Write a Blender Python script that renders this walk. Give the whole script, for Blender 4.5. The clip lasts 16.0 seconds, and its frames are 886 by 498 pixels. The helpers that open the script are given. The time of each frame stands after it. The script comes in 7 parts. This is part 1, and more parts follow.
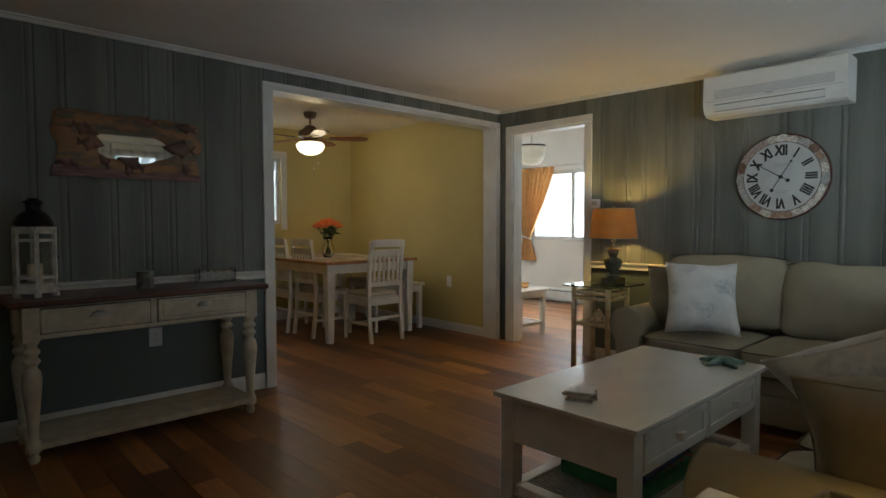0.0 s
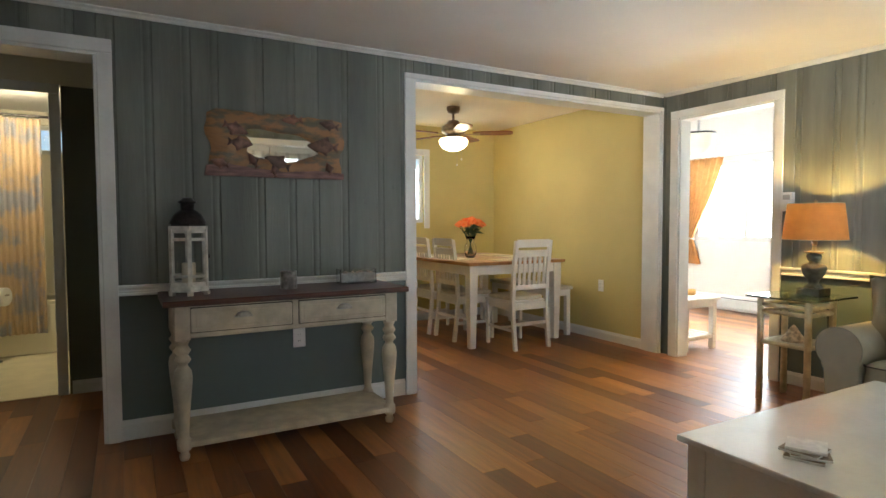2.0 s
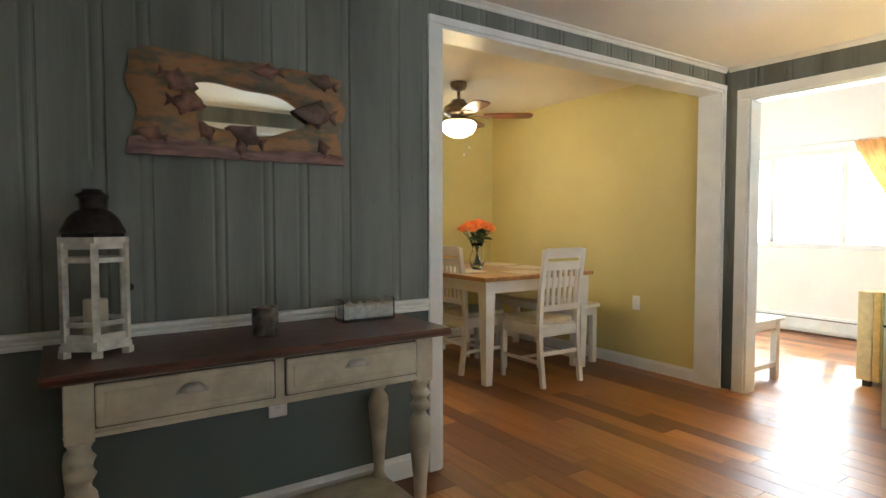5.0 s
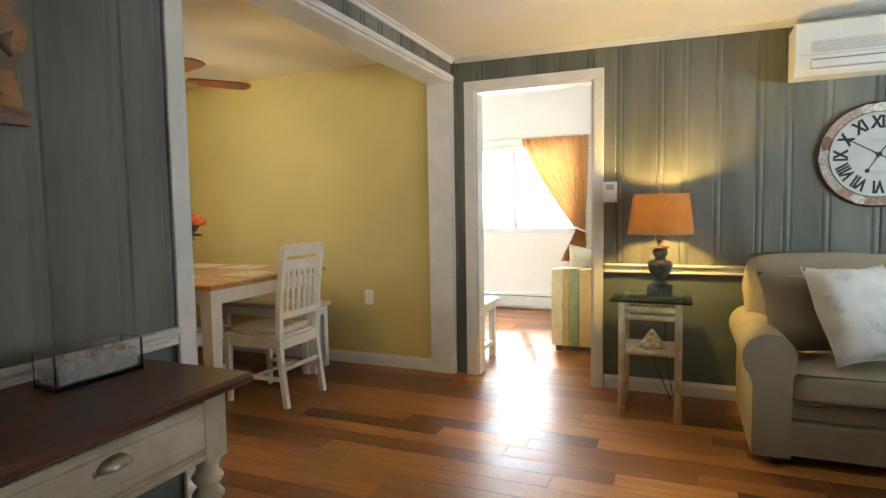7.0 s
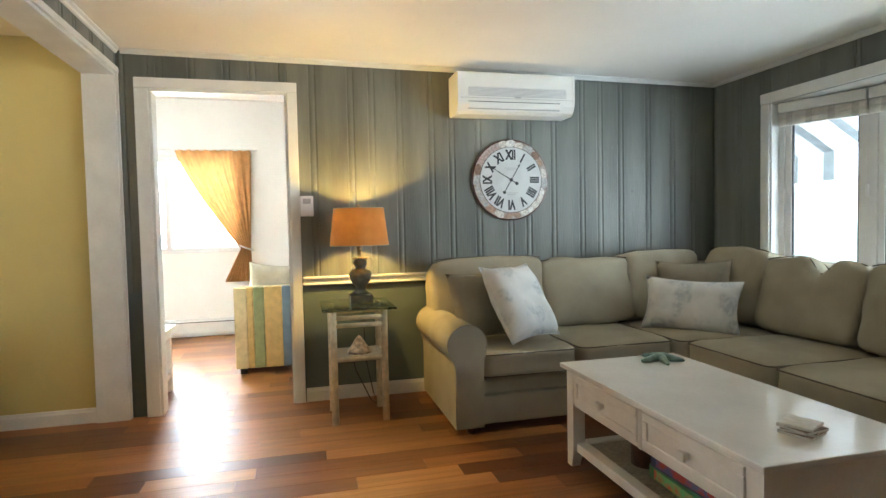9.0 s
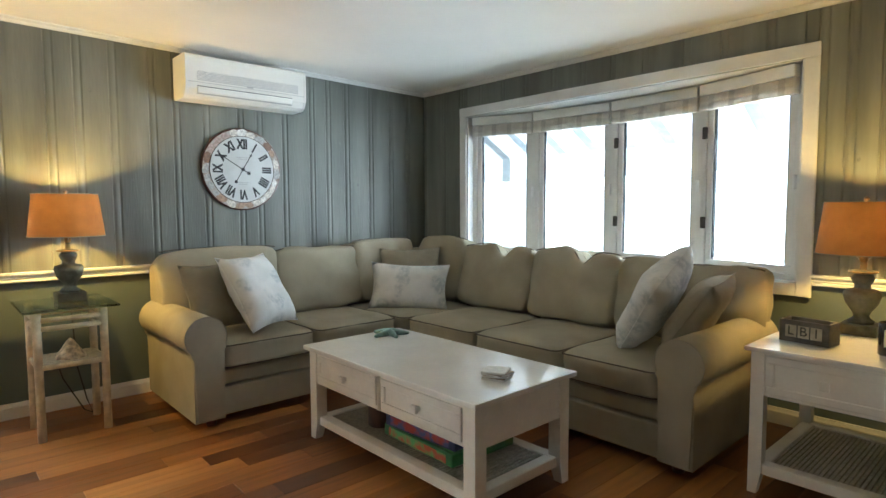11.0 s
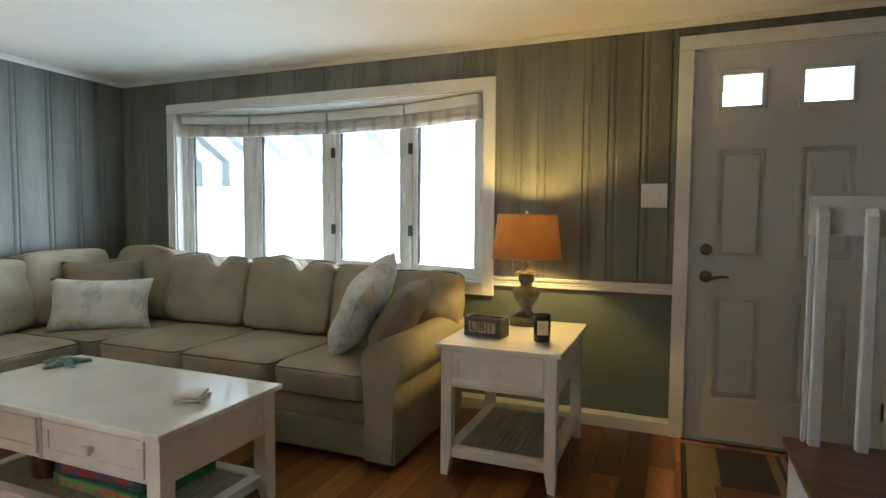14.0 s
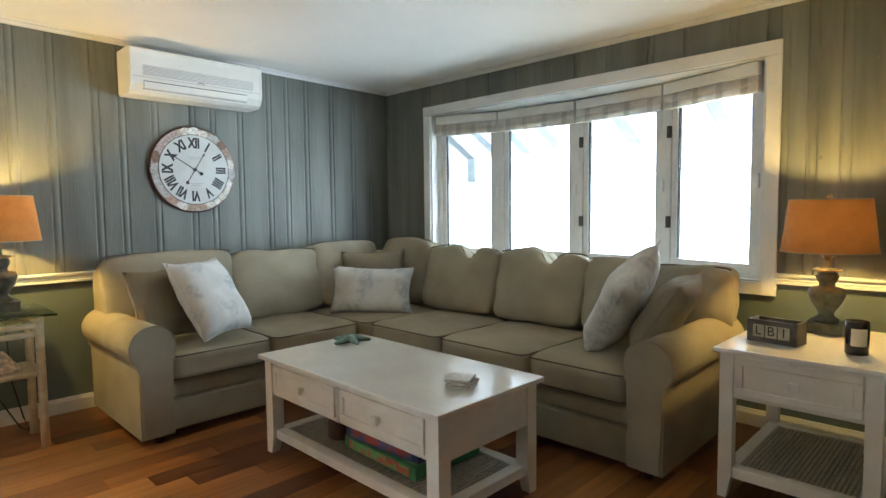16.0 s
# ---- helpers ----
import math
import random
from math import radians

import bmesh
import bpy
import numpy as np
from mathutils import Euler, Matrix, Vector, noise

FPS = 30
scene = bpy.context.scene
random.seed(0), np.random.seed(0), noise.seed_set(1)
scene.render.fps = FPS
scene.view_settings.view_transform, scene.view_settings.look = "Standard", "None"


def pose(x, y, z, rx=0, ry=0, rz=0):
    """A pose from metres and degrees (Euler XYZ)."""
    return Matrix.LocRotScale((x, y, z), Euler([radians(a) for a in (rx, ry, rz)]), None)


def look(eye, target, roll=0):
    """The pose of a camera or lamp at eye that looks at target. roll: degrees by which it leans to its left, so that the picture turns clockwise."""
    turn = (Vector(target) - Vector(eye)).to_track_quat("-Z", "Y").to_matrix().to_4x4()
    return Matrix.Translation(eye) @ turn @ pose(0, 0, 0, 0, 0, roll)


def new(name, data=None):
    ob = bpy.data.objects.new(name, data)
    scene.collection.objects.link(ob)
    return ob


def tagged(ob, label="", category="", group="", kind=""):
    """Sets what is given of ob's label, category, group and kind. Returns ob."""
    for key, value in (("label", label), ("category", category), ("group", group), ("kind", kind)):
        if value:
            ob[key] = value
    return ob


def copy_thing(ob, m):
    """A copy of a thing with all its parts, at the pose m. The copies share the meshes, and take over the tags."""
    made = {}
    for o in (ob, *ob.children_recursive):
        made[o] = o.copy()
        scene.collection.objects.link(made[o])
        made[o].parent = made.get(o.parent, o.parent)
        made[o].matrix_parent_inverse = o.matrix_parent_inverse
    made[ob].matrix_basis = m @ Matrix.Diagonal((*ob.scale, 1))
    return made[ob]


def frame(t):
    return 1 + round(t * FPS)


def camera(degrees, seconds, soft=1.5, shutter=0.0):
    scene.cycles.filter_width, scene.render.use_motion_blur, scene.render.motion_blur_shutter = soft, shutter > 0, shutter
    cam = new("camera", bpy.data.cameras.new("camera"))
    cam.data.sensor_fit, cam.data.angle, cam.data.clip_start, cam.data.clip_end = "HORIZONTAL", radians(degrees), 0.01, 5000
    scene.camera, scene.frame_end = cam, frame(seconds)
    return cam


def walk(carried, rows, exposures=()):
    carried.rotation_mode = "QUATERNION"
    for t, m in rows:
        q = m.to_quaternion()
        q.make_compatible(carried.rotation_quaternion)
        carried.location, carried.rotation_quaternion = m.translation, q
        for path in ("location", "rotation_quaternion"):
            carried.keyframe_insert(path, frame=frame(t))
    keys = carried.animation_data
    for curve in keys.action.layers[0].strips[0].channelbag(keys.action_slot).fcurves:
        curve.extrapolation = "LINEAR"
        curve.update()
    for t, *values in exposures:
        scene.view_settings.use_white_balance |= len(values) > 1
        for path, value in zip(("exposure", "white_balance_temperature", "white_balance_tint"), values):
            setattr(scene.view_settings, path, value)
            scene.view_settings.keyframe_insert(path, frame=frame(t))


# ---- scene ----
cam = camera(75.7, 16.0)
PATH = [
    (0, (0.46, 2.584, 1.185), (1.826, 4.041, 1.097), -0.1),
    (0.5, (0.504, 2.64, 1.192), (1.801, 4.158, 1.071), -0.1),
    (1, (0.545, 2.708, 1.199), (1.76, 4.291, 1.062), -0.1),
    (1.5, (0.609, 2.805, 1.207), (1.704, 4.474, 1.08), -0.2),
    (2, (0.648, 2.914, 1.187), (1.62, 4.659, 1.095), -0.2),
    (2.5, (0.682, 3.068, 1.202), (1.51, 4.886, 1.114), -0.3),
    (3, (0.722, 3.238, 1.196), (1.445, 5.1, 1.096), -0.5),
    (3.2, (0.746, 3.318, 1.19), (1.438, 5.191, 1.084), -0.6),
    (5.3, (0.857, 4.261, 1.22), (2.086, 5.836, 1.141), -0.6),
    (5.5, (0.863, 4.344, 1.222), (2.168, 5.858, 1.152), -1.1),
    (6, (0.865, 4.547, 1.226), (2.366, 5.866, 1.163), -1.3),
    (6.5, (0.885, 4.667, 1.229), (2.556, 5.763, 1.137), -1.3),
    (7, (0.918, 4.879, 1.236), (2.758, 5.649, 1.096), -0.9),
    (7.5, (0.924, 5.014, 1.228), (2.861, 5.493, 1.084), -0.1),
    (8, (0.934, 5.155, 1.213), (2.926, 5.272, 1.083), -0.2),
    (8.5, (0.925, 5.258, 1.186), (2.914, 5.075, 1.086), -0.6),
    (9, (0.909, 5.367, 1.187), (2.848, 4.881, 1.102), -1.2),
    (9.2, (0.905, 5.394, 1.167), (2.817, 4.811, 1.093), -1.2),
    (11.3, (0.767, 5.611, 1.215), (2.14, 4.165, 1.072), 0.0),
    (11.5, (0.77, 5.615, 1.208), (2.075, 4.106, 1.069), 0.1),
    (12, (0.709, 5.6, 1.21), (1.867, 3.975, 1.068), -0.1),
    (12.5, (0.667, 5.58, 1.215), (1.67, 3.856, 1.069), 0.0),
    (13, (0.623, 5.552, 1.227), (1.475, 3.748, 1.084), 0.4),
    (13.5, (0.619, 5.515, 1.23), (1.381, 3.671, 1.101), 0.6),
    (14, (0.648, 5.486, 1.23), (1.401, 3.637, 1.11), 0.4),
    (14.5, (0.689, 5.471, 1.22), (1.521, 3.656, 1.105), -0.4),
    (15, (0.744, 5.481, 1.214), (1.726, 3.742, 1.098), -0.8),
    (15.5, (0.796, 5.493, 1.202), (1.953, 3.867, 1.074), -0.7),
    (16, (0.839, 5.497, 1.203), (2.236, 4.072, 1.069), -0.6),
]
walk(cam, [(t, look(eye, target, roll)) for t, eye, target, roll in PATH],
     [(0.0, -1.7, 5800, 6), (0.4, -0.46, 5800, 6), (0.7, -0.07, 5750, 6), (3.0, -0.04, 5850, 6), (5.5, -0.08, 6000, 6), (7.0, -0.17, 5950, 6), (9.0, -0.02, 5750, 6), (11.5, -0.05, 5550, 6), (16.0, -0.06, 5550, 6)])

# ---- world, sun, large lights ----
world = bpy.data.worlds.new("sky")
scene.world = world
world.use_nodes = True
wn = world.node_tree
wn.nodes.clear()
w_out = wn.nodes.new("ShaderNodeOutputWorld")
w_bg = wn.nodes.new("ShaderNodeBackground")
w_sky = wn.nodes.new("ShaderNodeTexSky")
w_sky.sky_type, w_sky.sun_disc = "NISHITA", False
w_sky.sun_elevation, w_sky.sun_rotation = radians(48), radians(72)
w_bg.inputs["Strength"].default_value = 0.15
wn.links.new(w_sky.outputs[0], w_bg.inputs[0])
wn.links.new(w_bg.outputs[0], w_out.inputs[0])


def lamp(name, kind, m, power, colour, size=0.1, size_y=None, angle=None):
    data = bpy.data.lights.new(name, kind)
    data.energy, data.color = power, colour
    if kind == "AREA":
        data.shape, data.size, data.size_y = "RECTANGLE", size, size_y
    elif kind == "SUN":
        data.angle = angle
    else:
        data.shadow_soft_size = size
    ob = new(name, data)
    ob.matrix_world = m
    return ob


WARM = (1.0, 0.61, 0.15)
DAY = (0.91, 0.98, 1.0)
lamp("sun", "SUN", look((12, 4, 9), (0, 0, 0)), 4.0, (1.0, 0.95, 0.86), angle=radians(0.6))
lamp("bow_window_sky", "AREA", look((2.45, 0.70, 0.95), (2.45, 5.0, 0.95)), 205, DAY, 4.2, 2.9)
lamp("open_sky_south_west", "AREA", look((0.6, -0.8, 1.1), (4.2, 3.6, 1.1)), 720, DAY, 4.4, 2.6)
lamp("sunroom_window_sky", "AREA", look((8.3, 6.6, 1.5), (4.5, 6.6, 1.5)), 1150, (0.97, 0.99, 0.97), 2.8, 2.6)
lamp("dining_window_sky", "AREA", look((3.45, 9.2, 1.6), (3.4, 6.0, 1.1)), 14, DAY, 0.75, 0.9)
lamp("bathroom_ceiling_bulb", "POINT", pose(-0.15, 8.6, 2.15), 22, (1.0, 0.80, 0.52), 0.08)


# ---- materials ----
def mat(name, col, rough=0.5, metal=0.0, var=0.12, scale=6.0, bump=0.0, bscale=80.0, stretch=(1, 1, 1), coat=0.0, col2=None, rnd=0.0,
        spec=0.5, fine=0.05, lo=0.38, hi=0.64):
    """A principled surface with colour varied at two scales, in world metres."""
    m = bpy.data.materials.new(name)
    m.use_nodes = True
    t = m.node_tree
    n, l = t.nodes, t.links
    b = n["Principled BSDF"]
    b.inputs["Roughness"].default_value, b.inputs["Metallic"].default_value = rough, metal
    b.inputs["Specular IOR Level"].default_value = spec
    b.inputs["Coat Weight"].default_value = coat
    b.inputs["Coat Roughness"].default_value = 0.12
    g = n.new("ShaderNodeNewGeometry")
    mp = n.new("ShaderNodeMapping")
    mp.inputs["Scale"].default_value = stretch
    l.new(g.outputs["Position"], mp.inputs["Vector"])
    big = n.new("ShaderNodeTexNoise")
    big.inputs["Scale"].default_value, big.inputs["Detail"].default_value = scale, 5
    l.new(mp.outputs[0], big.inputs["Vector"])
    small = n.new("ShaderNodeTexNoise")
    small.inputs["Scale"].default_value, small.inputs["Detail"].default_value = bscale, 3
    l.new(mp.outputs[0], small.inputs["Vector"])
    ramp = n.new("ShaderNodeValToRGB")
    c2 = col2 or [min(1, c * (1 + var)) for c in col]
    c1 = col if col2 else [c * (1 - var) for c in col]
    ramp.color_ramp.elements[0].color, ramp.color_ramp.elements[0].position = (*c1, 1), lo
    ramp.color_ramp.elements[1].color, ramp.color_ramp.elements[1].position = (*c2, 1), hi
    l.new(big.outputs["Fac"], ramp.inputs[0])
    val = n.new("ShaderNodeMapRange")
    val.inputs["To Min"].default_value, val.inputs["To Max"].default_value = 1 - fine, 1 + fine
    l.new(small.outputs["Fac"], val.inputs["Value"])
    mul = n.new("ShaderNodeMix")
    mul.data_type, mul.blend_type = "RGBA", "MULTIPLY"
    mul.inputs["Factor"].default_value = 1
    l.new(ramp.outputs[0], mul.inputs["A"])
    l.new(val.outputs[0], mul.inputs["B"])
    last = mul.outputs["Result"]
    if rnd:
        info = n.new("ShaderNodeObjectInfo")
        r2 = n.new("ShaderNodeMapRange")
        r2.inputs["To Min"].default_value, r2.inputs["To Max"].default_value = 1 - rnd, 1 + rnd
        l.new(info.outputs["Random"], r2.inputs["Value"])
        mul2 = n.new("ShaderNodeMix")
        mul2.data_type, mul2.blend_type = "RGBA", "MULTIPLY"
        mul2.inputs["Factor"].default_value = 1
        l.new(last, mul2.inputs["A"])
        l.new(r2.outputs[0], mul2.inputs["B"])
        last = mul2.outputs["Result"]
    l.new(last, b.inputs["Base Color"])
    if bump:
        bp = n.new("ShaderNodeBump")
        bp.inputs["Strength"].default_value, bp.inputs["Distance"].default_value = bump, 0.004
        l.new(small.outputs["Fac"], bp.inputs["Height"])
        l.new(bp.outputs[0], b.inputs["Normal"])
    return m


def glow(name, col, strength):
    m = bpy.data.materials.new(name)
    m.use_nodes = True
    b = m.node_tree.nodes["Principled BSDF"]
    b.inputs["Base Color"].default_value = (*col, 1)
    b.inputs["Emission Color"].default_value = (*col, 1)
    b.inputs["Emission Strength"].default_value = strength
    return m


def glassy(name, col=(1, 1, 1), rough=0.0):
    m = bpy.data.materials.new(name)
    m.use_nodes = True
    b = m.node_tree.nodes["Principled BSDF"]
    b.inputs["Base Color"].default_value = (*col, 1)
    b.inputs["Roughness"].default_value = rough
    b.inputs["Transmission Weight"].default_value = 1
    b.inputs["IOR"].default_value = 1.45
    return m


def cloth_through(name, col, share=0.5, var=0.08):
    """Thin cloth that lets part of the light through."""
    m = mat(name, col, 0.9, var=var, scale=14, bump=0.4, bscale=420, fine=0.12)
    t = m.node_tree
    n, l = t.nodes, t.links
    b = n["Principled BSDF"]
    tr = n.new("ShaderNodeBsdfTranslucent")
    mx = n.new("ShaderNodeMixShader")
    mx.inputs[0].default_value = share
    l.new(b.inputs["Base Color"].links[0].from_socket, tr.inputs["Color"])
    l.new(b.outputs[0], mx.inputs[1])
    l.new(tr.outputs[0], mx.inputs[2])
    l.new(mx.outputs[0], n["Material Output"].inputs["Surface"])
    return m


M_BOARD = mat("grey_green_painted_pine", (0.158, 0.166, 0.143), 0.46, var=0.20, scale=2.2, bump=0.25, bscale=26, stretch=(3, 3, 0.35), rnd=0.12, fine=0.08, spec=0.35)
M_KNOT = mat("painted_knot", (0.15, 0.155, 0.135), 0.45, var=0.2, scale=60)
M_WAINSCOT = mat("slate_green_paint", (0.118, 0.148, 0.142), 0.5, var=0.05, scale=1.5, bump=0.12, bscale=160)
M_CEIL = mat("ceiling_white", (0.84, 0.82, 0.77), 0.9, var=0.03, scale=1.2, bump=0.25, bscale=140)
M_CEIL_D = mat("dining_ceiling_cream", (0.78, 0.71, 0.54), 0.9, var=0.03, scale=1.5, bump=0.2, bscale=140)
M_TRIM = mat("white_trim_paint", (0.74, 0.74, 0.71), 0.35, var=0.05, scale=5, bump=0.08, bscale=60)
M_YELLOW = mat("mustard_wall_paint", (0.57, 0.475, 0.185), 0.7, var=0.05, scale=1.4, bump=0.15, bscale=180)
M_CREAM = mat("cream_wall_paint", (0.80, 0.76, 0.62), 0.7, var=0.03, scale=1.5, bump=0.12, bscale=160)
M_OLIVE = mat("olive_hall_paint", (0.115, 0.12, 0.075), 0.6, var=0.07, scale=2, bump=0.12, bscale=160)
M_SUNWALL = mat("sunroom_white_paint", (0.86, 0.85, 0.80), 0.7, var=0.02, scale=2, bump=0.1, bscale=120)
M_DOOR = mat("white_door_enamel", (0.60, 0.62, 0.64), 0.3, var=0.04, scale=3, bump=0.08, bscale=40)
M_GLASS = glassy("window_glass")
M_BATHTILE = mat("cream_floor_tile", (0.72, 0.66, 0.46), 0.35, var=0.06, scale=7)
M_BRONZE = mat("dark_bronze", (0.09, 0.08, 0.07), 0.35, 0.9, var=0.2, scale=30)
M_NICKEL = mat("brushed_nickel", (0.45, 0.43, 0.40), 0.28, 1.0, var=0.12, scale=40, bump=0.1, bscale=300)
M_PEWTER = mat("dark_pewter", (0.16, 0.14, 0.12), 0.35, 0.9, var=0.2, scale=30)
M_PLASTIC = mat("white_plastic", (0.80, 0.80, 0.78), 0.35, var=0.02, scale=8)
M_SLOT = mat("dark_gap", (0.025, 0.025, 0.025), 0.7, var=0.2, scale=20)
M_BLIND = cloth_through("linen_roman_blind", (0.86, 0.83, 0.77), 0.5)
M_BAND = cloth_through("taupe_blind_band", (0.70, 0.67, 0.62), 0.48)


def plank_material():
    m = bpy.data.materials.new("oiled_hardwood")
    m.use_nodes = True
    t = m.node_tree
    n, l = t.nodes, t.links
    b = n["Principled BSDF"]
    info, g = n.new("ShaderNodeObjectInfo"), n.new("ShaderNodeNewGeometry")
    add, fr = n.new("ShaderNodeMath"), n.new("ShaderNodeMath")
    fr.operation = "FRACT"
    l.new(info.outputs["Random"], add.inputs[0])
    l.new(g.outputs["Random Per Island"], add.inputs[1])
    l.new(add.outputs[0], fr.inputs[0])
    ramp = n.new("ShaderNodeValToRGB")
    e = ramp.color_ramp.elements
    e[0].position, e[0].color = 0.0, (0.105, 0.034, 0.011, 1)
    e[1].position, e[1].color = 1.0, (0.44, 0.195, 0.052, 1)
    for p, c in ((0.3, (0.180, 0.062, 0.016, 1)), (0.62, (0.27, 0.104, 0.025, 1)), (0.85, (0.34, 0.143, 0.037, 1))):
        e.new(p).color = c
    l.new(fr.outputs[0], ramp.inputs[0])
    off = n.new("ShaderNodeVectorMath")
    off.operation = "SCALE"
    comb = n.new("ShaderNodeCombineXYZ")
    for i in range(3):
        l.new(fr.outputs[0], comb.inputs[i])
    l.new(comb.outputs[0], off.inputs[0])
    off.inputs["Scale"].default_value = 37.0
    plus = n.new("ShaderNodeVectorMath")
    l.new(g.outputs["Position"], plus.inputs[0])
    l.new(off.outputs[0], plus.inputs[1])
    mp = n.new("ShaderNodeMapping")
    mp.inputs["Scale"].default_value = (34, 2.4, 4)
    l.new(plus.outputs[0], mp.inputs["Vector"])
    grain = n.new("ShaderNodeTexNoise")
    grain.inputs["Scale"].default_value, grain.inputs["Detail"].default_value = 1.0, 6
    grain.inputs["Distortion"].default_value = 0.6
    l.new(mp.outputs[0], grain.inputs["Vector"])
    vr = n.new("ShaderNodeMapRange")
    vr.inputs["From Min"].default_value, vr.inputs["From Max"].default_value = 0.3, 0.7
    vr.inputs["To Min"].default_value, vr.inputs["To Max"].default_value = 0.74, 1.22
    l.new(grain.outputs["Fac"], vr.inputs["Value"])
    mul = n.new("ShaderNodeMix")
    mul.data_type, mul.blend_type = "RGBA", "MULTIPLY"
    mul.inputs["Factor"].default_value = 1
    l.new(ramp.outputs[0], mul.inputs["A"])
    l.new(vr.outputs[0], mul.inputs["B"])
    l.new(mul.outputs["Result"], b.inputs["Base Color"])
    rr = n.new("ShaderNodeMapRange")
    rr.inputs["To Min"].default_value, rr.inputs["To Max"].default_value = 0.24, 0.40
    l.new(grain.outputs["Fac"], rr.inputs["Value"])
    l.new(rr.outputs[0], b.inputs["Roughness"])
    bp = n.new("ShaderNodeBump")
    bp.inputs["Strength"].default_value, bp.inputs["Distance"].default_value = 0.12, 0.003
    l.new(grain.outputs["Fac"], bp.inputs["Height"])
    l.new(bp.outputs[0], b.inputs["Normal"])
    return m


M_PLANK = plank_material()
M_SUBFLOOR = mat("dark_floor_joint", (0.07, 0.025, 0.010), 0.6)


# ---- mesh helpers ----
def mesh_ob(name, bm, material, smooth=False):
    bmesh.ops.recalc_face_normals(bm, faces=bm.faces)
    me = bpy.data.meshes.new(name)
    bm.to_mesh(me)
    bm.free()
    if smooth:
        me.polygons.foreach_set("use_smooth", [True] * len(me.polygons))
    me.materials.append(material)
    return new(name, me)


def part(name, bm, material, parent, label="", smooth=False):
    """One mesh under a thing or a part; its coordinates are those of the world at rest."""
    ob = mesh_ob(name, bm, material, smooth)
    ob.parent = parent
    if parent and not parent.parent:
        ob.matrix_parent_inverse = parent.matrix_basis.inverted()
    if label:
        ob["label"] = label
    return ob


def thing(name, x, y, z, label, category, group=""):
    ob = new(name)
    ob.empty_display_size = 0.05
    ob.location = (x, y, z)
    return tagged(ob, label, category, group)


def structure(ob, label):
    return tagged(ob, label, "", "", "structure")


def box(bm, x0, x1, y0, y1, z0, z1, bevel=0.0, segs=1):
    vs = bmesh.ops.create_cube(bm, size=1.0, matrix=Matrix.LocRotScale(((x0 + x1) / 2, (y0 + y1) / 2, (z0 + z1) / 2), None, (abs(x1 - x0), abs(y1 - y0), abs(z1 - z0))))["verts"]
    if bevel:
        es = list({e for v in vs for e in v.link_edges})
        bmesh.ops.bevel(bm, geom=es, offset=bevel, segments=segs, profile=0.6, affect="EDGES")
    return bm


def B(*a, **k):
    return box(bmesh.new(), *a, **k)


def lathe(profile, at, n=24, m=None):
    """A turned body: profile of (radius, z), about the upright through at."""
    bm = bmesh.new()
    rings = []
    for r, z in profile:
        rings.append([bm.verts.new((at[0] + r * math.cos(2 * math.pi * i / n), at[1] + r * math.sin(2 * math.pi * i / n), at[2] + z)) for i in range(n)])
    for a, b in zip(rings, rings[1:]):
        for i in range(n):
            bm.faces.new((a[i], a[(i + 1) % n], b[(i + 1) % n], b[i]))
    if profile[0][0] > 1e-4:
        bm.faces.new(rings[0])
    if profile[-1][0] > 1e-4:
        bm.faces.new(rings[-1])
    bmesh.ops.remove_doubles(bm, verts=bm.verts, dist=1e-5)
    if m:
        bm.transform(m)
    return bm


def tube(bm, pts, r, n=8, closed=False):
    """A round rod along points."""
    pts = [Vector(p) for p in pts]
    rings = []
    k = len(pts)
    for i, p in enumerate(pts):
        a = pts[(i - 1) % k] if closed or i else p
        b = pts[(i + 1) % k] if closed or i < k - 1 else p
        d = (b - a).normalized()
        u = d.cross(Vector((0, 0, 1)))
        if u.length < 0.1:
            u = d.cross(Vector((1, 0, 0)))
        u.normalize()
        v = d.cross(u)
        rr = r[i] if isinstance(r, (list, tuple)) else r
        rings.append([bm.verts.new(p + rr * (math.cos(2 * math.pi * j / n) * u + math.sin(2 * math.pi * j / n) * v)) for j in range(n)])
    pairs = list(zip(rings, rings[1:])) + ([(rings[-1], rings[0])] if closed else [])
    for a, b in pairs:
        for j in range(n):
            bm.faces.new((a[j], a[(j + 1) % n], b[(j + 1) % n], b[j]))
    if not closed:
        bm.faces.new(rings[0])
        bm.faces.new(rings[-1])
    return bm


def prism(bm, outline, axis, a, b):
    """An outline of (u, v) pushed from a to b along axis: x takes (y, z), y takes (x, z), z takes (x, y)."""
    def at(u, v, w):
        return {"x": (w, u, v), "y": (u, w, v), "z": (u, v, w)}[axis]
    lo = [bm.verts.new(at(u, v, a)) for u, v in outline]
    hi = [bm.verts.new(at(u, v, b)) for u, v in outline]
    k = len(outline)
    bm.faces.new(lo)
    bm.faces.new(list(reversed(hi)))
    for i in range(k):
        bm.faces.new((lo[i], lo[(i + 1) % k], hi[(i + 1) % k], hi[i]))
    return bm


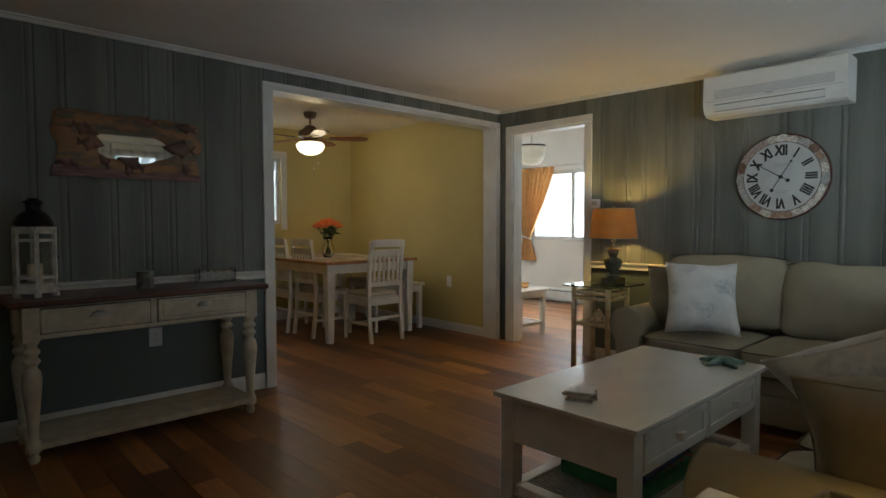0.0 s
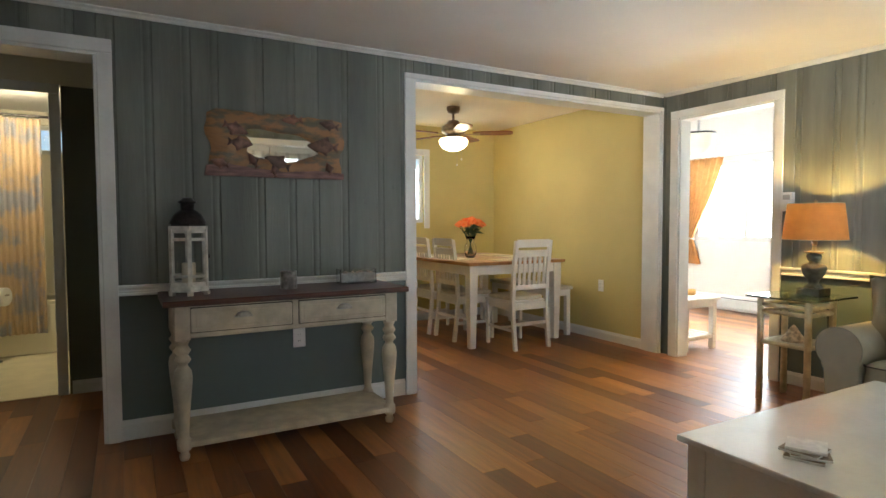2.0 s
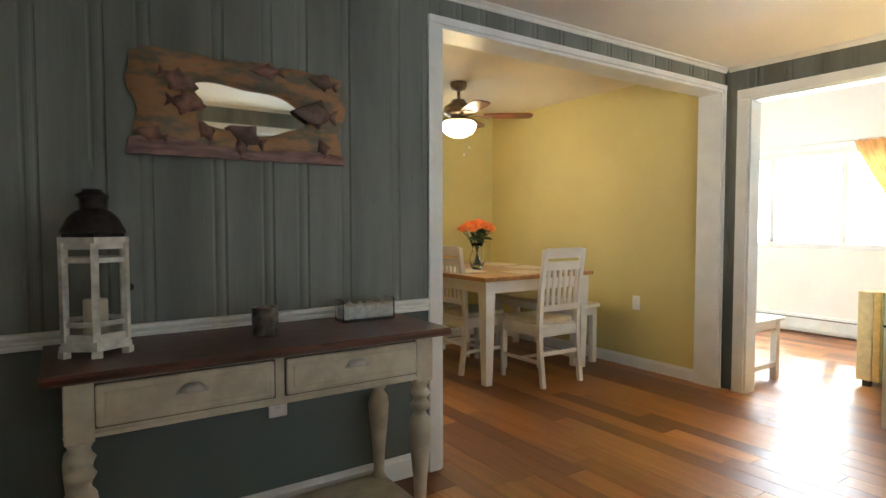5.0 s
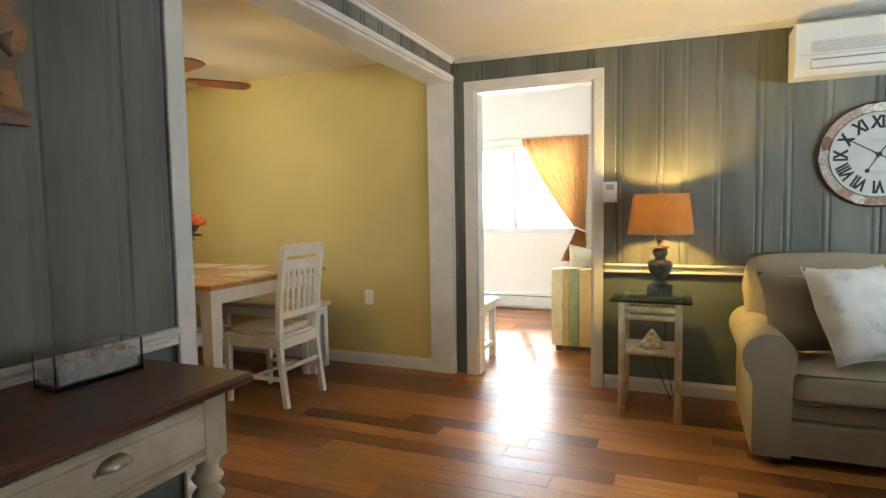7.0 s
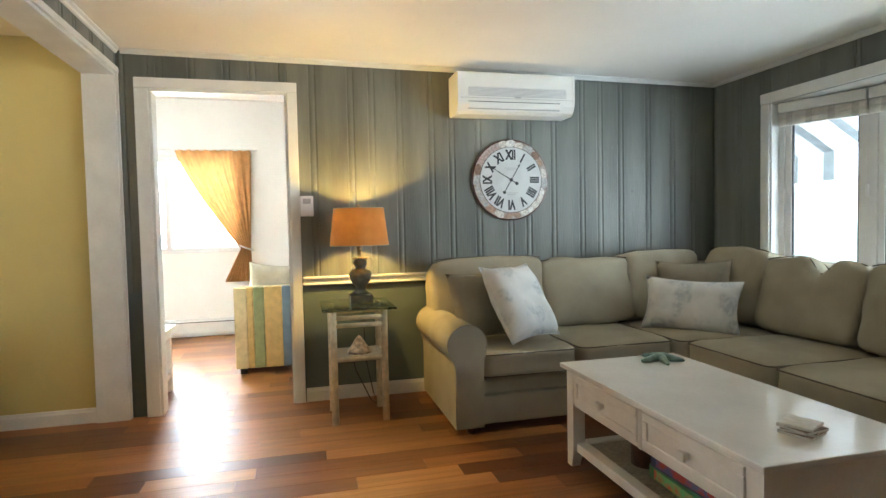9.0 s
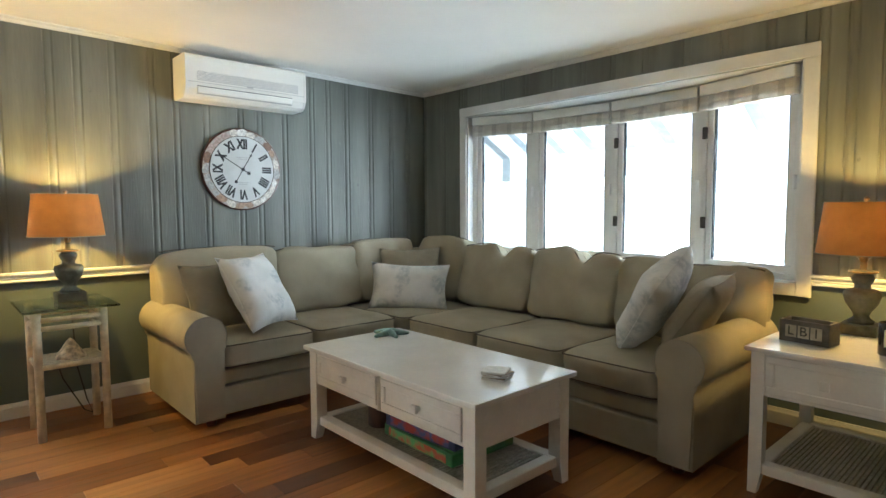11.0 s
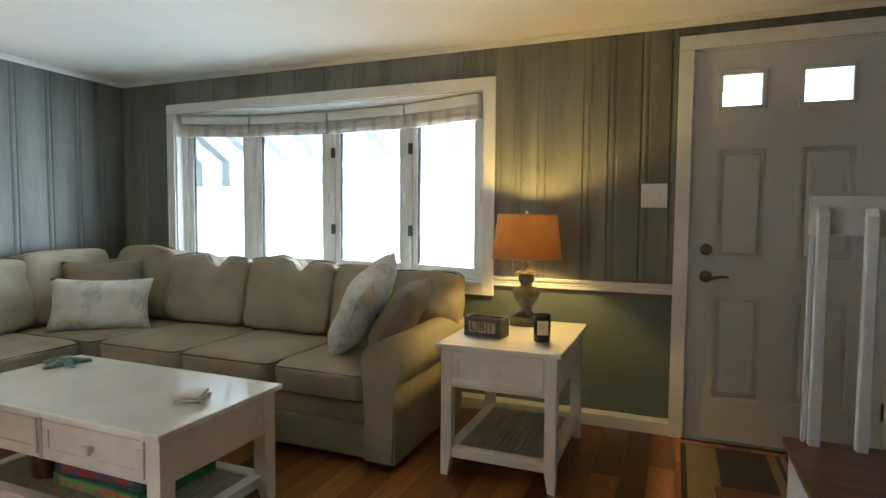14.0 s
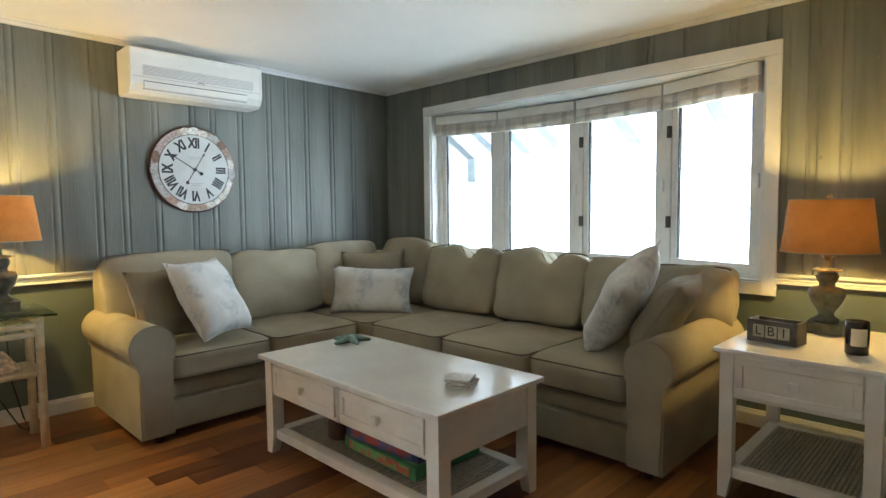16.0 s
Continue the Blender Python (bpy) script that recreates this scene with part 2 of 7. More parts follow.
def soft_block(sx, sy, sz, m, p=5.0, n=10, puff=0.0, lump=0.0, seed=0):
    """A stuffed block with round edges; puff swells its broad faces (local z)."""
    bm = bmesh.new()
    bmesh.ops.create_cube(bm, size=2.0)
    bmesh.ops.subdivide_edges(bm, edges=bm.edges, cuts=n, use_grid_fill=True)
    for v in bm.verts:
        c = v.co.copy()
        q = (abs(c.x) ** p + abs(c.y) ** p + abs(c.z) ** p) ** (1 / p)
        c /= q
        swell = (1 - abs(c.x) ** 2.2) * (1 - abs(c.y) ** 2.2)
        h = 1 + puff * swell
        o = Vector((c.x * sx / 2, c.y * sy / 2, c.z * sz / 2 * h))
        if lump:
            o += lump * noise.noise_vector(Vector((c.x * 1.7 + seed * 3.1, c.y * 1.7, c.z * 1.2 + seed)))
        v.co = o
    bm.transform(m)
    return bm


def wall_boxes(name, boxes, material, label):
    bm = bmesh.new()
    for b in boxes:
        box(bm, *b)
    return structure(mesh_ob(name, bm, material), label)


# ---- structure: the living room ----
XW, XE, YS, YN, CEIL = -0.75, 4.86, 2.11, 6.44, 2.318
CEIL_S = 2.270                        # the ceiling sags towards the bow window
RAIL0, RAIL1 = 0.795, 0.855
HALL = (-0.62, 0.537, 2.085)          # x from, x to, top
DIN = (2.386, 4.835, 2.164)
SUN = (5.425, 6.262, 2.08)            # y from, y to, top
WIN = (1.755, 4.29, 0.805, 1.995)     # x from, x to, sill, head
FRONT = (-0.335, 0.58, 2.115)
BX = 0.016                            # board thickness

floor = structure(mesh_ob("floor", B(XW - 0.2, 7.9, 1.9, 9.3, -0.12, -0.016), M_SUBFLOOR), "floor of reddish brown oiled hardwood planks")
wall_north = wall_boxes("wall_north", [
    (XW, HALL[0], YN + BX, 6.61, 0, CEIL), (HALL[0], HALL[1], YN + BX, 6.61, HALL[2], CEIL),
    (HALL[1], DIN[0], YN + BX, 6.61, 0, CEIL), (DIN[0], DIN[1], YN + BX, 6.61, DIN[2], CEIL), (DIN[1], XE + BX, YN + BX, 6.61, 0, CEIL)],
    M_WAINSCOT, "grey green panelled wall over a slate painted wainscot")
wall_east = wall_boxes("wall_east", [
    (XE + BX, 4.98, 1.95, SUN[0], 0, 2.36), (XE + BX, 4.98, SUN[0], SUN[1], SUN[2], 2.36), (XE + BX, 4.98, SUN[1], 9.12, 0, 2.36)],
    M_WAINSCOT, "grey green panelled wall with a cased doorway")
wall_south = wall_boxes("wall_south", [
    (XW, FRONT[0] - 0.02, 1.96, YS - BX, 0, CEIL), (FRONT[0] - 0.02, FRONT[1] + 0.02, 1.96, YS - BX, FRONT[2] + 0.015, CEIL),
    (FRONT[1] + 0.02, WIN[0], 1.96, YS - BX, 0, CEIL), (WIN[0], WIN[1], 1.96, YS - BX, 0, WIN[2]),
    (WIN[0], WIN[1], 1.96, YS - BX, WIN[3], CEIL), (WIN[1], XE + BX, 1.96, YS - BX, 0, CEIL)],
    M_WAINSCOT, "grey green panelled wall with a bow window and front door")
wall_west = wall_boxes("wall_west", [(XW - 0.15, XW, 1.96, 6.61, 0, 2.6)], M_BOARD, "plain grey green wall beside the stairs")


def ceil_at(y):
    return CEIL_S + (CEIL - CEIL_S) * (y - YS) / (YN - YS)


def ceiling_slab():
    return prism(bmesh.new(), [(1.96, ceil_at(1.96)), (6.61, ceil_at(6.61)), (6.61, CEIL + 0.12), (1.96, CEIL + 0.12)], "x", XW - 0.15, 4.98)


ceiling = structure(mesh_ob("ceiling", ceiling_slab(), M_CEIL), "white painted plaster ceiling")


def board(parent, axis, face, sign, a0, a1, z0, z1, joint):
    """One upright board; joint gives it the bead and the grooves along its far edge."""
    w, t = a1 - a0, BX
    if w < 0.012 or z1 - z0 < 0.01:
        return
    if joint and w > 0.07:
        prof = [(0, -t), (0, -0.005), (0.005, 0), (w - 0.050, 0), (w - 0.042, -0.0045), (w - 0.038, -0.0045), (w - 0.031, -0.0015), (w - 0.021, 0), (w - 0.012, -0.0015),
                (w - 0.006, -0.0045), (w - 0.001, -0.0045), (w - 0.001, -t)]
    else:
        prof = [(0, -t), (0, -0.005), (0.005, 0), (w - 0.006, 0), (w, -0.006), (w, -t)]
    bm = bmesh.new()
    if axis == "x":
        prism(bm, [(a0 + u, face + sign * d) for u, d in prof], "z", z0, z1)
    else:
        prism(bm, [(face + sign * d, a0 + u) for u, d in prof], "z", z0, z1)
    part("board", bm, M_BOARD, parent)


def board_wall(parent, axis, face, sign, edges, z0, z1, holes):
    """holes: (from, to, bottom, top) in the wall's own run."""
    for a0, a1 in zip(edges, edges[1:]):
        cuts = sorted({a0, a1, *[c for h in holes for c in h[:2] if a0 < c < a1]})
        for c0, c1 in zip(cuts, cuts[1:]):
            spans = [(z0, z1)]
            for h in holes:
                if c0 >= h[0] - 1e-6 and c1 <= h[1] + 1e-6:
                    spans = [s for b, t in spans for s in ((b, min(t, h[2])), (max(b, h[3]), t)) if s[1] - s[0] > 0.01]
            for s0, s1 in spans:
                board(parent, axis, face, sign, c0, c1, s0, s1, abs(c1 - a1) < 1e-6)


TOPB = CEIL - 0.004
board_wall(wall_north, "x", YN, -1, [-0.74, -0.55, -0.33, -0.12, 0.07, 0.25, 0.44, 0.62, 0.796, 0.990, 1.135, 1.388, 1.575, 1.722, 1.914, 2.162, 2.33, 2.52, 2.67, 2.86, 3.02, 3.22, 3.45,
           3.62, 3.81, 4.05, 4.22, 4.46, 4.64, XE], RAIL0, TOPB, [(HALL[0], HALL[1], 0, HALL[2]), (DIN[0], DIN[1], 0, DIN[2])])
board_wall(wall_east, "y", XE, -1, [YS, 2.326, 2.516, 2.733, 2.973, 3.15, 3.30, 3.534, 3.736, 3.88, 4.123, 4.32, 4.468, 4.696, 4.887, 5.029, 5.283, 5.47, 5.66, 5.82, 6.03, 6.22, YN],
           RAIL0, TOPB, [(SUN[0], SUN[1], 0, SUN[2])])
board_wall(wall_south, "x", YS, 1, [XW, -0.55, -0.40, -0.16, 0.04, 0.25, 0.46, 0.686, 0.839, 1.016, 1.155, 1.419, 1.563, 1.692, 1.943, 2.191, 2.412, 2.68, 2.914, 3.15, 3.399, 3.66,
           3.90, 4.14, 4.38, 4.60, XE], RAIL0, TOPB, [(FRONT[0], FRONT[1], 0, FRONT[2]), (WIN[0], WIN[1], WIN[2], WIN[3])])


def knots(parent, axis, face, sign, spots):
    for a, z, r in spots:
        c = (a, face + sign * 0.0008, z) if axis == "x" else (face + sign * 0.0008, a, z)
        rot = Euler((radians(90), 0, 0)) if axis == "x" else Euler((0, radians(90), 0))
        bm = bmesh.new()
        bmesh.ops.create_circle(bm, cap_ends=True, segments=10, radius=r, matrix=Matrix.LocRotScale(c, rot, (1, 1.4, 1) if axis == "x" else (1.4, 1, 1)))
        part("knot", bm, M_KNOT, parent)


knots(wall_north, "x", YN, -1, [(0.90, 2.16, 0.010), (2.03, 1.33, 0.014), (1.03, 1.95, 0.009), (2.23, 1.42, 0.010), (1.80, 1.42, 0.008), (0.70, 1.55, 0.010), (1.48, 1.98, 0.008)])
knots(wall_east, "y", XE, -1, [(5.16, 1.95, 0.010), (4.80, 1.95, 0.012), (4.58, 1.40, 0.009), (3.02, 1.75, 0.012), (2.85, 1.42, 0.012), (3.42, 1.95, 0.009)])
knots(wall_south, "x", YS, 1, [(1.08, 2.02, 0.012), (0.75, 1.52, 0.012), (1.28, 1.90, 0.008), (1.50, 1.45, 0.009)])


def strip(name, label, boxes, bevel=0.006):
    bm = bmesh.new()
    for b in boxes:
        box(bm, *b, bevel=bevel, segs=2)
    return structure(mesh_ob(name, bm, M_TRIM), label)


def rail_run(axis, face, sign, a0, a1):
    """A moulded chair rail: a back board, a round nose and a lip."""
    prof = [(0, RAIL0), (0.014, RAIL0 + 0.004), (0.014, RAIL0 + 0.014), (0.008, RAIL0 + 0.018), (0.012, RAIL0 + 0.026), (0.009, RAIL0 + 0.031), (0.014, RAIL0 + 0.038), (0.026, RAIL0 + 0.046), (0.028, RAIL1 - 0.003), (0.020, RAIL1), (0, RAIL1)]
    bm = bmesh.new()
    prism(bm, [(face + sign * d, z) for d, z in prof], axis, a0, a1)
    return structure(mesh_ob("chair_rail", bm, M_TRIM), "white moulded wooden chair rail")


def base_run(axis, face, sign, a0, a1, high=0.092):
    prof = [(0, 0), (0.015, 0), (0.015, high - 0.024), (0.011, high - 0.014), (0.008, high), (0, high)]
    bm = bmesh.new()
    prism(bm, [(face + sign * d, z) for d, z in prof], axis, a0, a1)
    return structure(mesh_ob("baseboard", bm, M_TRIM), "white painted baseboard")


def crown_run(axis, face, sign, a0, a1, top=CEIL):
    prof = [(0, top + 0.002), (0.030, top + 0.002), (0.030, top - 0.006), (0.016, top - 0.014), (0.010, top - 0.026), (0, top - 0.030)]
    bm = bmesh.new()
    prism(bm, [(face + sign * d, z) for d, z in prof], axis, a0, a1)
    if axis == "y":
        for v in bm.verts:
            v.co.z += ceil_at(v.co.y) - top
    return structure(mesh_ob("crown_trim", bm, M_TRIM), "thin white ceiling moulding")


CW = 0.072
# prism along x takes (y, z); along y takes (x, z)
rail_run("x", YN, -1, HALL[1] + CW, DIN[0] - CW)
base_run("x", YN + BX, -1, HALL[1] + CW, DIN[0] - CW, 0.11)
crown_run("x", YN, -1, XW, XE)
rail_run("y", XE, -1, YS, SUN[0] - CW)
base_run("y", XE + BX, -1, YS, SUN[0] - CW)
crown_run("y", XE, -1, YS, YN - 0.03)
rail_run("x", YS, 1, FRONT[1] + 0.075, WIN[0] - CW)
base_run("x", YS - BX, 1, FRONT[1] + 0.075, XE - 0.02)
crown_run("x", YS, 1, XW, XE, CEIL_S)


def casing(name, label, axis, face, sign, a0, a1, top, w=CW, right=None, bottom=0.0, thick=0.018, head=None):
    """Flat casing round an opening, with the lining of the wall's depth."""
    r = w if right is None else right
    bm = bmesh.new()
    f0, f1 = sorted((face, face + sign * thick))
    f2, f3 = sorted((face, face + sign * (thick - 0.003)))
    def put(p, q, z0, z1, g0, g1):
        if axis == "x":
            box(bm, p, q, g0, g1, z0, z1, bevel=0.005, segs=2)
        else:
            box(bm, g0, g1, p, q, z0, z1, bevel=0.005, segs=2)
    put(a0 - w, a0, bottom, top, f2, f3)
    put(a1, a1 + r, bottom, top, f2, f3)
    put(a0 - w, a1 + r, top, top + (head or w), f0, f1)
    return structure(mesh_ob(name, bm, M_TRIM), label)


casing("dining_opening_casing", "white painted casing of the wide dining opening", "x", YN, -1, DIN[0], DIN[1], DIN[2], 0.07, 0.024, head=0.036)
strip("dining_opening_lining", "white lining of the dining opening", [
    (DIN[0] - 0.002, DIN[0] + 0.016, YN - 0.002, 6.622, 0, DIN[2] - 0.016), (DIN[1] - 0.016, DIN[1] + 0.002, YN - 0.002, 6.622, 0, DIN[2] - 0.016), (DIN[0], DIN[1], YN - 0.002, 6.622, DIN[2] - 0.016, DIN[2] + 0.002)], 0.003)
casing("hall_opening_casing", "white painted casing of the hall opening", "x", YN, -1, HALL[0], HALL[1], HALL[2])
strip("hall_opening_lining", "white lining of the hall opening", [
    (HALL[1] - 0.016, HALL[1] + 0.002, YN - 0.002, 6.622, 0, HALL[2] - 0.016), (HALL[0] - 0.002, HALL[0] + 0.016, YN - 0.002, 6.622, 0, HALL[2] - 0.016), (HALL[0], HALL[1], YN - 0.002, 6.622, HALL[2] - 0.016, HALL[2] + 0.002)], 0.003)
casing("sunroom_doorway_casing", "white painted casing of the sunroom doorway", "y", XE, -1, SUN[0], SUN[1], SUN[2], 0.066, 0.08)
strip("sunroom_doorway_lining", "white lining of the sunroom doorway", [
    (XE - 0.002, 4.985, SUN[0] - 0.002, SUN[0] + 0.016, 0, SUN[2] - 0.016), (XE - 0.002, 4.985, SUN[1] - 0.016, SUN[1] + 0.002, 0, SUN[2] - 0.016), (XE - 0.002, 4.985, SUN[0], SUN[1], SUN[2] - 0.016, SUN[2] + 0.002)], 0.003)
casing("front_door_casing", "white painted casing of the front door", "x", YS, 1, FRONT[0], FRONT[1], FRONT[2], 0.075)

# ---- structure: dining room, hall, bathroom, sunroom ----
DY, DC = 9.10, 2.36
wall_boxes("wall_dining_north", [(1.0, 3.12, DY, DY + 0.12, 0, DC), (3.83, 4.876, DY, DY + 0.12, 0, DC), (3.12, 3.83, DY, DY + 0.12, 0, 1.19), (3.12, 3.83, DY, DY + 0.12, 2.0, DC)], M_YELLOW, "mustard yellow dining room wall with a window")
wall_boxes("wall_dining_east", [(4.855, 4.874, 6.61, DY, 0, DC)], M_YELLOW, "mustard yellow dining room wall")
wall_boxes("wall_dining_south", [(0.62, DIN[0], 6.612, 6.62, 0, DC), (DIN[0], DIN[1], 6.612, 6.62, DIN[2], DC), (DIN[1], 4.854, 6.612, 6.62, 0, DC)], M_YELLOW, "mustard yellow back of the dining opening wall")
wall_boxes("wall_dining_west", [(0.90, 1.0, 6.63, DY + 0.12, 0, DC)], M_YELLOW, "mustard yellow dining room side wall")
structure(mesh_ob("ceiling_dining", B(0.90, 4.98, 6.61, DY + 0.12, DC, DC + 0.1), M_CEIL_D), "white dining room ceiling")
base_run("y", 4.855, -1, 6.625, DY)
base_run("x", DY, -1, 1.0, 4.83)
casing("dining_window_casing", "white casing of the dining room window", "x", DY, -1, 3.12, 3.83, 2.0, 0.075, bottom=1.12)

HY, HC = 7.62, 2.30
wall_boxes("wall_hall_east", [(0.60, 0.62, 6.61, HY, 0, HC)], M_OLIVE, "dark olive hall side wall")
wall_boxes("wall_hall_north", [(0.285, 0.62, HY, HY + 0.1, 0, 2.13), (XW, -0.64, HY, HY + 0.1, 0, 2.13)], M_OLIVE, "dark olive hall wall beside the bathroom door")
wall_boxes("wall_hall_header", [(XW, 0.62, HY - 0.004, HY + 0.1, 2.13, HC)], M_CREAM, "cream wall over the bathroom door")
wall_boxes("wall_hall_west", [(XW - 0.15, XW, 6.61, 9.95, 0, HC)], M_CREAM, "cream hall and bathroom side wall")
structure(mesh_ob("ceiling_hall", B(XW, 0.62, 6.61, 9.95, HC, HC + 0.1), M_CEIL), "white hall and bathroom ceiling")
base_run("x", HY, -1, 0.30, 0.60)
base_run("y", 0.60, -1, 6.63, HY - 0.02)
casing("bathroom_door_casing", "cream white casing of the bathroom door", "x", HY, -1, -0.57, 0.215, 2.07, 0.065)
wall_boxes("wall_bath_east", [(0.62, 0.70, HY, 9.95, 0, HC)], M_CREAM, "cream bathroom wall")
wall_boxes("wall_bath_north", [(XW, -0.22, 9.85, 9.95, 0, HC), (-0.22, 0.18, 9.85, 9.95, 0, 1.88), (-0.22, 0.18, 9.85, 9.95, 2.17, HC), (0.18, 0.70, 9.85, 9.95, 0, HC)], M_CREAM, "cream bathroom wall with a small high window")
structure(mesh_ob("floor_bathroom", B(XW, 0.62, HY + 0.02, 9.85, -0.03, 0.004), M_BATHTILE), "cream tiled bathroom floor")

SX, SC = 7.70, 2.62
wall_boxes("wall_sunroom_east", [(SX, SX + 0.1, 4.2, 6.0, 0, SC), (SX, SX + 0.1, 8.25, 9.3, 0, SC), (SX, SX + 0.1, 6.0, 8.25, 0, 0.93), (SX, SX + 0.1, 6.0, 8.25, 2.0, SC)], M_SUNWALL, "white sunroom wall with a broad window")
wall_boxes("wall_sunroom_south", [(4.98, SX + 0.1, 4.1, 4.2, 0, SC)], M_SUNWALL, "white sunroom side wall")
wall_boxes("wall_sunroom_north", [(4.98, SX + 0.1, 9.2, 9.3, 0, SC)], M_SUNWALL, "white sunroom far wall")
wall_boxes("wall_sunroom_west", [(4.982, 5.0, 4.2, SUN[0], 0, SC), (4.982, 5.0, SUN[0], SUN[1], SUN[2], SC), (4.982, 5.0, SUN[1], 9.2, 0, SC)], M_SUNWALL, "white sunroom wall behind the living room")
structure(mesh_ob("ceiling_sunroom", B(4.98, SX + 0.1, 4.1, 9.3, SC, SC + 0.1), M_SUNWALL), "white sunroom ceiling")


# ---- windows ----
def window_unit(name, label, axis, face, a0, a1, z0, z1, panes=1, bar=0.045):
    """A framed window of upright panes set in a straight wall."""
    root = structure(new(name), label)
    fr = bmesh.new()
    def put(bm, p, q, u, v, d=0.03):
        if axis == "x":
            box(bm, p, q, face - d, face + d, u, v, bevel=0.004)
        else:
            box(bm, face - d, face + d, p, q, u, v, bevel=0.004)
    put(fr, a0, a1, z0, z0 + bar)
    put(fr, a0, a1, z1 - bar, z1)
    for i in range(panes + 1):
        c = a0 + (a1 - a0 - bar) * i / panes
        put(fr, c, c + bar, z0, z1, 0.029)
    part("window_frame", fr, M_TRIM, root)
    for i in range(panes):
        p = a0 + (a1 - a0 - bar) * i / panes + bar * 0.8
        q = a0 + (a1 - a0 - bar) * (i + 1) / panes + bar * 0.2
        bm = bmesh.new()
        put(bm, p, q, z0 + bar * 0.8, z1 - bar * 0.8, 0.003)
        ob = part("pane", bm, M_GLASS, root)
        ob.visible_shadow = False
    return root


window_unit("window_sunroom", "broad white framed sunroom window", "y", SX + 0.05, 6.0, 8.25, 0.93, 2.0, 3, 0.06)
window_unit("window_dining", "white framed dining room window", "x", DY + 0.06, 3.12, 3.83, 1.19, 2.0, 1)
window_unit("window_bathroom", "small high bathroom window", "x", 9.90, -0.22, 0.18, 1.88, 2.17, 1)

# the bow window: four casements on a shallow arc
BOW = [(4.285, 2.02), (3.755, 1.83), (3.065, 1.77), (2.385, 1.83), (1.765, 2.02)]
window_bow = structure(new("window_bow"), "white bow window of four casements over the sofa")
bm = bmesh.new()
arc = [(x, y) for x, y in BOW]
prism(bm, [(4.30, 2.10), (4.30, 1.99), *[(x, y - 0.05) for x, y in arc[1:-1]], (1.75, 1.99), (1.75, 2.10)], "z", 0.770, WIN[2] + 0.004)
part("window_sill", bm, M_TRIM, window_bow)
bm = bmesh.new()
prism(bm, [(4.30, 2.10), (4.30, 1.99), *[(x, y - 0.05) for x, y in arc[1:-1]], (1.75, 1.99), (1.75, 2.10)], "z", WIN[3] - 0.004, WIN[3] + 0.035)
part("head_board", bm, M_TRIM, window_bow)
for (ax, ay), (bx, by) in zip(BOW, BOW[1:]):
    d = Vector((bx - ax, by - ay, 0))
    length = d.length
    m = Matrix.Translation((ax, ay, 0)) @ Matrix.Rotation(math.atan2(d.y, d.x), 4, "Z")
    z0, z1 = WIN[2] + 0.004, WIN[3] - 0.004
    bm = bmesh.new()
    for x0, x1, y0, y1, u, v in ((0, length, -0.03, 0.03, z0, z0 + 0.03), (0, length, -0.03, 0.03, z1 - 0.10, z1), (0, 0.035, -0.029, 0.029, z0, z1), (length - 0.035, length, -0.029, 0.029, z0, z1)):
        box(bm, x0, x1, y0, y1, u, v, bevel=0.003)
    bm.transform(m)
    part("casement_frame", bm, M_TRIM, window_bow)
    bm = bmesh.new()
    for x0, x1, u, v in ((0.037, length - 0.037, z0 + 0.032, z0 + 0.075), (0.037, length - 0.037, z1 - 0.15, z1 - 0.102), (0.037, 0.078, z0 + 0.076, z1 - 0.151), (length - 0.078, length - 0.037, z0 + 0.076, z1 - 0.151)):
        box(bm, x0, x1, -0.02, 0.016, u, v, bevel=0.003)
    bm.transform(m)
    sash = part("sash", bm, M_TRIM, window_bow)
    bm = bmesh.new()
    for x0, x1, u, v in ((0.079, 0.086, z0 + 0.077, z1 - 0.152), (length - 0.086, length - 0.079, z0 + 0.077, z1 - 0.152)):
        box(bm, x0, x1, -0.012, 0.012, u, v)
    bm.transform(m)
    part("gasket", bm, M_SLOT, sash, "dark rubber glazing strip")
    ob = part("pane", B(0.079, length - 0.079, -0.003, 0.003, z0 + 0.076, z1 - 0.151), M_GLASS, sash)
    ob.data.transform(m)
    ob.visible_shadow = False
    for z in (z0 + 0.27, z0 + 0.84) if ax < 3.5 else ():
        bm = B(0.018, 0.044, -0.052, -0.028, z, z + 0.075, bevel=0.003)
        bm.transform(m)
        part("hinge", bm, M_BRONZE, sash, "dark window hinge")
    bm = B(length - 0.034, length - 0.016, 0.03, 0.05, z0 + 0.50, z0 + 0.58, bevel=0.004)
    bm.transform(m @ Matrix.Scale(-1, 4, (0, 1, 0)))
    part("latch", bm, M_PLASTIC, sash, "white window latch")
strip("bow_window_jambs", "white side jambs of the bow window", [(WIN[1] - 0.012, WIN[1] + 0.004, 1.965, YS - 0.001, WIN[2], WIN[3]), (WIN[0] - 0.004, WIN[0] + 0.012, 1.965, YS - 0.001, WIN[2], WIN[3])], 0.002)
casing("bow_window_casing", "white casing of the bow window", "x", YS, 1, WIN[0], WIN[1], WIN[3], 0.075, bottom=WIN[2] - 0.075)
strip("bow_window_apron", "white sill casing under the bow window", [(WIN[0], WIN[1], YS, YS + 0.016, WIN[2] - 0.073, WIN[2] - 0.002), (WIN[0], WIN[1], YS - 0.09, YS, WIN[2] - 0.03, WIN[2] - 0.002)], 0.004)


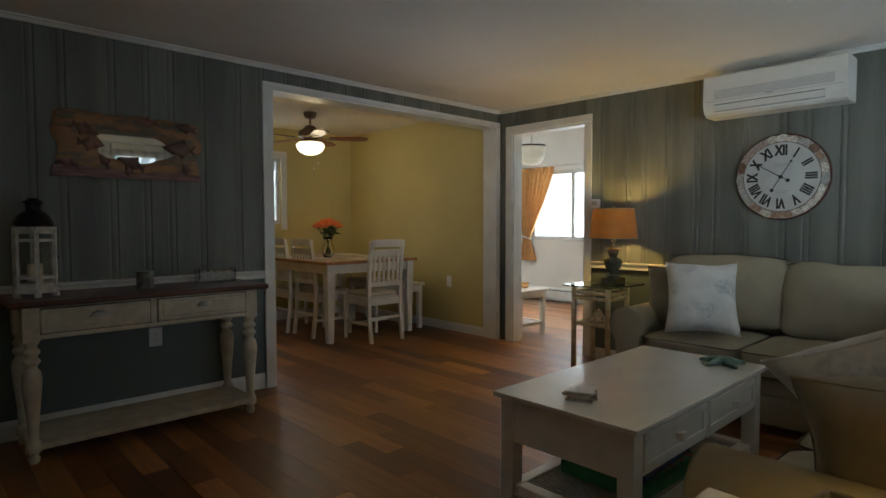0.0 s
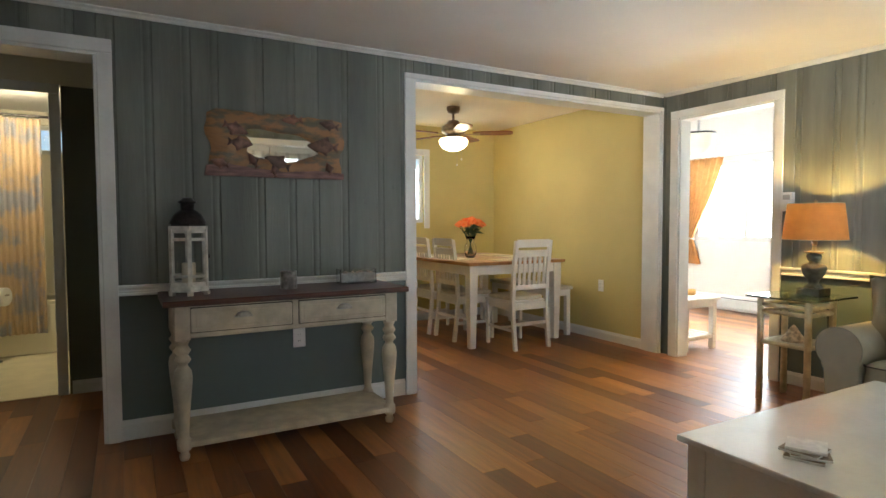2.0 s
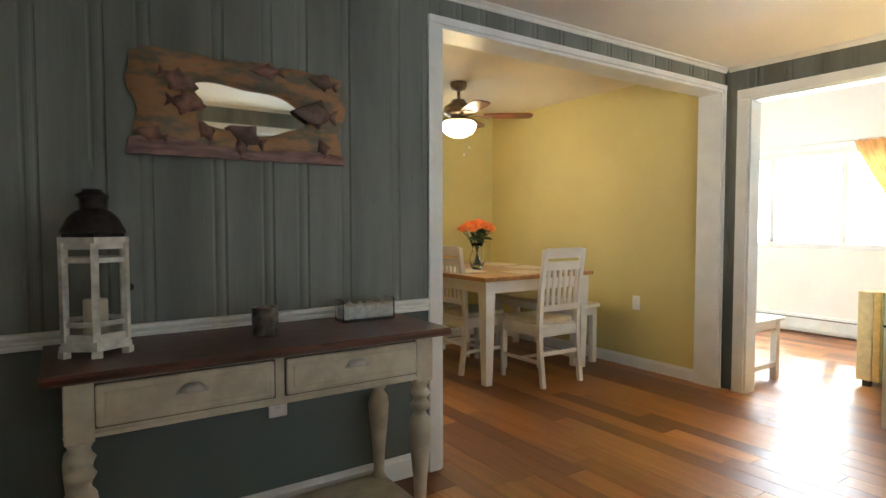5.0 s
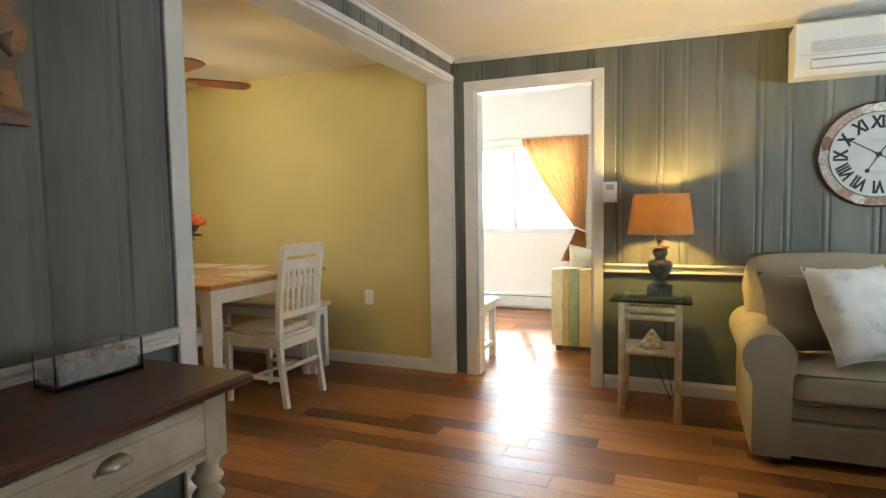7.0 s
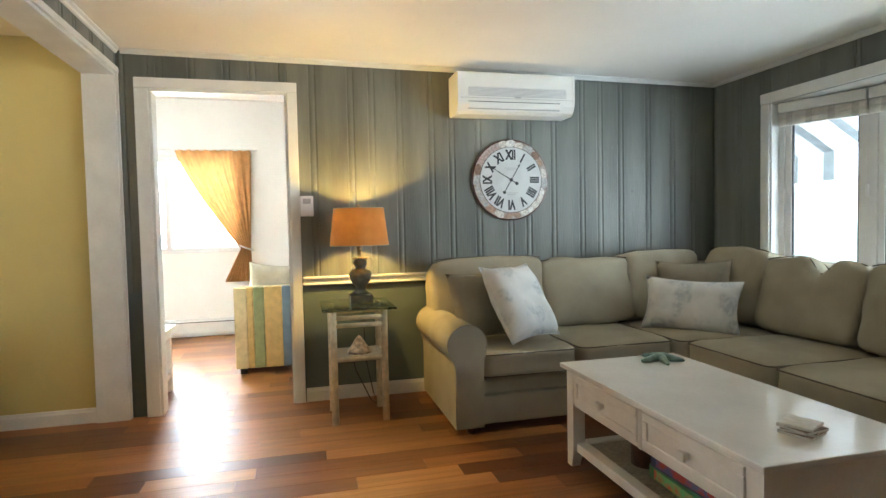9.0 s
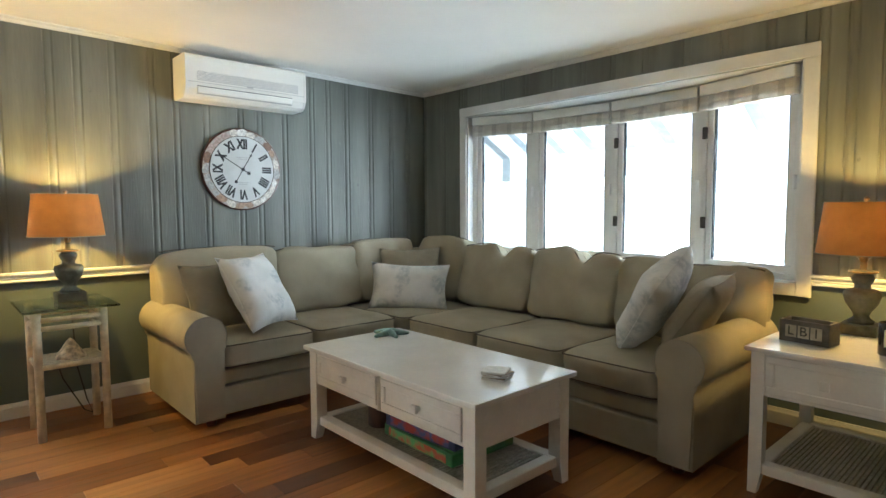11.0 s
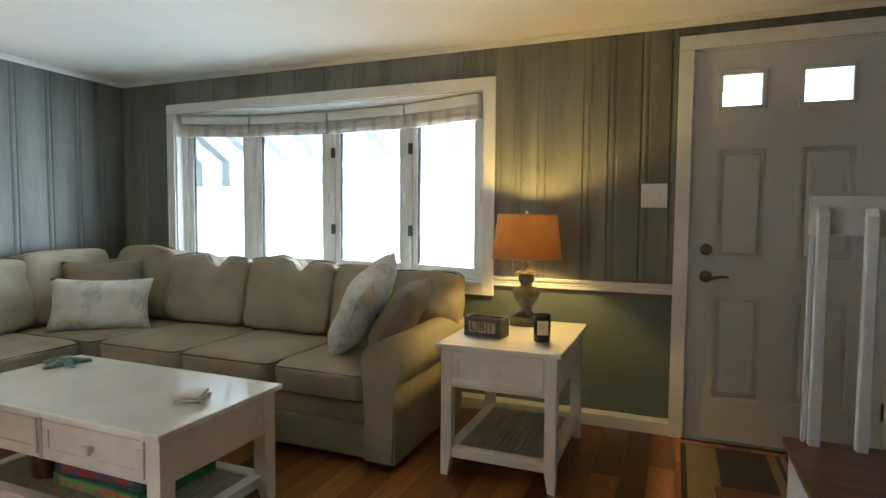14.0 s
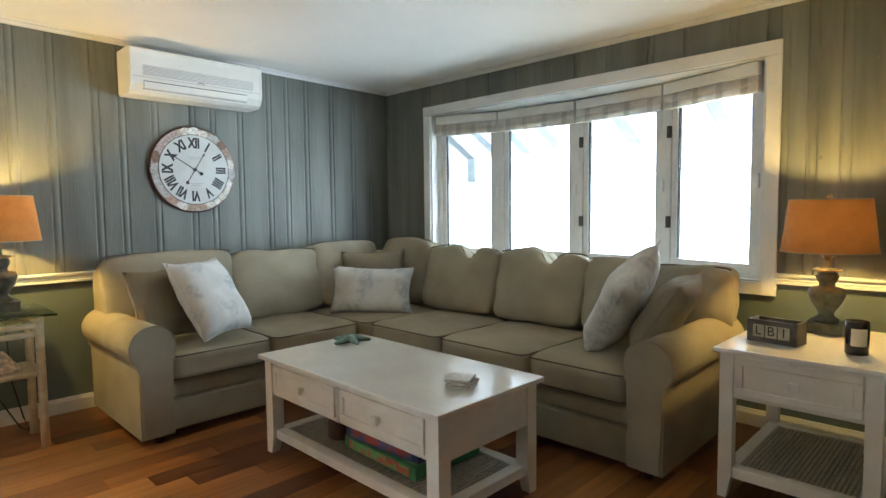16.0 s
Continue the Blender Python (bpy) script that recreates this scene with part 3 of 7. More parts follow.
def roman_blind(ax, ay, bx, by):
    """A raised blind: a head rail and a stack of folds with taupe bands."""
    d = Vector((bx - ax, by - ay, 0))
    length = d.length
    m = Matrix.Translation((ax, ay, 0)) @ Matrix.Rotation(math.atan2(d.y, d.x), 4, "Z") @ Matrix.Scale(-1, 4, (0, 1, 0))
    root = thing("roman_blind", (ax + bx) / 2, (ay + by) / 2, 1.8, "raised linen roman blind with taupe bands in the bow window", "blind", "bow window blinds")
    top = WIN[3] - 0.01
    bm = B(0.015, length - 0.015, 0.034, 0.085, top - 0.07, top, bevel=0.004)
    bm.transform(m)
    part("head_rail", bm, M_TRIM, root)
    for k in range(4):
        z = top - 0.072 - 0.021 * k
        bm = B(0.015, length - 0.015, 0.036, 0.078 + 0.006 * (k % 2), z - 0.026, z, bevel=0.006, segs=2)
        bm.transform(m)
        fold = part("fold", bm, M_BLIND, root)
        for u in (0.16, 0.38, 0.62, 0.86):
            bm = B(u * length - 0.022, u * length + 0.022, 0.05, 0.0796 + 0.006 * (k % 2), z - 0.0268, z + 0.0006, bevel=0.004)
            bm.transform(m)
            part("band", bm, M_BAND, fold, "taupe woven band")


for (ax, ay), (bx, by) in zip(BOW, BOW[1:]):
    roman_blind(ax, ay, bx, by)


# ---- doors ----
def panel_door(root, x0, x1, z0, z1, y, thick, holes, material):
    """A door slab in the plane y with sunk, raised panels on both faces. holes: (x0, x1, z0, z1, lite)."""
    bm = bmesh.new()
    xs = sorted({x0, x1, *[v for h in holes for v in h[:2]]})
    zs = sorted({z0, z1, *[v for h in holes for v in h[2:4]]})
    for a, b in zip(xs, xs[1:]):
        for c, d in zip(zs, zs[1:]):
            if not any(a >= h[0] - 1e-6 and b <= h[1] + 1e-6 and c >= h[2] - 1e-6 and d <= h[3] + 1e-6 for h in holes):
                box(bm, a, b, y - thick / 2, y + thick / 2, c, d)
    bmesh.ops.remove_doubles(bm, verts=bm.verts, dist=1e-5)
    slab = part("slab", bm, material, root)
    for h in holes:
        if h[4]:
            fr = bmesh.new()
            for b in ((h[0] - 0.012, h[1] + 0.012, h[3] - 0.014, h[3] + 0.012), (h[0] - 0.012, h[1] + 0.012, h[2] - 0.012, h[2] + 0.014), (h[0] - 0.012, h[0] + 0.014, h[2], h[3]), (h[1] - 0.014, h[1] + 0.012, h[2], h[3])):
                box(fr, b[0], b[1], y - thick / 2 - 0.008, y + thick / 2 + 0.008, b[2], b[3], bevel=0.004)
            lite = part("lite_frame", fr, material, root)
            p = part("pane", B(h[0] + 0.01, h[1] - 0.01, y - 0.004, y + 0.004, h[2] + 0.01, h[3] - 0.01), M_GLASS, lite)
            p.visible_shadow = False
        else:
            bm = B(h[0], h[1], y - thick / 2 + 0.0165, y + thick / 2 - 0.0165, h[2], h[3])
            for s in (-1, 1):
                bev = bmesh.new()
                box(bev, h[0] + 0.022, h[1] - 0.022, y + s * (thick / 2 - 0.0172), y + s * (thick / 2 - 0.001), h[2] + 0.022, h[3] - 0.022, bevel=0.0145, segs=2)
                me = bpy.data.meshes.new("tmp")
                bev.to_mesh(me)
                bev.free()
                bm.from_mesh(me)
                bpy.data.meshes.remove(me)
            part("panel", bm, material, root)
    return slab


front = structure(new("door_front"), "closed white panelled front door with two small lites")
fx0, fx1 = FRONT[0] + 0.004, FRONT[1] - 0.004
panel_door(front, fx0, fx1, 0.012, FRONT[2] - 0.006, YS - 0.045, 0.045, [
    (0.222, 0.440, 0.25, 0.81, 0), (0.222, 0.440, 1.01, 1.585, 0), (-0.17, 0.062, 0.25, 0.81, 0), (-0.17, 0.062, 1.01, 1.585, 0),
    (0.24, 0.448, 1.80, 1.985, 1), (-0.155, 0.075, 1.80, 1.985, 1)], M_DOOR)
strip("front_door_jamb", "white front door jamb and threshold", [(FRONT[1] - 0.003, FRONT[1] + 0.019, 1.962, YS - 0.001, 0, FRONT[2]), (FRONT[0] - 0.019, FRONT[0] + 0.003, 1.962, YS - 0.001, 0, FRONT[2]), (FRONT[0], FRONT[1], 1.962, YS - 0.001, FRONT[2] - 0.005, FRONT[2] + 0.014)], 0.002)
structure(mesh_ob("front_door_threshold", B(FRONT[0] - 0.01, FRONT[1] + 0.01, 1.95, YS + 0.02, -0.016, 0.010, bevel=0.004), M_BRONZE), "dark metal door threshold")
RX = Matrix.Rotation(radians(-90), 4, "X")
def door_knob(root, x, z, y, lever):
    prof = [(0.033, 0), (0.033, 0.006), (0.028, 0.012), (0.018, 0.016), (0.016, 0.024)] if lever else [(0.031, 0), (0.031, 0.010), (0.026, 0.020), (0.014, 0.024)]
    bm = lathe(prof, (0, 0, 0), 20, Matrix.Translation((x, y, z)) @ RX)
    if lever:
        tube(bm, [(x, y + 0.02, z), (x, y + 0.045, z), (x - 0.03, y + 0.05, z - 0.004), (x - 0.07, y + 0.05, z + 0.006), (x - 0.11, y + 0.052, z + 0.004)], [0.011, 0.011, 0.010, 0.008, 0.006])
    return part("door_lever" if lever else "deadbolt", bm, M_PEWTER, root, "dull nickel lever handle" if lever else "dull nickel deadbolt", True)
door_knob(front, 0.492, 1.052, YS - 0.0225, False)
door_knob(front, 0.489, 0.905, YS - 0.0225, True)
for z in (0.22, 1.05, 1.80):
    part("hinge", B(fx0 - 0.014, fx0 + 0.010, YS - 0.024, YS - 0.008, z, z + 0.09, bevel=0.003), M_BRONZE, front, "dark bronze hinge")

bath_door = structure(new("door_bathroom"), "white six panel bathroom door standing open")
panel_door(bath_door, 0.0, 0.755, 0.012, 2.05, 0.0, 0.035, [(0.10, 0.33, 0.24, 0.86, 0), (0.425, 0.655, 0.24, 0.86, 0), (0.10, 0.33, 1.02, 1.60, 0), (0.425, 0.655, 1.02, 1.60, 0), (0.10, 0.33, 1.72, 1.93, 0), (0.425, 0.655, 1.72, 1.93, 0)], mat("cream_door_enamel", (0.76, 0.72, 0.60), 0.35, var=0.03))
bm = lathe([(0.03, 0), (0.03, 0.006), (0.012, 0.012), (0.012, 0.035), (0.026, 0.045), (0.027, 0.06), (0.015, 0.07), (0.0, 0.072)], (0, 0, 0), 18, Matrix.Translation((0.69, -0.018, 0.93)) @ Matrix.Rotation(radians(90), 4, "X"))
part("door_knob", bm, M_NICKEL, bath_door, "dull nickel knob", True)
for z in (0.20, 1.00, 1.80):
    part("hinge", B(-0.012, 0.014, -0.030, -0.017, z, z + 0.09, bevel=0.002), M_NICKEL, bath_door, "nickel hinge")
bath_door.matrix_basis = pose(-0.555, HY + 0.06, 0, 0, 0, 72)


# ---- materials of the things ----
M_SOFA = mat("oatmeal_upholstery", (0.345, 0.308, 0.222), 0.92, var=0.07, scale=5, bump=0.5, bscale=520, fine=0.13, spec=0.2)
M_PIPE = mat("brown_piping", (0.085, 0.065, 0.045), 0.8, var=0.1, scale=40)
M_BEIGEP = mat("taupe_pillow_linen", (0.29, 0.260, 0.192), 0.92, var=0.08, scale=9, bump=0.5, bscale=520, fine=0.13, spec=0.2)


def printed_cotton():
    """White cotton with loose grey fan shells, about nine centimetres wide."""
    m = mat("shell_print_cotton", (0.68, 0.68, 0.65), 0.9, var=0.05, scale=11, bump=0.3, bscale=420, spec=0.2)
    t = m.node_tree
    n, l = t.nodes, t.links
    b = n["Principled BSDF"]
    g = n.new("ShaderNodeNewGeometry")
    vor = n.new("ShaderNodeTexVoronoi")
    vor.inputs["Scale"].default_value, vor.inputs["Randomness"].default_value = 7.5, 0.75
    bend = n.new("ShaderNodeTexNoise")
    bend.inputs["Scale"].default_value = 9
    l.new(g.outputs["Position"], bend.inputs["Vector"])
    shift = n.new("ShaderNodeVectorMath")
    shift.operation = "MULTIPLY_ADD"
    shift.inputs[1].default_value = (0.12, 0.12, 0.12)
    l.new(bend.outputs["Color"], shift.inputs[0])
    l.new(g.outputs["Position"], shift.inputs[2])
    l.new(shift.outputs[0], vor.inputs["Vector"])
    edge = n.new("ShaderNodeMapRange")
    edge.inputs["From Min"].default_value, edge.inputs["From Max"].default_value = 0.30, 0.50
    edge.inputs["To Min"].default_value, edge.inputs["To Max"].default_value = 1.0, 0.0
    l.new(vor.outputs["Distance"], edge.inputs["Value"])
    rib = n.new("ShaderNodeTexNoise")
    rib.inputs["Scale"].default_value, rib.inputs["Detail"].default_value = 42, 2
    l.new(g.outputs["Position"], rib.inputs["Vector"])
    ribs = n.new("ShaderNodeMapRange")
    ribs.inputs["From Min"].default_value, ribs.inputs["From Max"].default_value = 0.38, 0.58
    ribs.inputs["To Min"].default_value, ribs.inputs["To Max"].default_value = 0.25, 0.9
    l.new(rib.outputs["Fac"], ribs.inputs["Value"])
    fac = n.new("ShaderNodeMath")
    fac.operation = "MULTIPLY"
    l.new(edge.outputs[0], fac.inputs[0])
    l.new(ribs.outputs[0], fac.inputs[1])
    mx = n.new("ShaderNodeMix")
    mx.data_type = "RGBA"
    l.new(fac.outputs[0], mx.inputs["Factor"])
    l.new(b.inputs["Base Color"].links[0].from_socket, mx.inputs["A"])
    mx.inputs["B"].default_value = (0.46, 0.49, 0.49, 1)
    l.new(mx.outputs["Result"], b.inputs["Base Color"])
    return m


M_PRINT = printed_cotton()
M_CREAMWOOD = mat("cream_painted_wood", (0.78, 0.745, 0.66), 0.33, var=0.05, scale=7, bump=0.12, bscale=60)
M_AGED = mat("aged_cream_paint", (0.52, 0.46, 0.345), 0.45, var=0.14, scale=11, bump=0.2, bscale=70)
M_DARKTOP = mat("dark_walnut_top", (0.085, 0.026, 0.014), 0.34, var=0.35, scale=3, bump=0.12, bscale=30, stretch=(1, 9, 9), coat=0.08)
M_GLAZE = mat("dark_paint_rub", (0.08, 0.065, 0.05), 0.6, var=0.3, scale=30)
M_FEET = mat("dark_red_wood_foot", (0.08, 0.025, 0.014), 0.35, var=0.2, scale=20)
M_RATTAN = mat("woven_cream_rattan", (0.46, 0.42, 0.34), 0.7, var=0.15, scale=60, bump=0.5, bscale=240)
M_URN = mat("weathered_green_urn", (0.085, 0.095, 0.075), 0.6, var=0.35, scale=24, bump=0.35, bscale=60)
M_SHADE = cloth_through("tan_linen_shade", (0.36, 0.160, 0.040), 0.03)
M_BULB = glow("warm_bulb", (1.0, 0.66, 0.30), 12)
M_TABLEGLASS = glassy("green_table_glass", (0.80, 0.93, 0.87))
M_CLEAR = glassy("clear_glass")
M_BAMBOO = mat("whitewashed_bamboo", (0.60, 0.53, 0.38), 0.45, var=0.15, scale=20, bump=0.2, bscale=50)
M_AC = mat("white_appliance", (0.80, 0.79, 0.74), 0.35, var=0.02, scale=4)
M_GREY = mat("grey_grille", (0.42, 0.42, 0.41), 0.5, var=0.05, scale=30)
M_STAR = mat("sea_green_resin", (0.16, 0.25, 0.22), 0.55, var=0.25, scale=40, bump=0.6, bscale=160)
M_COASTER = mat("whitewashed_coaster", (0.66, 0.64, 0.58), 0.6, var=0.12, scale=30, bump=0.2, bscale=90)
M_COASTEREDGE = mat("brown_coaster_edge", (0.25, 0.19, 0.13), 0.7, var=0.2, scale=60)
M_CREAMTOP = mat("cream_varnished_top", (0.80, 0.775, 0.71), 0.18, var=0.04, scale=5, bump=0.05, bscale=50, coat=0.5)
M_DRIFT = mat("carved_driftwood", (0.36, 0.185, 0.080), 0.55, var=0.55, scale=9, bump=0.9, bscale=30, stretch=(1, 2, 2.4), col2=(0.15, 0.125, 0.085), lo=0.44, hi=0.60)
M_FISH = mat("carved_fish_brown", (0.13, 0.075, 0.055), 0.55, var=0.35, scale=22, bump=0.5, bscale=60)
M_FISHPINK = mat("carved_fish_rose", (0.20, 0.098, 0.072), 0.55, var=0.5, scale=22, bump=0.5, bscale=60)
M_MIRROR = mat("mirror_silver", (0.92, 0.92, 0.90), 0.02, 1.0, var=0.0, fine=0.0)
M_TIN = mat("dark_lantern_tin", (0.035, 0.03, 0.03), 0.4, 0.7, var=0.3, scale=30)
M_WHITEWASH = mat("whitewashed_lantern_wood", (0.60, 0.57, 0.50), 0.6, var=0.2, scale=24, bump=0.3, bscale=60)
M_WAX = mat("ivory_wax", (0.75, 0.66, 0.48), 0.5, var=0.05)
M_SAND = mat("pale_sand", (0.66, 0.65, 0.63), 0.95, var=0.15, scale=60, bump=0.8, bscale=400)
M_SHELL = mat("seashell", (0.62, 0.52, 0.42), 0.5, var=0.35, scale=40, bump=0.2, bscale=90)
M_WHITECH = mat("white_chair_paint", (0.76, 0.73, 0.66), 0.33, var=0.05, scale=7, bump=0.1, bscale=50)
M_OAKTOP = mat("honey_oak_top", (0.42, 0.21, 0.075), 0.3, var=0.22, scale=3, bump=0.12, bscale=26, stretch=(9, 1, 9), coat=0.2)
M_SEATPAD = mat("cream_seat_cloth", (0.58, 0.53, 0.40), 0.85, var=0.06, scale=12, bump=0.3, bscale=300)
M_MATCLOTH = mat("woven_placemat", (0.62, 0.55, 0.40), 0.85, var=0.14, scale=26, bump=0.4, bscale=260)
M_ROSE = mat("orange_rose", (0.90, 0.20, 0.03), 0.6, var=0.3, scale=30, col2=(0.95, 0.36, 0.10))
M_LEAF = mat("rose_leaf", (0.035, 0.075, 0.02), 0.5, var=0.35, scale=30)
M_BLADE = mat("mahogany_fan_blade", (0.14, 0.028, 0.012), 0.3, var=0.3, scale=5, stretch=(1, 8, 8), coat=0.3)
M_ANTIQUE = mat("antique_pewter", (0.30, 0.23, 0.16), 0.35, 0.9, var=0.25, scale=24)
M_GLOBE = glow("lit_opal_glass", (1.0, 0.80, 0.50), 9)
M_BLACK = mat("black_print", (0.015, 0.015, 0.016), 0.5, var=0.2, scale=30)
M_FACE = mat("clock_face_paper", (0.58, 0.59, 0.57), 0.45, var=0.05, scale=9)
M_RING = mat("shell_printed_ring", (0.42, 0.38, 0.33), 0.5, var=0.3, scale=26, col2=(0.20, 0.12, 0.08), lo=0.50, hi=0.72)
M_SHELLART = [mat("printed_shell_" + n, c, 0.5, var=0.25, scale=70, fine=0.15) for n, c in (("tan", (0.36, 0.24, 0.16)), ("rose", (0.42, 0.32, 0.28)), ("grey", (0.40, 0.39, 0.37)), ("cream", (0.62, 0.58, 0.50)), ("white", (0.70, 0.68, 0.63)), ("brown", (0.20, 0.12, 0.08)))]
M_MAT_DARK = mat("brown_door_mat", (0.035, 0.026, 0.020), 0.95, var=0.2, scale=60, bump=0.8, bscale=380)
M_MAT_TAN = mat("tan_mat_stripe", (0.22, 0.17, 0.10), 0.95, var=0.15, scale=60, bump=0.8, bscale=380)
M_TREAD = mat("red_oak_tread", (0.13, 0.040, 0.016), 0.3, var=0.3, scale=4, bump=0.1, bscale=30, stretch=(1, 8, 8), coat=0.2)
M_STAIRWHITE = mat("white_stair_paint", (0.68, 0.68, 0.66), 0.4, var=0.05, scale=5)


def lettering(text, size, m, parent, name="lettering", material=None, depth=0.0008, bold=0.0):
    """Flat letters as a mesh, centred on the pose m."""
    cu = bpy.data.curves.new("text", "FONT")
    cu.body, cu.size, cu.align_x, cu.align_y, cu.extrude, cu.offset = text, size, "CENTER", "CENTER", depth, size * bold
    tmp = bpy.data.objects.new("text", cu)
    me = bpy.data.meshes.new_from_object(tmp)
    bpy.data.objects.remove(tmp)
    me.transform(m)
    me.materials.clear()
    me.materials.append(material or M_BLACK)
    ob = new(name, me)
    ob.parent = parent
    if not parent.parent:
        ob.matrix_parent_inverse = parent.matrix_basis.inverted()
    return ob


# ---- the sectional sofa ----
def sectional_sofa():
    root = thing("sectional_sofa", 4.2, 2.8, 0, "oatmeal upholstered L-shaped sectional sofa with rolled arms", "sofa")
    # base: two stacked bands along each wing
    part("base", B(3.945, 4.82, 3.14, 4.40, 0.05, 0.212, bevel=0.012, segs=2), M_SOFA, root)
    part("base", B(2.00, 4.82, 2.17, 3.135, 0.05, 0.212, bevel=0.012, segs=2), M_SOFA, root)
    part("seat_band", B(3.965, 4.82, 3.14, 4.40, 0.216, 0.306, bevel=0.016, segs=2), M_SOFA, root)
    part("seat_band", B(2.00, 4.82, 2.17, 3.110, 0.216, 0.306, bevel=0.016, segs=2), M_SOFA, root)
    part("back_frame", B(4.70, 4.825, 2.17, 4.52, 0.05, 0.86, bevel=0.03, segs=3), M_SOFA, root)
    part("back_frame", B(1.86, 4.70, 2.17, 2.30, 0.05, 0.86, bevel=0.03, segs=3), M_SOFA, root)

    def arm(flip):
        """The arm's section: an upright panel under a rolled top, bent outwards."""
        cx, cz, r = 0.085, 0.520, 0.112
        out = [(0.0, 0.05), (0.0, 0.44)]
        for k in range(41):
            a = radians(205 - 255 * k / 40)
            out.append((cx + 0.012 + r * math.cos(a), cz + r * math.sin(a)))
        out += [(0.165, 0.40), (0.165, 0.05)]
        return [(u * flip, v) for u, v in out]

    # wing by the doorway: the arm runs along x and rolls towards +y
    bm = prism(bmesh.new(), [(4.395 + u, v) for u, v in arm(1)], "x", 3.895, 4.76)
    bmesh.ops.bevel(bm, geom=[e for e in bm.edges if abs(e.verts[0].co.x - e.verts[1].co.x) < 1e-6], offset=0.012, segments=2, affect="EDGES")
    a1 = part("arm", bm, M_SOFA, root)
    part("piping", tube(bmesh.new(), [(3.895, 4.395 + u, v) for u, v in arm(1)[2:43]], 0.0035, 6), M_BEIGEP, a1, "taupe piping")
    # wing by the end table: the arm runs along y and rolls towards -x
    bm = prism(bmesh.new(), [(2.00 + u, v) for u, v in arm(-1)], "y", 2.24, 3.165)
    bmesh.ops.bevel(bm, geom=[e for e in bm.edges if abs(e.verts[0].co.y - e.verts[1].co.y) < 1e-6], offset=0.012, segments=2, affect="EDGES")
    a2 = part("arm", bm, M_SOFA, root)
    part("piping", tube(bmesh.new(), [(2.00 + u, 3.165, v) for u, v in arm(-1)[2:43]], 0.0035, 6), M_BEIGEP, a2, "taupe piping")

    def rect_loop(sx, sy, z, m, n=6, r=0.05):
        pts = []
        for qx, qy, a0 in ((1, 1, 0), (-1, 1, 90), (-1, -1, 180), (1, -1, 270)):
            for k in range(n):
                a = radians(a0 + 90 * k / (n - 1))
                pts.append(m @ Vector((qx * (sx / 2 - r) + r * math.cos(a), qy * (sy / 2 - r) + r * math.sin(a), z)))
        return pts

    def cushion(name, x0, x1, y0, y1, z0, z1, seed):
        sx, sy, sz = x1 - x0, y1 - y0, z1 - z0
        m = Matrix.Translation(((x0 + x1) / 2, (y0 + y1) / 2, (z0 + z1) / 2))
        c = part(name, soft_block(sx, sy, sz, m, p=9, n=9, puff=0.16, lump=0.006, seed=seed), M_SOFA, root, smooth=True)
        part("piping", tube(bmesh.new(), rect_loop(sx * 0.985, sy * 0.985, sz * 0.40, m), 0.0040, 6, True), M_PIPE, c, "dark brown piping")
        part("piping", tube(bmesh.new(), rect_loop(sx * 0.985, sy * 0.985, -sz * 0.40, m), 0.0040, 6, True), M_PIPE, c, "dark brown piping")

    for i, (x0, x1, y0, y1) in enumerate(((3.905, 4.60, 3.805, 4.402), (3.905, 4.60, 3.165, 3.800), (3.865, 4.62, 2.42, 3.160), (3.210, 3.860, 2.42, 3.150), (2.570, 3.205, 2.42, 3.150), (2.008, 2.565, 2.42, 3.150))):
        cushion("seat_cushion", x0, x1, y0, y1, 0.312, 0.466, i + 1)

    def back(cx, cy, wide, high, heading, seed, tilt=13, z=0.455, thick=0.24, dip=0.0):
        m = Matrix.Translation((cx, cy, z + high / 2)) @ Matrix.Rotation(radians(heading), 4, "Z") @ Matrix.Rotation(radians(90 - tilt), 4, "X")
        bm = soft_block(wide, high, thick, Matrix.Identity(4), p=9, n=12, puff=0.26, lump=0.020, seed=seed)
        for v in bm.verts:
            # a slack crease in the top edge
            if dip and v.co.y > 0:
                k = math.exp(-((v.co.x - 0.1 * wide - 0.25 * (high / 2 - v.co.y)) / 0.062) ** 2) * (v.co.y / (high / 2)) ** 3
                v.co.y -= dip * k
                v.co.z -= 0.5 * dip * k * (1 if v.co.z > 0 else 0)
            v.co.y += (0.012 * math.cos(v.co.x / wide * 3.0) + 0.5 * dip * math.exp(-((v.co.x + 0.16 * wide) / 0.13) ** 2)) * max(0, v.co.y) / high
        bm.transform(m)
        c = part("back_cushion", bm, M_SOFA, root, smooth=True)
        loop = []
        for k in range(25):
            u = -0.5 + k / 24
            drop = dip * math.exp(-((u * wide - 0.1 * wide) / 0.062) ** 2)
            loop.append(m @ Vector((u * wide * 0.965, high * 0.492 * (1 - abs(2 * u) ** 10 * 0.05) - drop + 0.005 + 0.25 * dip * math.exp(-((u * wide + 0.16 * wide) / 0.13) ** 2), thick * 0.36)))
        part("piping", tube(bmesh.new(), loop, 0.0042, 6), M_PIPE, c, "dark brown piping")

    # heading turns the cushion's face: -90 faces west, 180 faces north
    back(4.63, 4.13, 0.80, 0.49, -90, 11)
    back(4.62, 3.41, 0.69, 0.46, -90, 12)
    back(4.62, 2.80, 0.60, 0.50, -90, 13)
    back(4.26, 2.38, 0.56, 0.51, 180, 14)
    back(3.65, 2.38, 0.69, 0.46, 180, 15, dip=0.085)
    back(2.96, 2.38, 0.68, 0.46, 180, 16, dip=0.085)
    back(2.43, 2.37, 0.40, 0.44, 180, 17)
    back(2.03, 2.33, 0.42, 0.43, 180, 18, tilt=6, thick=0.16)
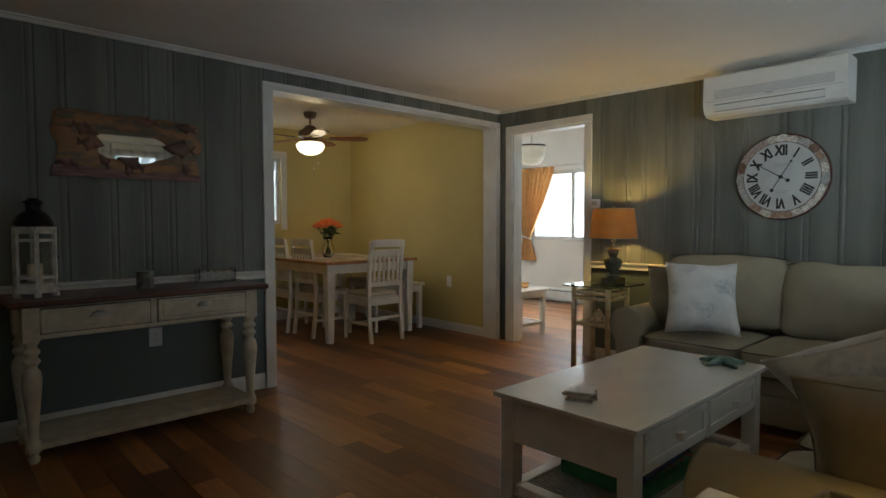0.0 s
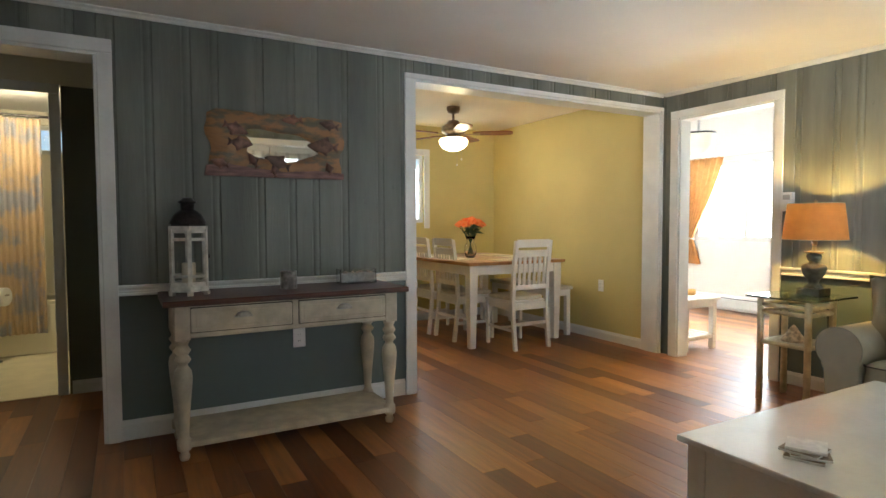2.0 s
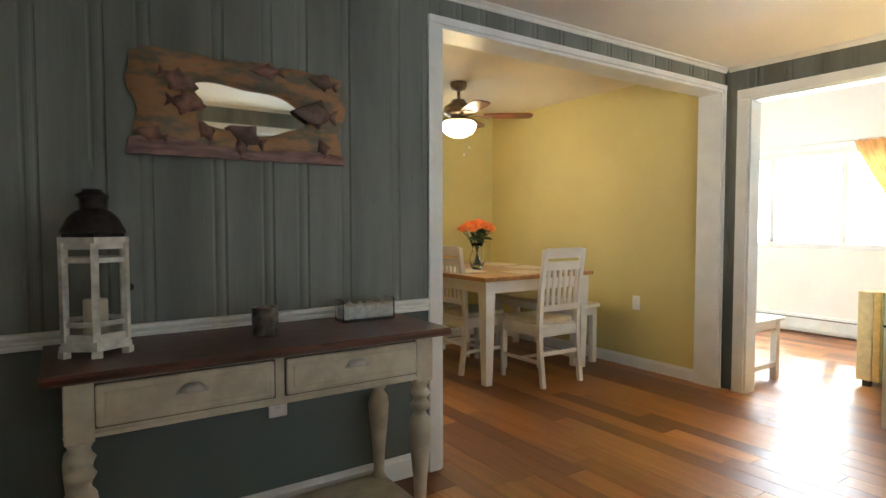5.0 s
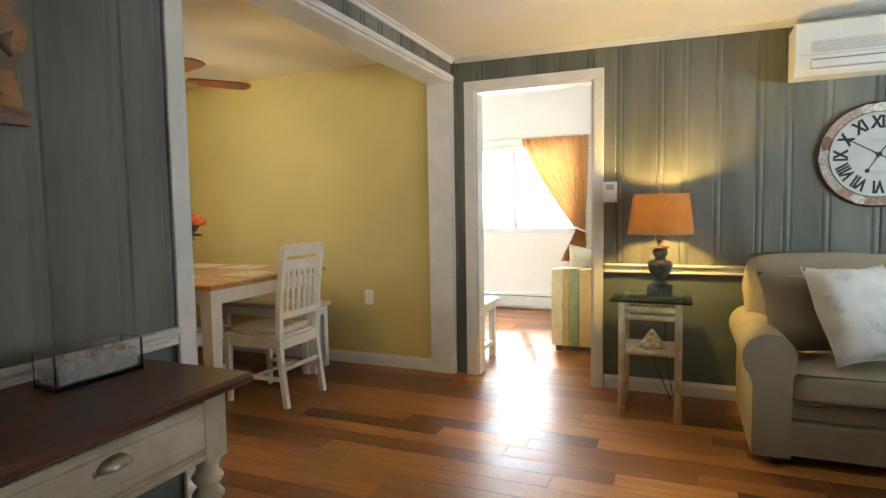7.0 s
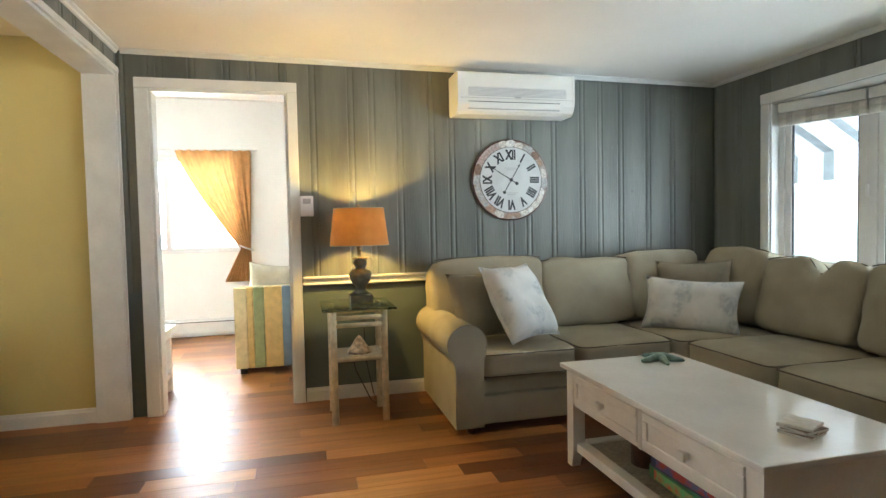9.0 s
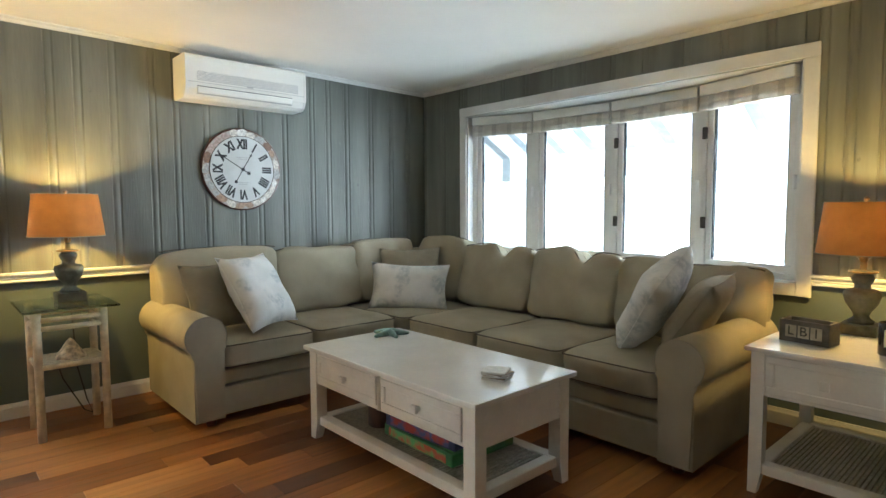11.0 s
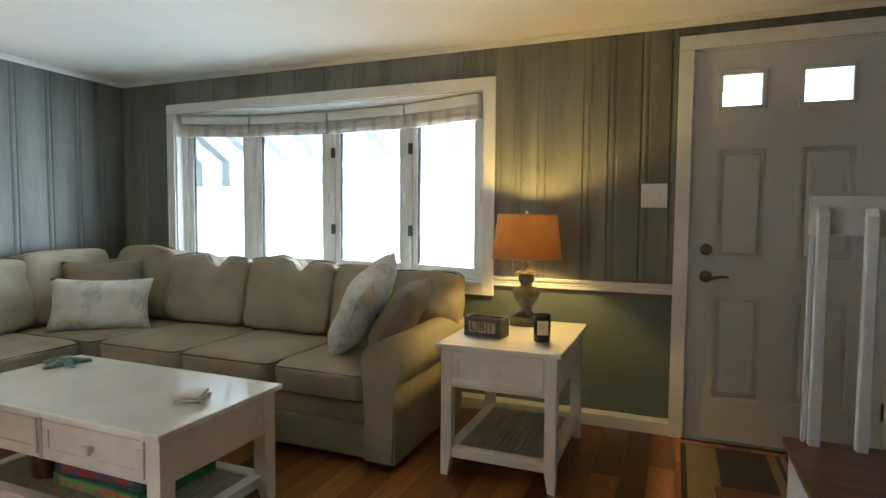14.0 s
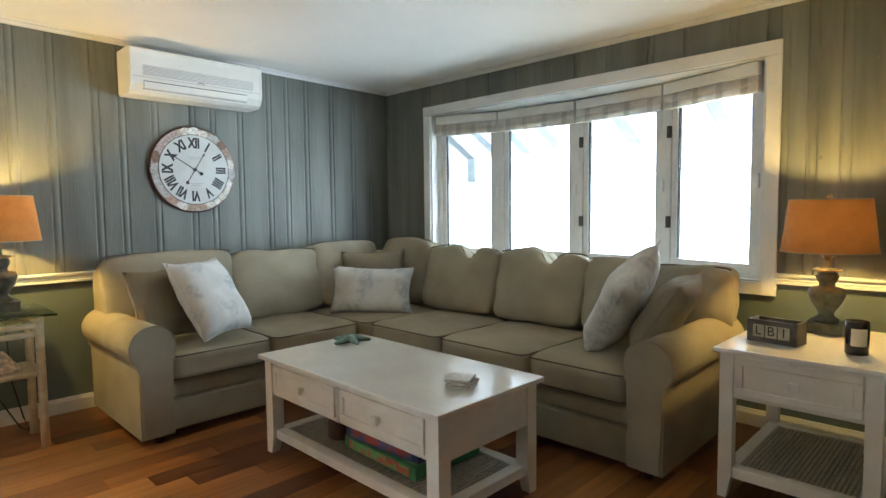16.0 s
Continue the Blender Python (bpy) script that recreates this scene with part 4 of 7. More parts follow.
    for x, y in ((3.98, 4.45), (4.74, 4.45), (1.93, 3.08), (1.95, 2.26), (3.98, 3.06)):
        part("foot", lathe([(0.026, 0), (0.034, 0.05)], (x, y, 0.0), 14), M_FEET, root, "dark red wooden foot", True)
    return root


sectional_sofa()


def throw_pillow(x, y, z, wide, high, thick, heading, lean, roll, material, label, seed):
    root = thing("throw_pillow", x, y, z, label, "pillow", "sofa throw pillows")
    m = pose(x, y, z, 90 - lean, 0, heading) @ pose(0, 0, 0, 0, 0, roll)
    bm = bmesh.new()
    n = 16
    grid = {}
    for s in (1, -1):
        for i in range(n + 1):
            for j in range(n + 1):
                if s < 0 and (i in (0, n) or j in (0, n)):
                    grid[s, i, j] = grid[1, i, j]
                    continue
                u, v = 2 * i / n - 1, 2 * j / n - 1
                pinch = 1 - 0.11 * (1 - u * u) * abs(v) ** 3 - 0.11 * (1 - v * v) * abs(u) ** 3
                h = thick / 2 * ((1 - u ** 4) * (1 - v ** 4)) ** 0.62
                o = Vector((u * wide / 2 * pinch, v * high / 2 * pinch, s * h))
                o += (0.016 * noise.noise_vector(Vector((u * 1.6 + seed, v * 1.6, s * 0.5))) + 0.006 * noise.noise_vector(Vector((u * 4 + seed, v * 4, s)))) * (1 - max(abs(u), abs(v)) ** 6)
                grid[s, i, j] = bm.verts.new(m @ o)
    for s in (1, -1):
        for i in range(n):
            for j in range(n):
                bm.faces.new((grid[s, i, j], grid[s, i + 1, j], grid[s, i + 1, j + 1], grid[s, i, j + 1]))
    cov = part("cover", bm, material, root, smooth=True)
    loop = [m @ (Vector((a, b, 0))) for a, b in
            [((2 * k / 12 - 1) * wide / 2 * 0.985, high / 2 * (1 - 0.11 * (1 - (2 * k / 12 - 1) ** 2))) for k in range(13)] +
            [(wide / 2 * (1 - 0.11 * (1 - (1 - 2 * k / 12) ** 2)), (1 - 2 * k / 12) * high / 2 * 0.985) for k in range(1, 12)] +
            [((1 - 2 * k / 12) * wide / 2 * 0.985, -high / 2 * (1 - 0.11 * (1 - (1 - 2 * k / 12) ** 2))) for k in range(13)] +
            [(-wide / 2 * (1 - 0.11 * (1 - (2 * k / 12 - 1) ** 2)), (2 * k / 12 - 1) * high / 2 * 0.985) for k in range(1, 12)]]
    part("seam", tube(bmesh.new(), loop, 0.0035, 5, True), material, cov)
    return root


BEIGE_L = "plain taupe linen throw pillow leaning on the sofa"
PRINT_L = "white throw pillow with a grey shell print on the sofa"
throw_pillow(4.27, 4.29, 0.685, 0.44, 0.43, 0.15, -68, 18, 0, M_BEIGEP, BEIGE_L, 1)
throw_pillow(4.12, 4.09, 0.715, 0.43, 0.50, 0.18, -64, 32, 0, M_PRINT, PRINT_L, 2)
throw_pillow(4.30, 2.74, 0.690, 0.50, 0.44, 0.14, -135, 16, 2, M_BEIGEP, BEIGE_L, 3)
throw_pillow(4.13, 2.89, 0.622, 0.61, 0.36, 0.16, -137, 16, -2, M_PRINT, "white oblong pillow with a grey shell print on the sofa", 4)
throw_pillow(2.22, 2.78, 0.735, 0.49, 0.53, 0.20, 108, 30, -30, M_PRINT, PRINT_L, 5)
throw_pillow(1.995, 2.76, 0.695, 0.42, 0.42, 0.17, 100, 34, -5, M_BEIGEP, BEIGE_L, 6)


# ---- coffee table and end table ----
def slatted_shelf(root, x0, x1, y0, y1, z, along, material):
    shelf = part("shelf_frame", bmesh_frame(x0, x1, y0, y1, z - 0.045, z, 0.055), M_CREAMWOOD, root)
    n = int(((y1 - y0) if along == "x" else (x1 - x0)) / 0.021)
    for k in range(n):
        if along == "x":
            y = y0 + 0.05 + (y1 - y0 - 0.10) * (k + 0.5) / n
            part("slat", B(x0 + 0.05, x1 - 0.05, y - 0.006, y + 0.006, z - 0.020, z - 0.008), material, shelf)
        else:
            x = x0 + 0.05 + (x1 - x0 - 0.10) * (k + 0.5) / n
            part("slat", B(x - 0.006, x + 0.006, y0 + 0.05, y1 - 0.05, z - 0.020, z - 0.008), material, shelf)


def bmesh_frame(x0, x1, y0, y1, z0, z1, w):
    bm = bmesh.new()
    for b in ((x0, x1, y0, y0 + w), (x0, x1, y1 - w, y1), (x0, x0 + w, y0 + w, y1 - w), (x1 - w, x1, y0 + w, y1 - w)):
        box(bm, *b, z0, z1, bevel=0.003)
    return bm


def drawer_front(root, x0, x1, y, sign, z0, z1, material=None):
    """A framed drawer front facing +-y, with a square knob."""
    material = material or M_CREAMWOOD
    bm = bmesh.new()
    w = 0.032
    ya, yb = sorted((y, y + sign * 0.010))
    for b in ((x0, x1, z0, z0 + w), (x0, x1, z1 - w, z1), (x0, x0 + w, z0 + w, z1 - w), (x1 - w, x1, z0 + w, z1 - w)):
        box(bm, b[0], b[1], ya, yb, b[2], b[3], bevel=0.003)
    ya, yb = sorted((y, y + sign * 0.004))
    box(bm, x0 + w, x1 - w, ya, yb, z0 + w, z1 - w)
    d = part("drawer", bm, material, root)
    cx, cz = (x0 + x1) / 2, (z0 + z1) / 2
    bm = bmesh.new()
    ya, yb = sorted((y + sign * 0.004, y + sign * 0.018))
    box(bm, cx - 0.010, cx + 0.010, ya, yb, cz - 0.010, cz + 0.010)
    ya, yb = sorted((y + sign * 0.018, y + sign * 0.036))
    box(bm, cx - 0.018, cx + 0.018, ya, yb, cz - 0.018, cz + 0.018, bevel=0.006, segs=2)
    part("knob", bm, material, d)


def tapered_leg(root, x0, x1, y0, y1, z1, material, inx, iny):
    """A square leg whose inner faces taper towards the foot."""
    bm = box(bmesh.new(), x0, x1, y0, y1, 0, z1)
    bmesh.ops.bisect_plane(bm, geom=[*bm.verts, *bm.edges, *bm.faces], plane_co=(0, 0, 0.10), plane_no=(0, 0, 1))
    for v in bm.verts:
        if v.co.z < 0.01:
            if inx > 0 and v.co.x > (x0 + x1) / 2 or inx < 0 and v.co.x < (x0 + x1) / 2:
                v.co.x -= inx * 0.018
            if iny > 0 and v.co.y > (y0 + y1) / 2 or iny < 0 and v.co.y < (y0 + y1) / 2:
                v.co.y -= iny * 0.018
    return part("leg", bm, material, root)


def coffee_table():
    x0, x1, y0, y1, top = 2.200, 3.475, 3.500, 4.142, 0.497
    root = thing("coffee_table", 2.84, 3.82, 0, "cream painted coffee table with drawers and a slatted shelf", "coffee table")
    part("tabletop", B(x0, x1, y0, y1, top - 0.022, top, bevel=0.005, segs=2), M_CREAMTOP, root)
    a0, a1, b0, b1 = x0 + 0.025, x1 - 0.025, y0 + 0.025, y1 - 0.025
    L = 0.062
    for x, sx in ((a0, 1), (a1 - L, -1)):
        for y, sy in ((b0, 1), (b1 - L, -1)):
            tapered_leg(root, x, x + L, y, y + L, top - 0.023, M_CREAMWOOD, sx, sy)
    part("apron", B(a0 + L - 0.001, a1 - L + 0.001, b0 + 0.008, b1 - 0.008, 0.300, top - 0.023, bevel=0.002), M_CREAMWOOD, root)
    part("side_panel", B(a0 + 0.006, a0 + 0.02, b0 + L, b1 - L, 0.300, top - 0.023), M_CREAMWOOD, root)
    part("side_panel", B(a1 - 0.02, a1 - 0.006, b0 + L, b1 - L, 0.300, top - 0.023), M_CREAMWOOD, root)
    mid = (a0 + a1) / 2
    for y, s in ((b1 - 0.008, 1), (b0 + 0.008, -1)):
        drawer_front(root, a0 + L + 0.012, mid - 0.018, y, s, 0.318, 0.455)
        drawer_front(root, mid + 0.018, a1 - L - 0.012, y, s, 0.318, 0.455)
        for u in (-0.006, 0.006):
            ya, yb = sorted((y, y + s * 0.008))
            part("bead", B(mid + u - 0.004, mid + u + 0.004, ya, yb, 0.302, top - 0.024, bevel=0.002), M_CREAMWOOD, root)
    slatted_shelf(root, a0 + 0.02, a1 - 0.02, b0 + 0.02, b1 - 0.02, 0.118, "y", M_RATTAN)


coffee_table()


def end_table():
    x0, x1, y0, y1, top = 1.084, 1.672, 2.285, 3.062, 0.632
    root = thing("end_table", 1.38, 2.67, 0, "cream painted end table with one drawer and slatted shelf", "end table")
    part("tabletop", B(x0, x1, y0, y1, top - 0.020, top, bevel=0.005, segs=2), M_CREAMTOP, root)
    a0, a1, b0, b1 = x0 + 0.022, x1 - 0.022, y0 + 0.022, y1 - 0.022
    L = 0.052
    for x, sx in ((a0, 1), (a1 - L, -1)):
        for y, sy in ((b0, 1), (b1 - L, -1)):
            tapered_leg(root, x, x + L, y, y + L, top - 0.021, M_CREAMWOOD, sx, sy)
    part("apron", B(a0 + L - 0.001, a1 - L + 0.001, b0 + 0.008, b1 - 0.006, 0.425, top - 0.021, bevel=0.002), M_CREAMWOOD, root)
    for xa, xb in ((a0 + 0.006, a0 + 0.018), (a1 - 0.018, a1 - 0.006)):
        part("side_panel", B(xa, xb, b0 + L, b1 - L, 0.425, top - 0.021), M_CREAMWOOD, root)
    drawer_front(root, a0 + L + 0.006, a1 - L - 0.006, b1 - 0.006, 1, 0.440, 0.600)
    slatted_shelf(root, a0 + 0.012, a1 - 0.012, b0 + 0.012, b1 - 0.012, 0.130, "y", M_RATTAN)


end_table()


# ---- table lamps ----
def table_lamp(x, y, z, label, power):
    root = thing("table_lamp", x, y, z, label, "lamp", "urn table lamps")
    bm = B(x - 0.072, x + 0.072, y - 0.072, y + 0.072, z, z + 0.050, bevel=0.006, segs=2)
    part("plinth", bm, M_URN, root)
    body = [(0.050, 0.050), (0.052, 0.062), (0.034, 0.074), (0.030, 0.088), (0.038, 0.105), (0.062, 0.140), (0.073, 0.175), (0.072, 0.192), (0.060, 0.204), (0.032, 0.210), (0.031, 0.226), (0.040, 0.238), (0.046, 0.256), (0.040, 0.270), (0.028, 0.278), (0.052, 0.284), (0.052, 0.290), (0.014, 0.296), (0.012, 0.330)]
    part("urn", lathe(body, (x, y, z), 28), M_URN, root, "weathered dark green urn body", True)
    part("collar", lathe([(0.042, 0.278), (0.056, 0.283), (0.056, 0.288), (0.020, 0.293)], (x, y, z), 24), mat_brass(), root, "dull brass collar", True)
    sh = bmesh.new()
    z0, z1, r0, r1, n = z + 0.368, z + 0.604, 0.188, 0.160, 40
    ri = [[sh.verts.new((x + r * math.cos(2 * math.pi * i / n), y + r * math.sin(2 * math.pi * i / n), zz)) for i in range(n)] for r, zz in ((r0, z0), ((r0 + r1) / 2, (z0 + z1) / 2), (r1, z1))]
    for a, b in zip(ri, ri[1:]):
        for i in range(n):
            sh.faces.new((a[i], a[(i + 1) % n], b[(i + 1) % n], b[i]))
    shade = part("shade", sh, M_SHADE, root, "tan linen drum shade", True)
    for zz, r in ((z0, r0), (z1, r1)):
        part("rim", tube(bmesh.new(), [(x + r * math.cos(2 * math.pi * i / n), y + r * math.sin(2 * math.pi * i / n), zz) for i in range(n)], 0.0028, 6, True), M_BEIGEP, shade)
    har = bmesh.new()
    for s in (-1, 1):
        tube(har, [(x, y, z + 0.325), (x + s * 0.045, y, z + 0.37), (x + s * 0.052, y, z + 0.45), (x + s * 0.03, y, z + 0.56), (x, y, z + 0.598)], 0.0022, 6)
    for k in range(3):
        a = 2 * math.pi * k / 3
        tube(har, [(x, y, z1 - 0.002), (x + r1 * math.cos(a), y + r1 * math.sin(a), z1 - 0.002)], 0.0018, 5)
    part("harp", har, M_NICKEL, root)
    part("finial", lathe([(0.004, 0.595), (0.004, 0.606), (0.011, 0.613), (0.011, 0.621), (0.0, 0.630)], (x, y, z), 14), M_ANTIQUE, root, "", True)
    part("socket", lathe([(0.012, 0.330), (0.017, 0.340), (0.017, 0.432), (0.014, 0.440)], (x, y, z), 18), mat_brass(), root, "dull brass bulb socket", True)
    part("bulb", lathe([(0.013, 0.4405), (0.016, 0.460), (0.027, 0.490), (0.030, 0.515), (0.022, 0.545), (0.0, 0.556)], (x, y, z), 16), M_BULB, root, "lit warm bulb", True).visible_shadow = False
    lamp("lamp_bulb_light", "POINT", pose(x, y, z + 0.51), power, WARM, 0.03)
    return root


def mat_brass():
    if "dull_brass" in bpy.data.materials:
        return bpy.data.materials["dull_brass"]
    return mat("dull_brass", (0.30, 0.22, 0.11), 0.4, 0.8, var=0.3, scale=30)


table_lamp(4.60, 4.995, 0.700, "lit lamp with green urn base and tan shade on glass table", 40)
table_lamp(1.395, 2.44, 0.632, "lit lamp with green urn base and tan shade on end table", 26)


# ---- glass side table ----
def glass_side_table():
    x0, x1, y0, y1 = 4.345, 4.625, 4.885, 5.190
    root = thing("glass_side_table", 4.50, 5.03, 0, "whitewashed bamboo side table with a green glass top", "side table")
    part("glass_top", B(4.275, 4.79, 4.815, 5.255, 0.688, 0.700, bevel=0.003, segs=2), M_TABLEGLASS, root, "greenish glass tabletop")
    for x in (x0, x1):
        for y in (y0, y1):
            part("leg", lathe([(0.021, 0), (0.020, 0.2), (0.022, 0.21), (0.020, 0.23), (0.020, 0.45), (0.022, 0.46), (0.020, 0.48), (0.021, 0.6875)], (x, y, 0), 12), M_BAMBOO, root, "", True)
    for z in (0.39, 0.595, 0.64):
        for y in (y0, y1):
            part("rail", tube(bmesh.new(), [(x0, y, z), (x1, y, z)], 0.014, 10), M_BAMBOO, root, "", True)
        for x in (x0, x1):
            part("rail", tube(bmesh.new(), [(x, y0, z), (x, y1, z)], 0.014, 10), M_BAMBOO, root, "", True)
    part("lower_shelf", B(x0, x1, y0, y1, 0.395, 0.405), M_RATTAN, root)


glass_side_table()
root = thing("seashell_ornament", 4.45, 5.03, 0.405, "white seashell ornament on the side table shelf", "ornament")
bm = lathe([(0.075, 0), (0.068, 0.02), (0.045, 0.05), (0.02, 0.09), (0.0, 0.11)], (4.45, 5.03, 0.4055), 16)
part("shell", bm, M_SHELL, root, "", True)
root = thing("lamp_cord", 4.70, 4.95, 0.0, "thin black lamp cord hanging down to the floor", "cord")
part("cord", tube(bmesh.new(), [(4.69, 4.98, 0.688), (4.73, 4.97, 0.60), (4.74, 4.96, 0.30), (4.70, 4.92, 0.08), (4.66, 4.90, 0.006), (4.74, 4.93, 0.010), (4.82, 5.02, 0.20), (4.86, 5.05, 0.34)], 0.004, 6), M_BLACK, root)


# ---- air conditioner, clock and wall plates ----
def air_conditioner():
    y0, y1, z0, z1, f = 3.468, 4.296, 1.940, 2.220, 4.625
    root = thing("air_conditioner", XE, (y0 + y1) / 2, z0, "white wall-mounted air conditioner with a slotted front", "air conditioner")
    prof = [(XE, z0 + 0.02), (XE, z1), (f + 0.02, z1), (f + 0.004, z1 - 0.012), (f, z1 - 0.04), (f, z0 + 0.105), (f + 0.004, z0 + 0.060), (f + 0.03, z0 + 0.018), (f + 0.06, z0), (XE - 0.02, z0)]
    bm = prism(bmesh.new(), prof, "y", y0, y1)
    part("body", bm, M_AC, root)
    for y in (y0, y1):
        part("end_cap", prism(bmesh.new(), [(x - (0.003 if x < XE - 0.05 else 0), z) for x, z in prof], "y", *( (y - 0.014, y + 0.001) if y == y0 else (y - 0.001, y + 0.014))), M_AC, root)
    grille = part("grille", B(f - 0.0015, f + 0.01, y0 + 0.05, y1 - 0.06, z1 - 0.165, z1 - 0.105), M_GREY, root, "grey intake grille")
    for k in range(7):
        z = z1 - 0.161 + 0.0083 * k
        part("slat", B(f - 0.004, f + 0.004, y0 + 0.05, y1 - 0.06, z, z + 0.004), M_AC, grille)
    part("outlet_flap", B(f - 0.004, f + 0.01, y0 + 0.10, y1 - 0.06, z0 + 0.034, z0 + 0.074, bevel=0.003), M_AC, root)
    part("gap", B(f - 0.002, f + 0.012, y0 + 0.10, y1 - 0.06, z0 + 0.0755, z0 + 0.0785), M_SLOT, root)
    part("gap", B(f - 0.0005, f + 0.014, y0 + 0.10, y1 - 0.06, z0 + 0.027, z0 + 0.0325), M_GREY, root)
    part("seam", B(f - 0.0012, f + 0.01, y0 + 0.004, y1 - 0.004, z0 + 0.100, z0 + 0.1025), M_GREY, root)
    part("badge", B(f - 0.002, f + 0.004, 3.86, 3.905, z0 + 0.106, z0 + 0.113), M_GREY, root)


air_conditioner()


def wall_clock():
    cy, cz, R = 3.862, 1.503, 0.295
    root = thing("wall_clock", XE, cy, cz, "large round wall clock with a seashell printed border", "clock")
    W = Matrix.Translation((XE, cy, cz)) @ Matrix.Rotation(radians(-90), 4, "Y")   # local z points into the room
    part("case", lathe([(R, 0.0), (R, 0.020), (R - 0.005, 0.025), (R - 0.010, 0.026)], (0, 0, 0), 64, W), M_FEET, root, "dark brown rim", True)
    part("border", lathe([(R - 0.010, 0.024), (R - 0.010, 0.0262), (0.001, 0.0262)], (0, 0, 0), 64, W), M_RING, root, "cream border printed with seashells")
    rng = random.Random(5)
    a = 0.0
    while a < 2 * math.pi - 0.1:
        s = rng.uniform(0.026, 0.040)
        rad = rng.uniform(R - 0.040, R - 0.030)
        bm = lathe([(s, 0.0), (s * 0.96, 0.0012), (0.0005, 0.0016)], (0, 0, 0), 12)
        bm.transform(W @ pose(rad * math.cos(a), rad * math.sin(a), 0.0264) @ pose(0, 0, 0, 0, 0, math.degrees(a) + rng.uniform(-30, 30)) @ Matrix.Diagonal((rng.uniform(0.6, 0.8), rng.uniform(0.9, 1.15), 1, 1)))
        part("printed_shell", bm, rng.choice(M_SHELLART), root)
        a += s / rad * rng.uniform(1.7, 2.2)
    part("face", lathe([(0.237, 0.0285), (0.237, 0.0300), (0.0005, 0.0300)], (0, 0, 0), 64, W), M_FACE, root, "off-white paper dial")
    part("inner_ring", tube(bmesh.new(), [W @ Vector((0.238 * math.cos(t * math.pi / 32), 0.238 * math.sin(t * math.pi / 32), 0.0295)) for t in range(64)], 0.0028, 5, True), M_PEWTER, root)
    for k, num in enumerate(("XII", "I", "II", "III", "IIII", "V", "VI", "VII", "VIII", "IX", "X", "XI")):
        # on the wall seen from the room: up is local +x, the viewer's right is local -y
        ang = radians(30 * k)
        place = W @ Matrix.Translation((0.178 * math.cos(ang), -0.178 * math.sin(ang), 0.0304)) @ Matrix.Rotation(-ang, 4, "Z") @ Matrix.Rotation(radians(-90), 4, "Z") @ Matrix.Diagonal((0.85, 1.25, 1, 1))
        lettering(num, 0.074, place, root, "numeral", M_BLACK, 0.0004, 0.05)
    for u in (0.085, -0.095):
        bm = bmesh.new()
        for q, w in ((0.0, 0.05), (-0.012, 0.034)):
            box(bm, u + q - 0.0022, u + q + 0.0022, -w, w, 0.0302, 0.0308)
        bm.transform(W)
        part("print_line", bm, M_GREY, root, "small unreadable grey print")

    def pointer(length, tail, w, deg, z):
        bm = prism(bmesh.new(), [(-tail, -w * 0.5), (length * 0.70, -w * 0.5), (length * 0.76, -w * 1.6), (length * 0.86, 0.0), (length, 0.0), (length * 0.86, 0.0005), (length * 0.76, w * 1.6), (length * 0.70, w * 0.5), (-tail, w * 0.5)], "z", z, z + 0.001)
        m2 = lathe([(w * 2.2, z), (w * 2.2, z + 0.001)], (0, 0, 0), 14)
        m2.transform(Matrix.Translation((-tail, 0, 0)))
        me = bpy.data.meshes.new("t")
        m2.to_mesh(me)
        m2.free()
        bm.from_mesh(me)
        bpy.data.meshes.remove(me)
        bm.transform(W @ Matrix.Rotation(radians(-deg), 4, "Z"))
        part("pointer", bm, M_BLACK, root, "black clock pointer")
    pointer(0.215, 0.05, 0.006, 301, 0.033)
    pointer(0.155, 0.105, 0.0055, 31, 0.0345)
    part("hub", lathe([(0.013, 0.030), (0.013, 0.037), (0.0, 0.038)], (0, 0, 0), 16, W), M_BLACK, root)


wall_clock()


def plate(name, label, axis, face, sign, a, z, w, h, kind):
    """A wall plate with its switches or sockets; a, z is its middle."""
    root = thing(name, a if axis == "x" else face, face if axis == "x" else a, z, label, "wall plate")
    def put(da0, da1, d0, d1, z0, z1, bev=0.0):
        d = sorted((face + sign * d0, face + sign * d1))
        return B(a + da0, a + da1, *d, z + z0, z + z1, bevel=bev) if axis == "x" else B(*d, a + da0, a + da1, z + z0, z + z1, bevel=bev)
    part("cover_plate", put(-w / 2, w / 2, 0, 0.006, -h / 2, h / 2, 0.003), M_PLASTIC, root)
    if kind == "switch":
        for u in (-0.023, 0.023):
            part("toggle", put(u - 0.004, u + 0.004, 0.006, 0.018, -0.004, 0.012, 0.001), M_PLASTIC, root)
    elif kind == "socket":
        for v in (-0.020, 0.020):
            s = part("socket", put(-0.016, 0.016, 0.006, 0.008, v - 0.014, v + 0.014, 0.001), M_PLASTIC, root)
            for u in (-0.006, 0.006):
                part("slot", put(u - 0.001, u + 0.001, 0.008, 0.0085, v - 0.003, v + 0.006), M_SLOT, s)
    return root


plate("light_switch", "white double light switch plate beside the front door", "x", YS, 1, 0.762, 1.343, 0.137, 0.134, "switch")
plate("wall_outlet", "white wall outlet low on the mustard dining wall", "y", 4.855, -1, 7.17, 0.545, 0.075, 0.118, "socket")
plate("wall_outlet", "white wall outlet under the console table", "x", YN + BX, -1, 1.585, 0.470, 0.078, 0.118, "socket")
root = thing("thermostat", XE, 5.318, 1.33, "white thermostat box beside the sunroom doorway", "thermostat")
part("housing", B(XE - 0.034, XE, 5.272, 5.358, 1.262, 1.398, bevel=0.006, segs=2), M_PLASTIC, root)
part("display", B(XE - 0.0352, XE - 0.03, 5.290, 5.340, 1.345, 1.380), M_GREY, root)


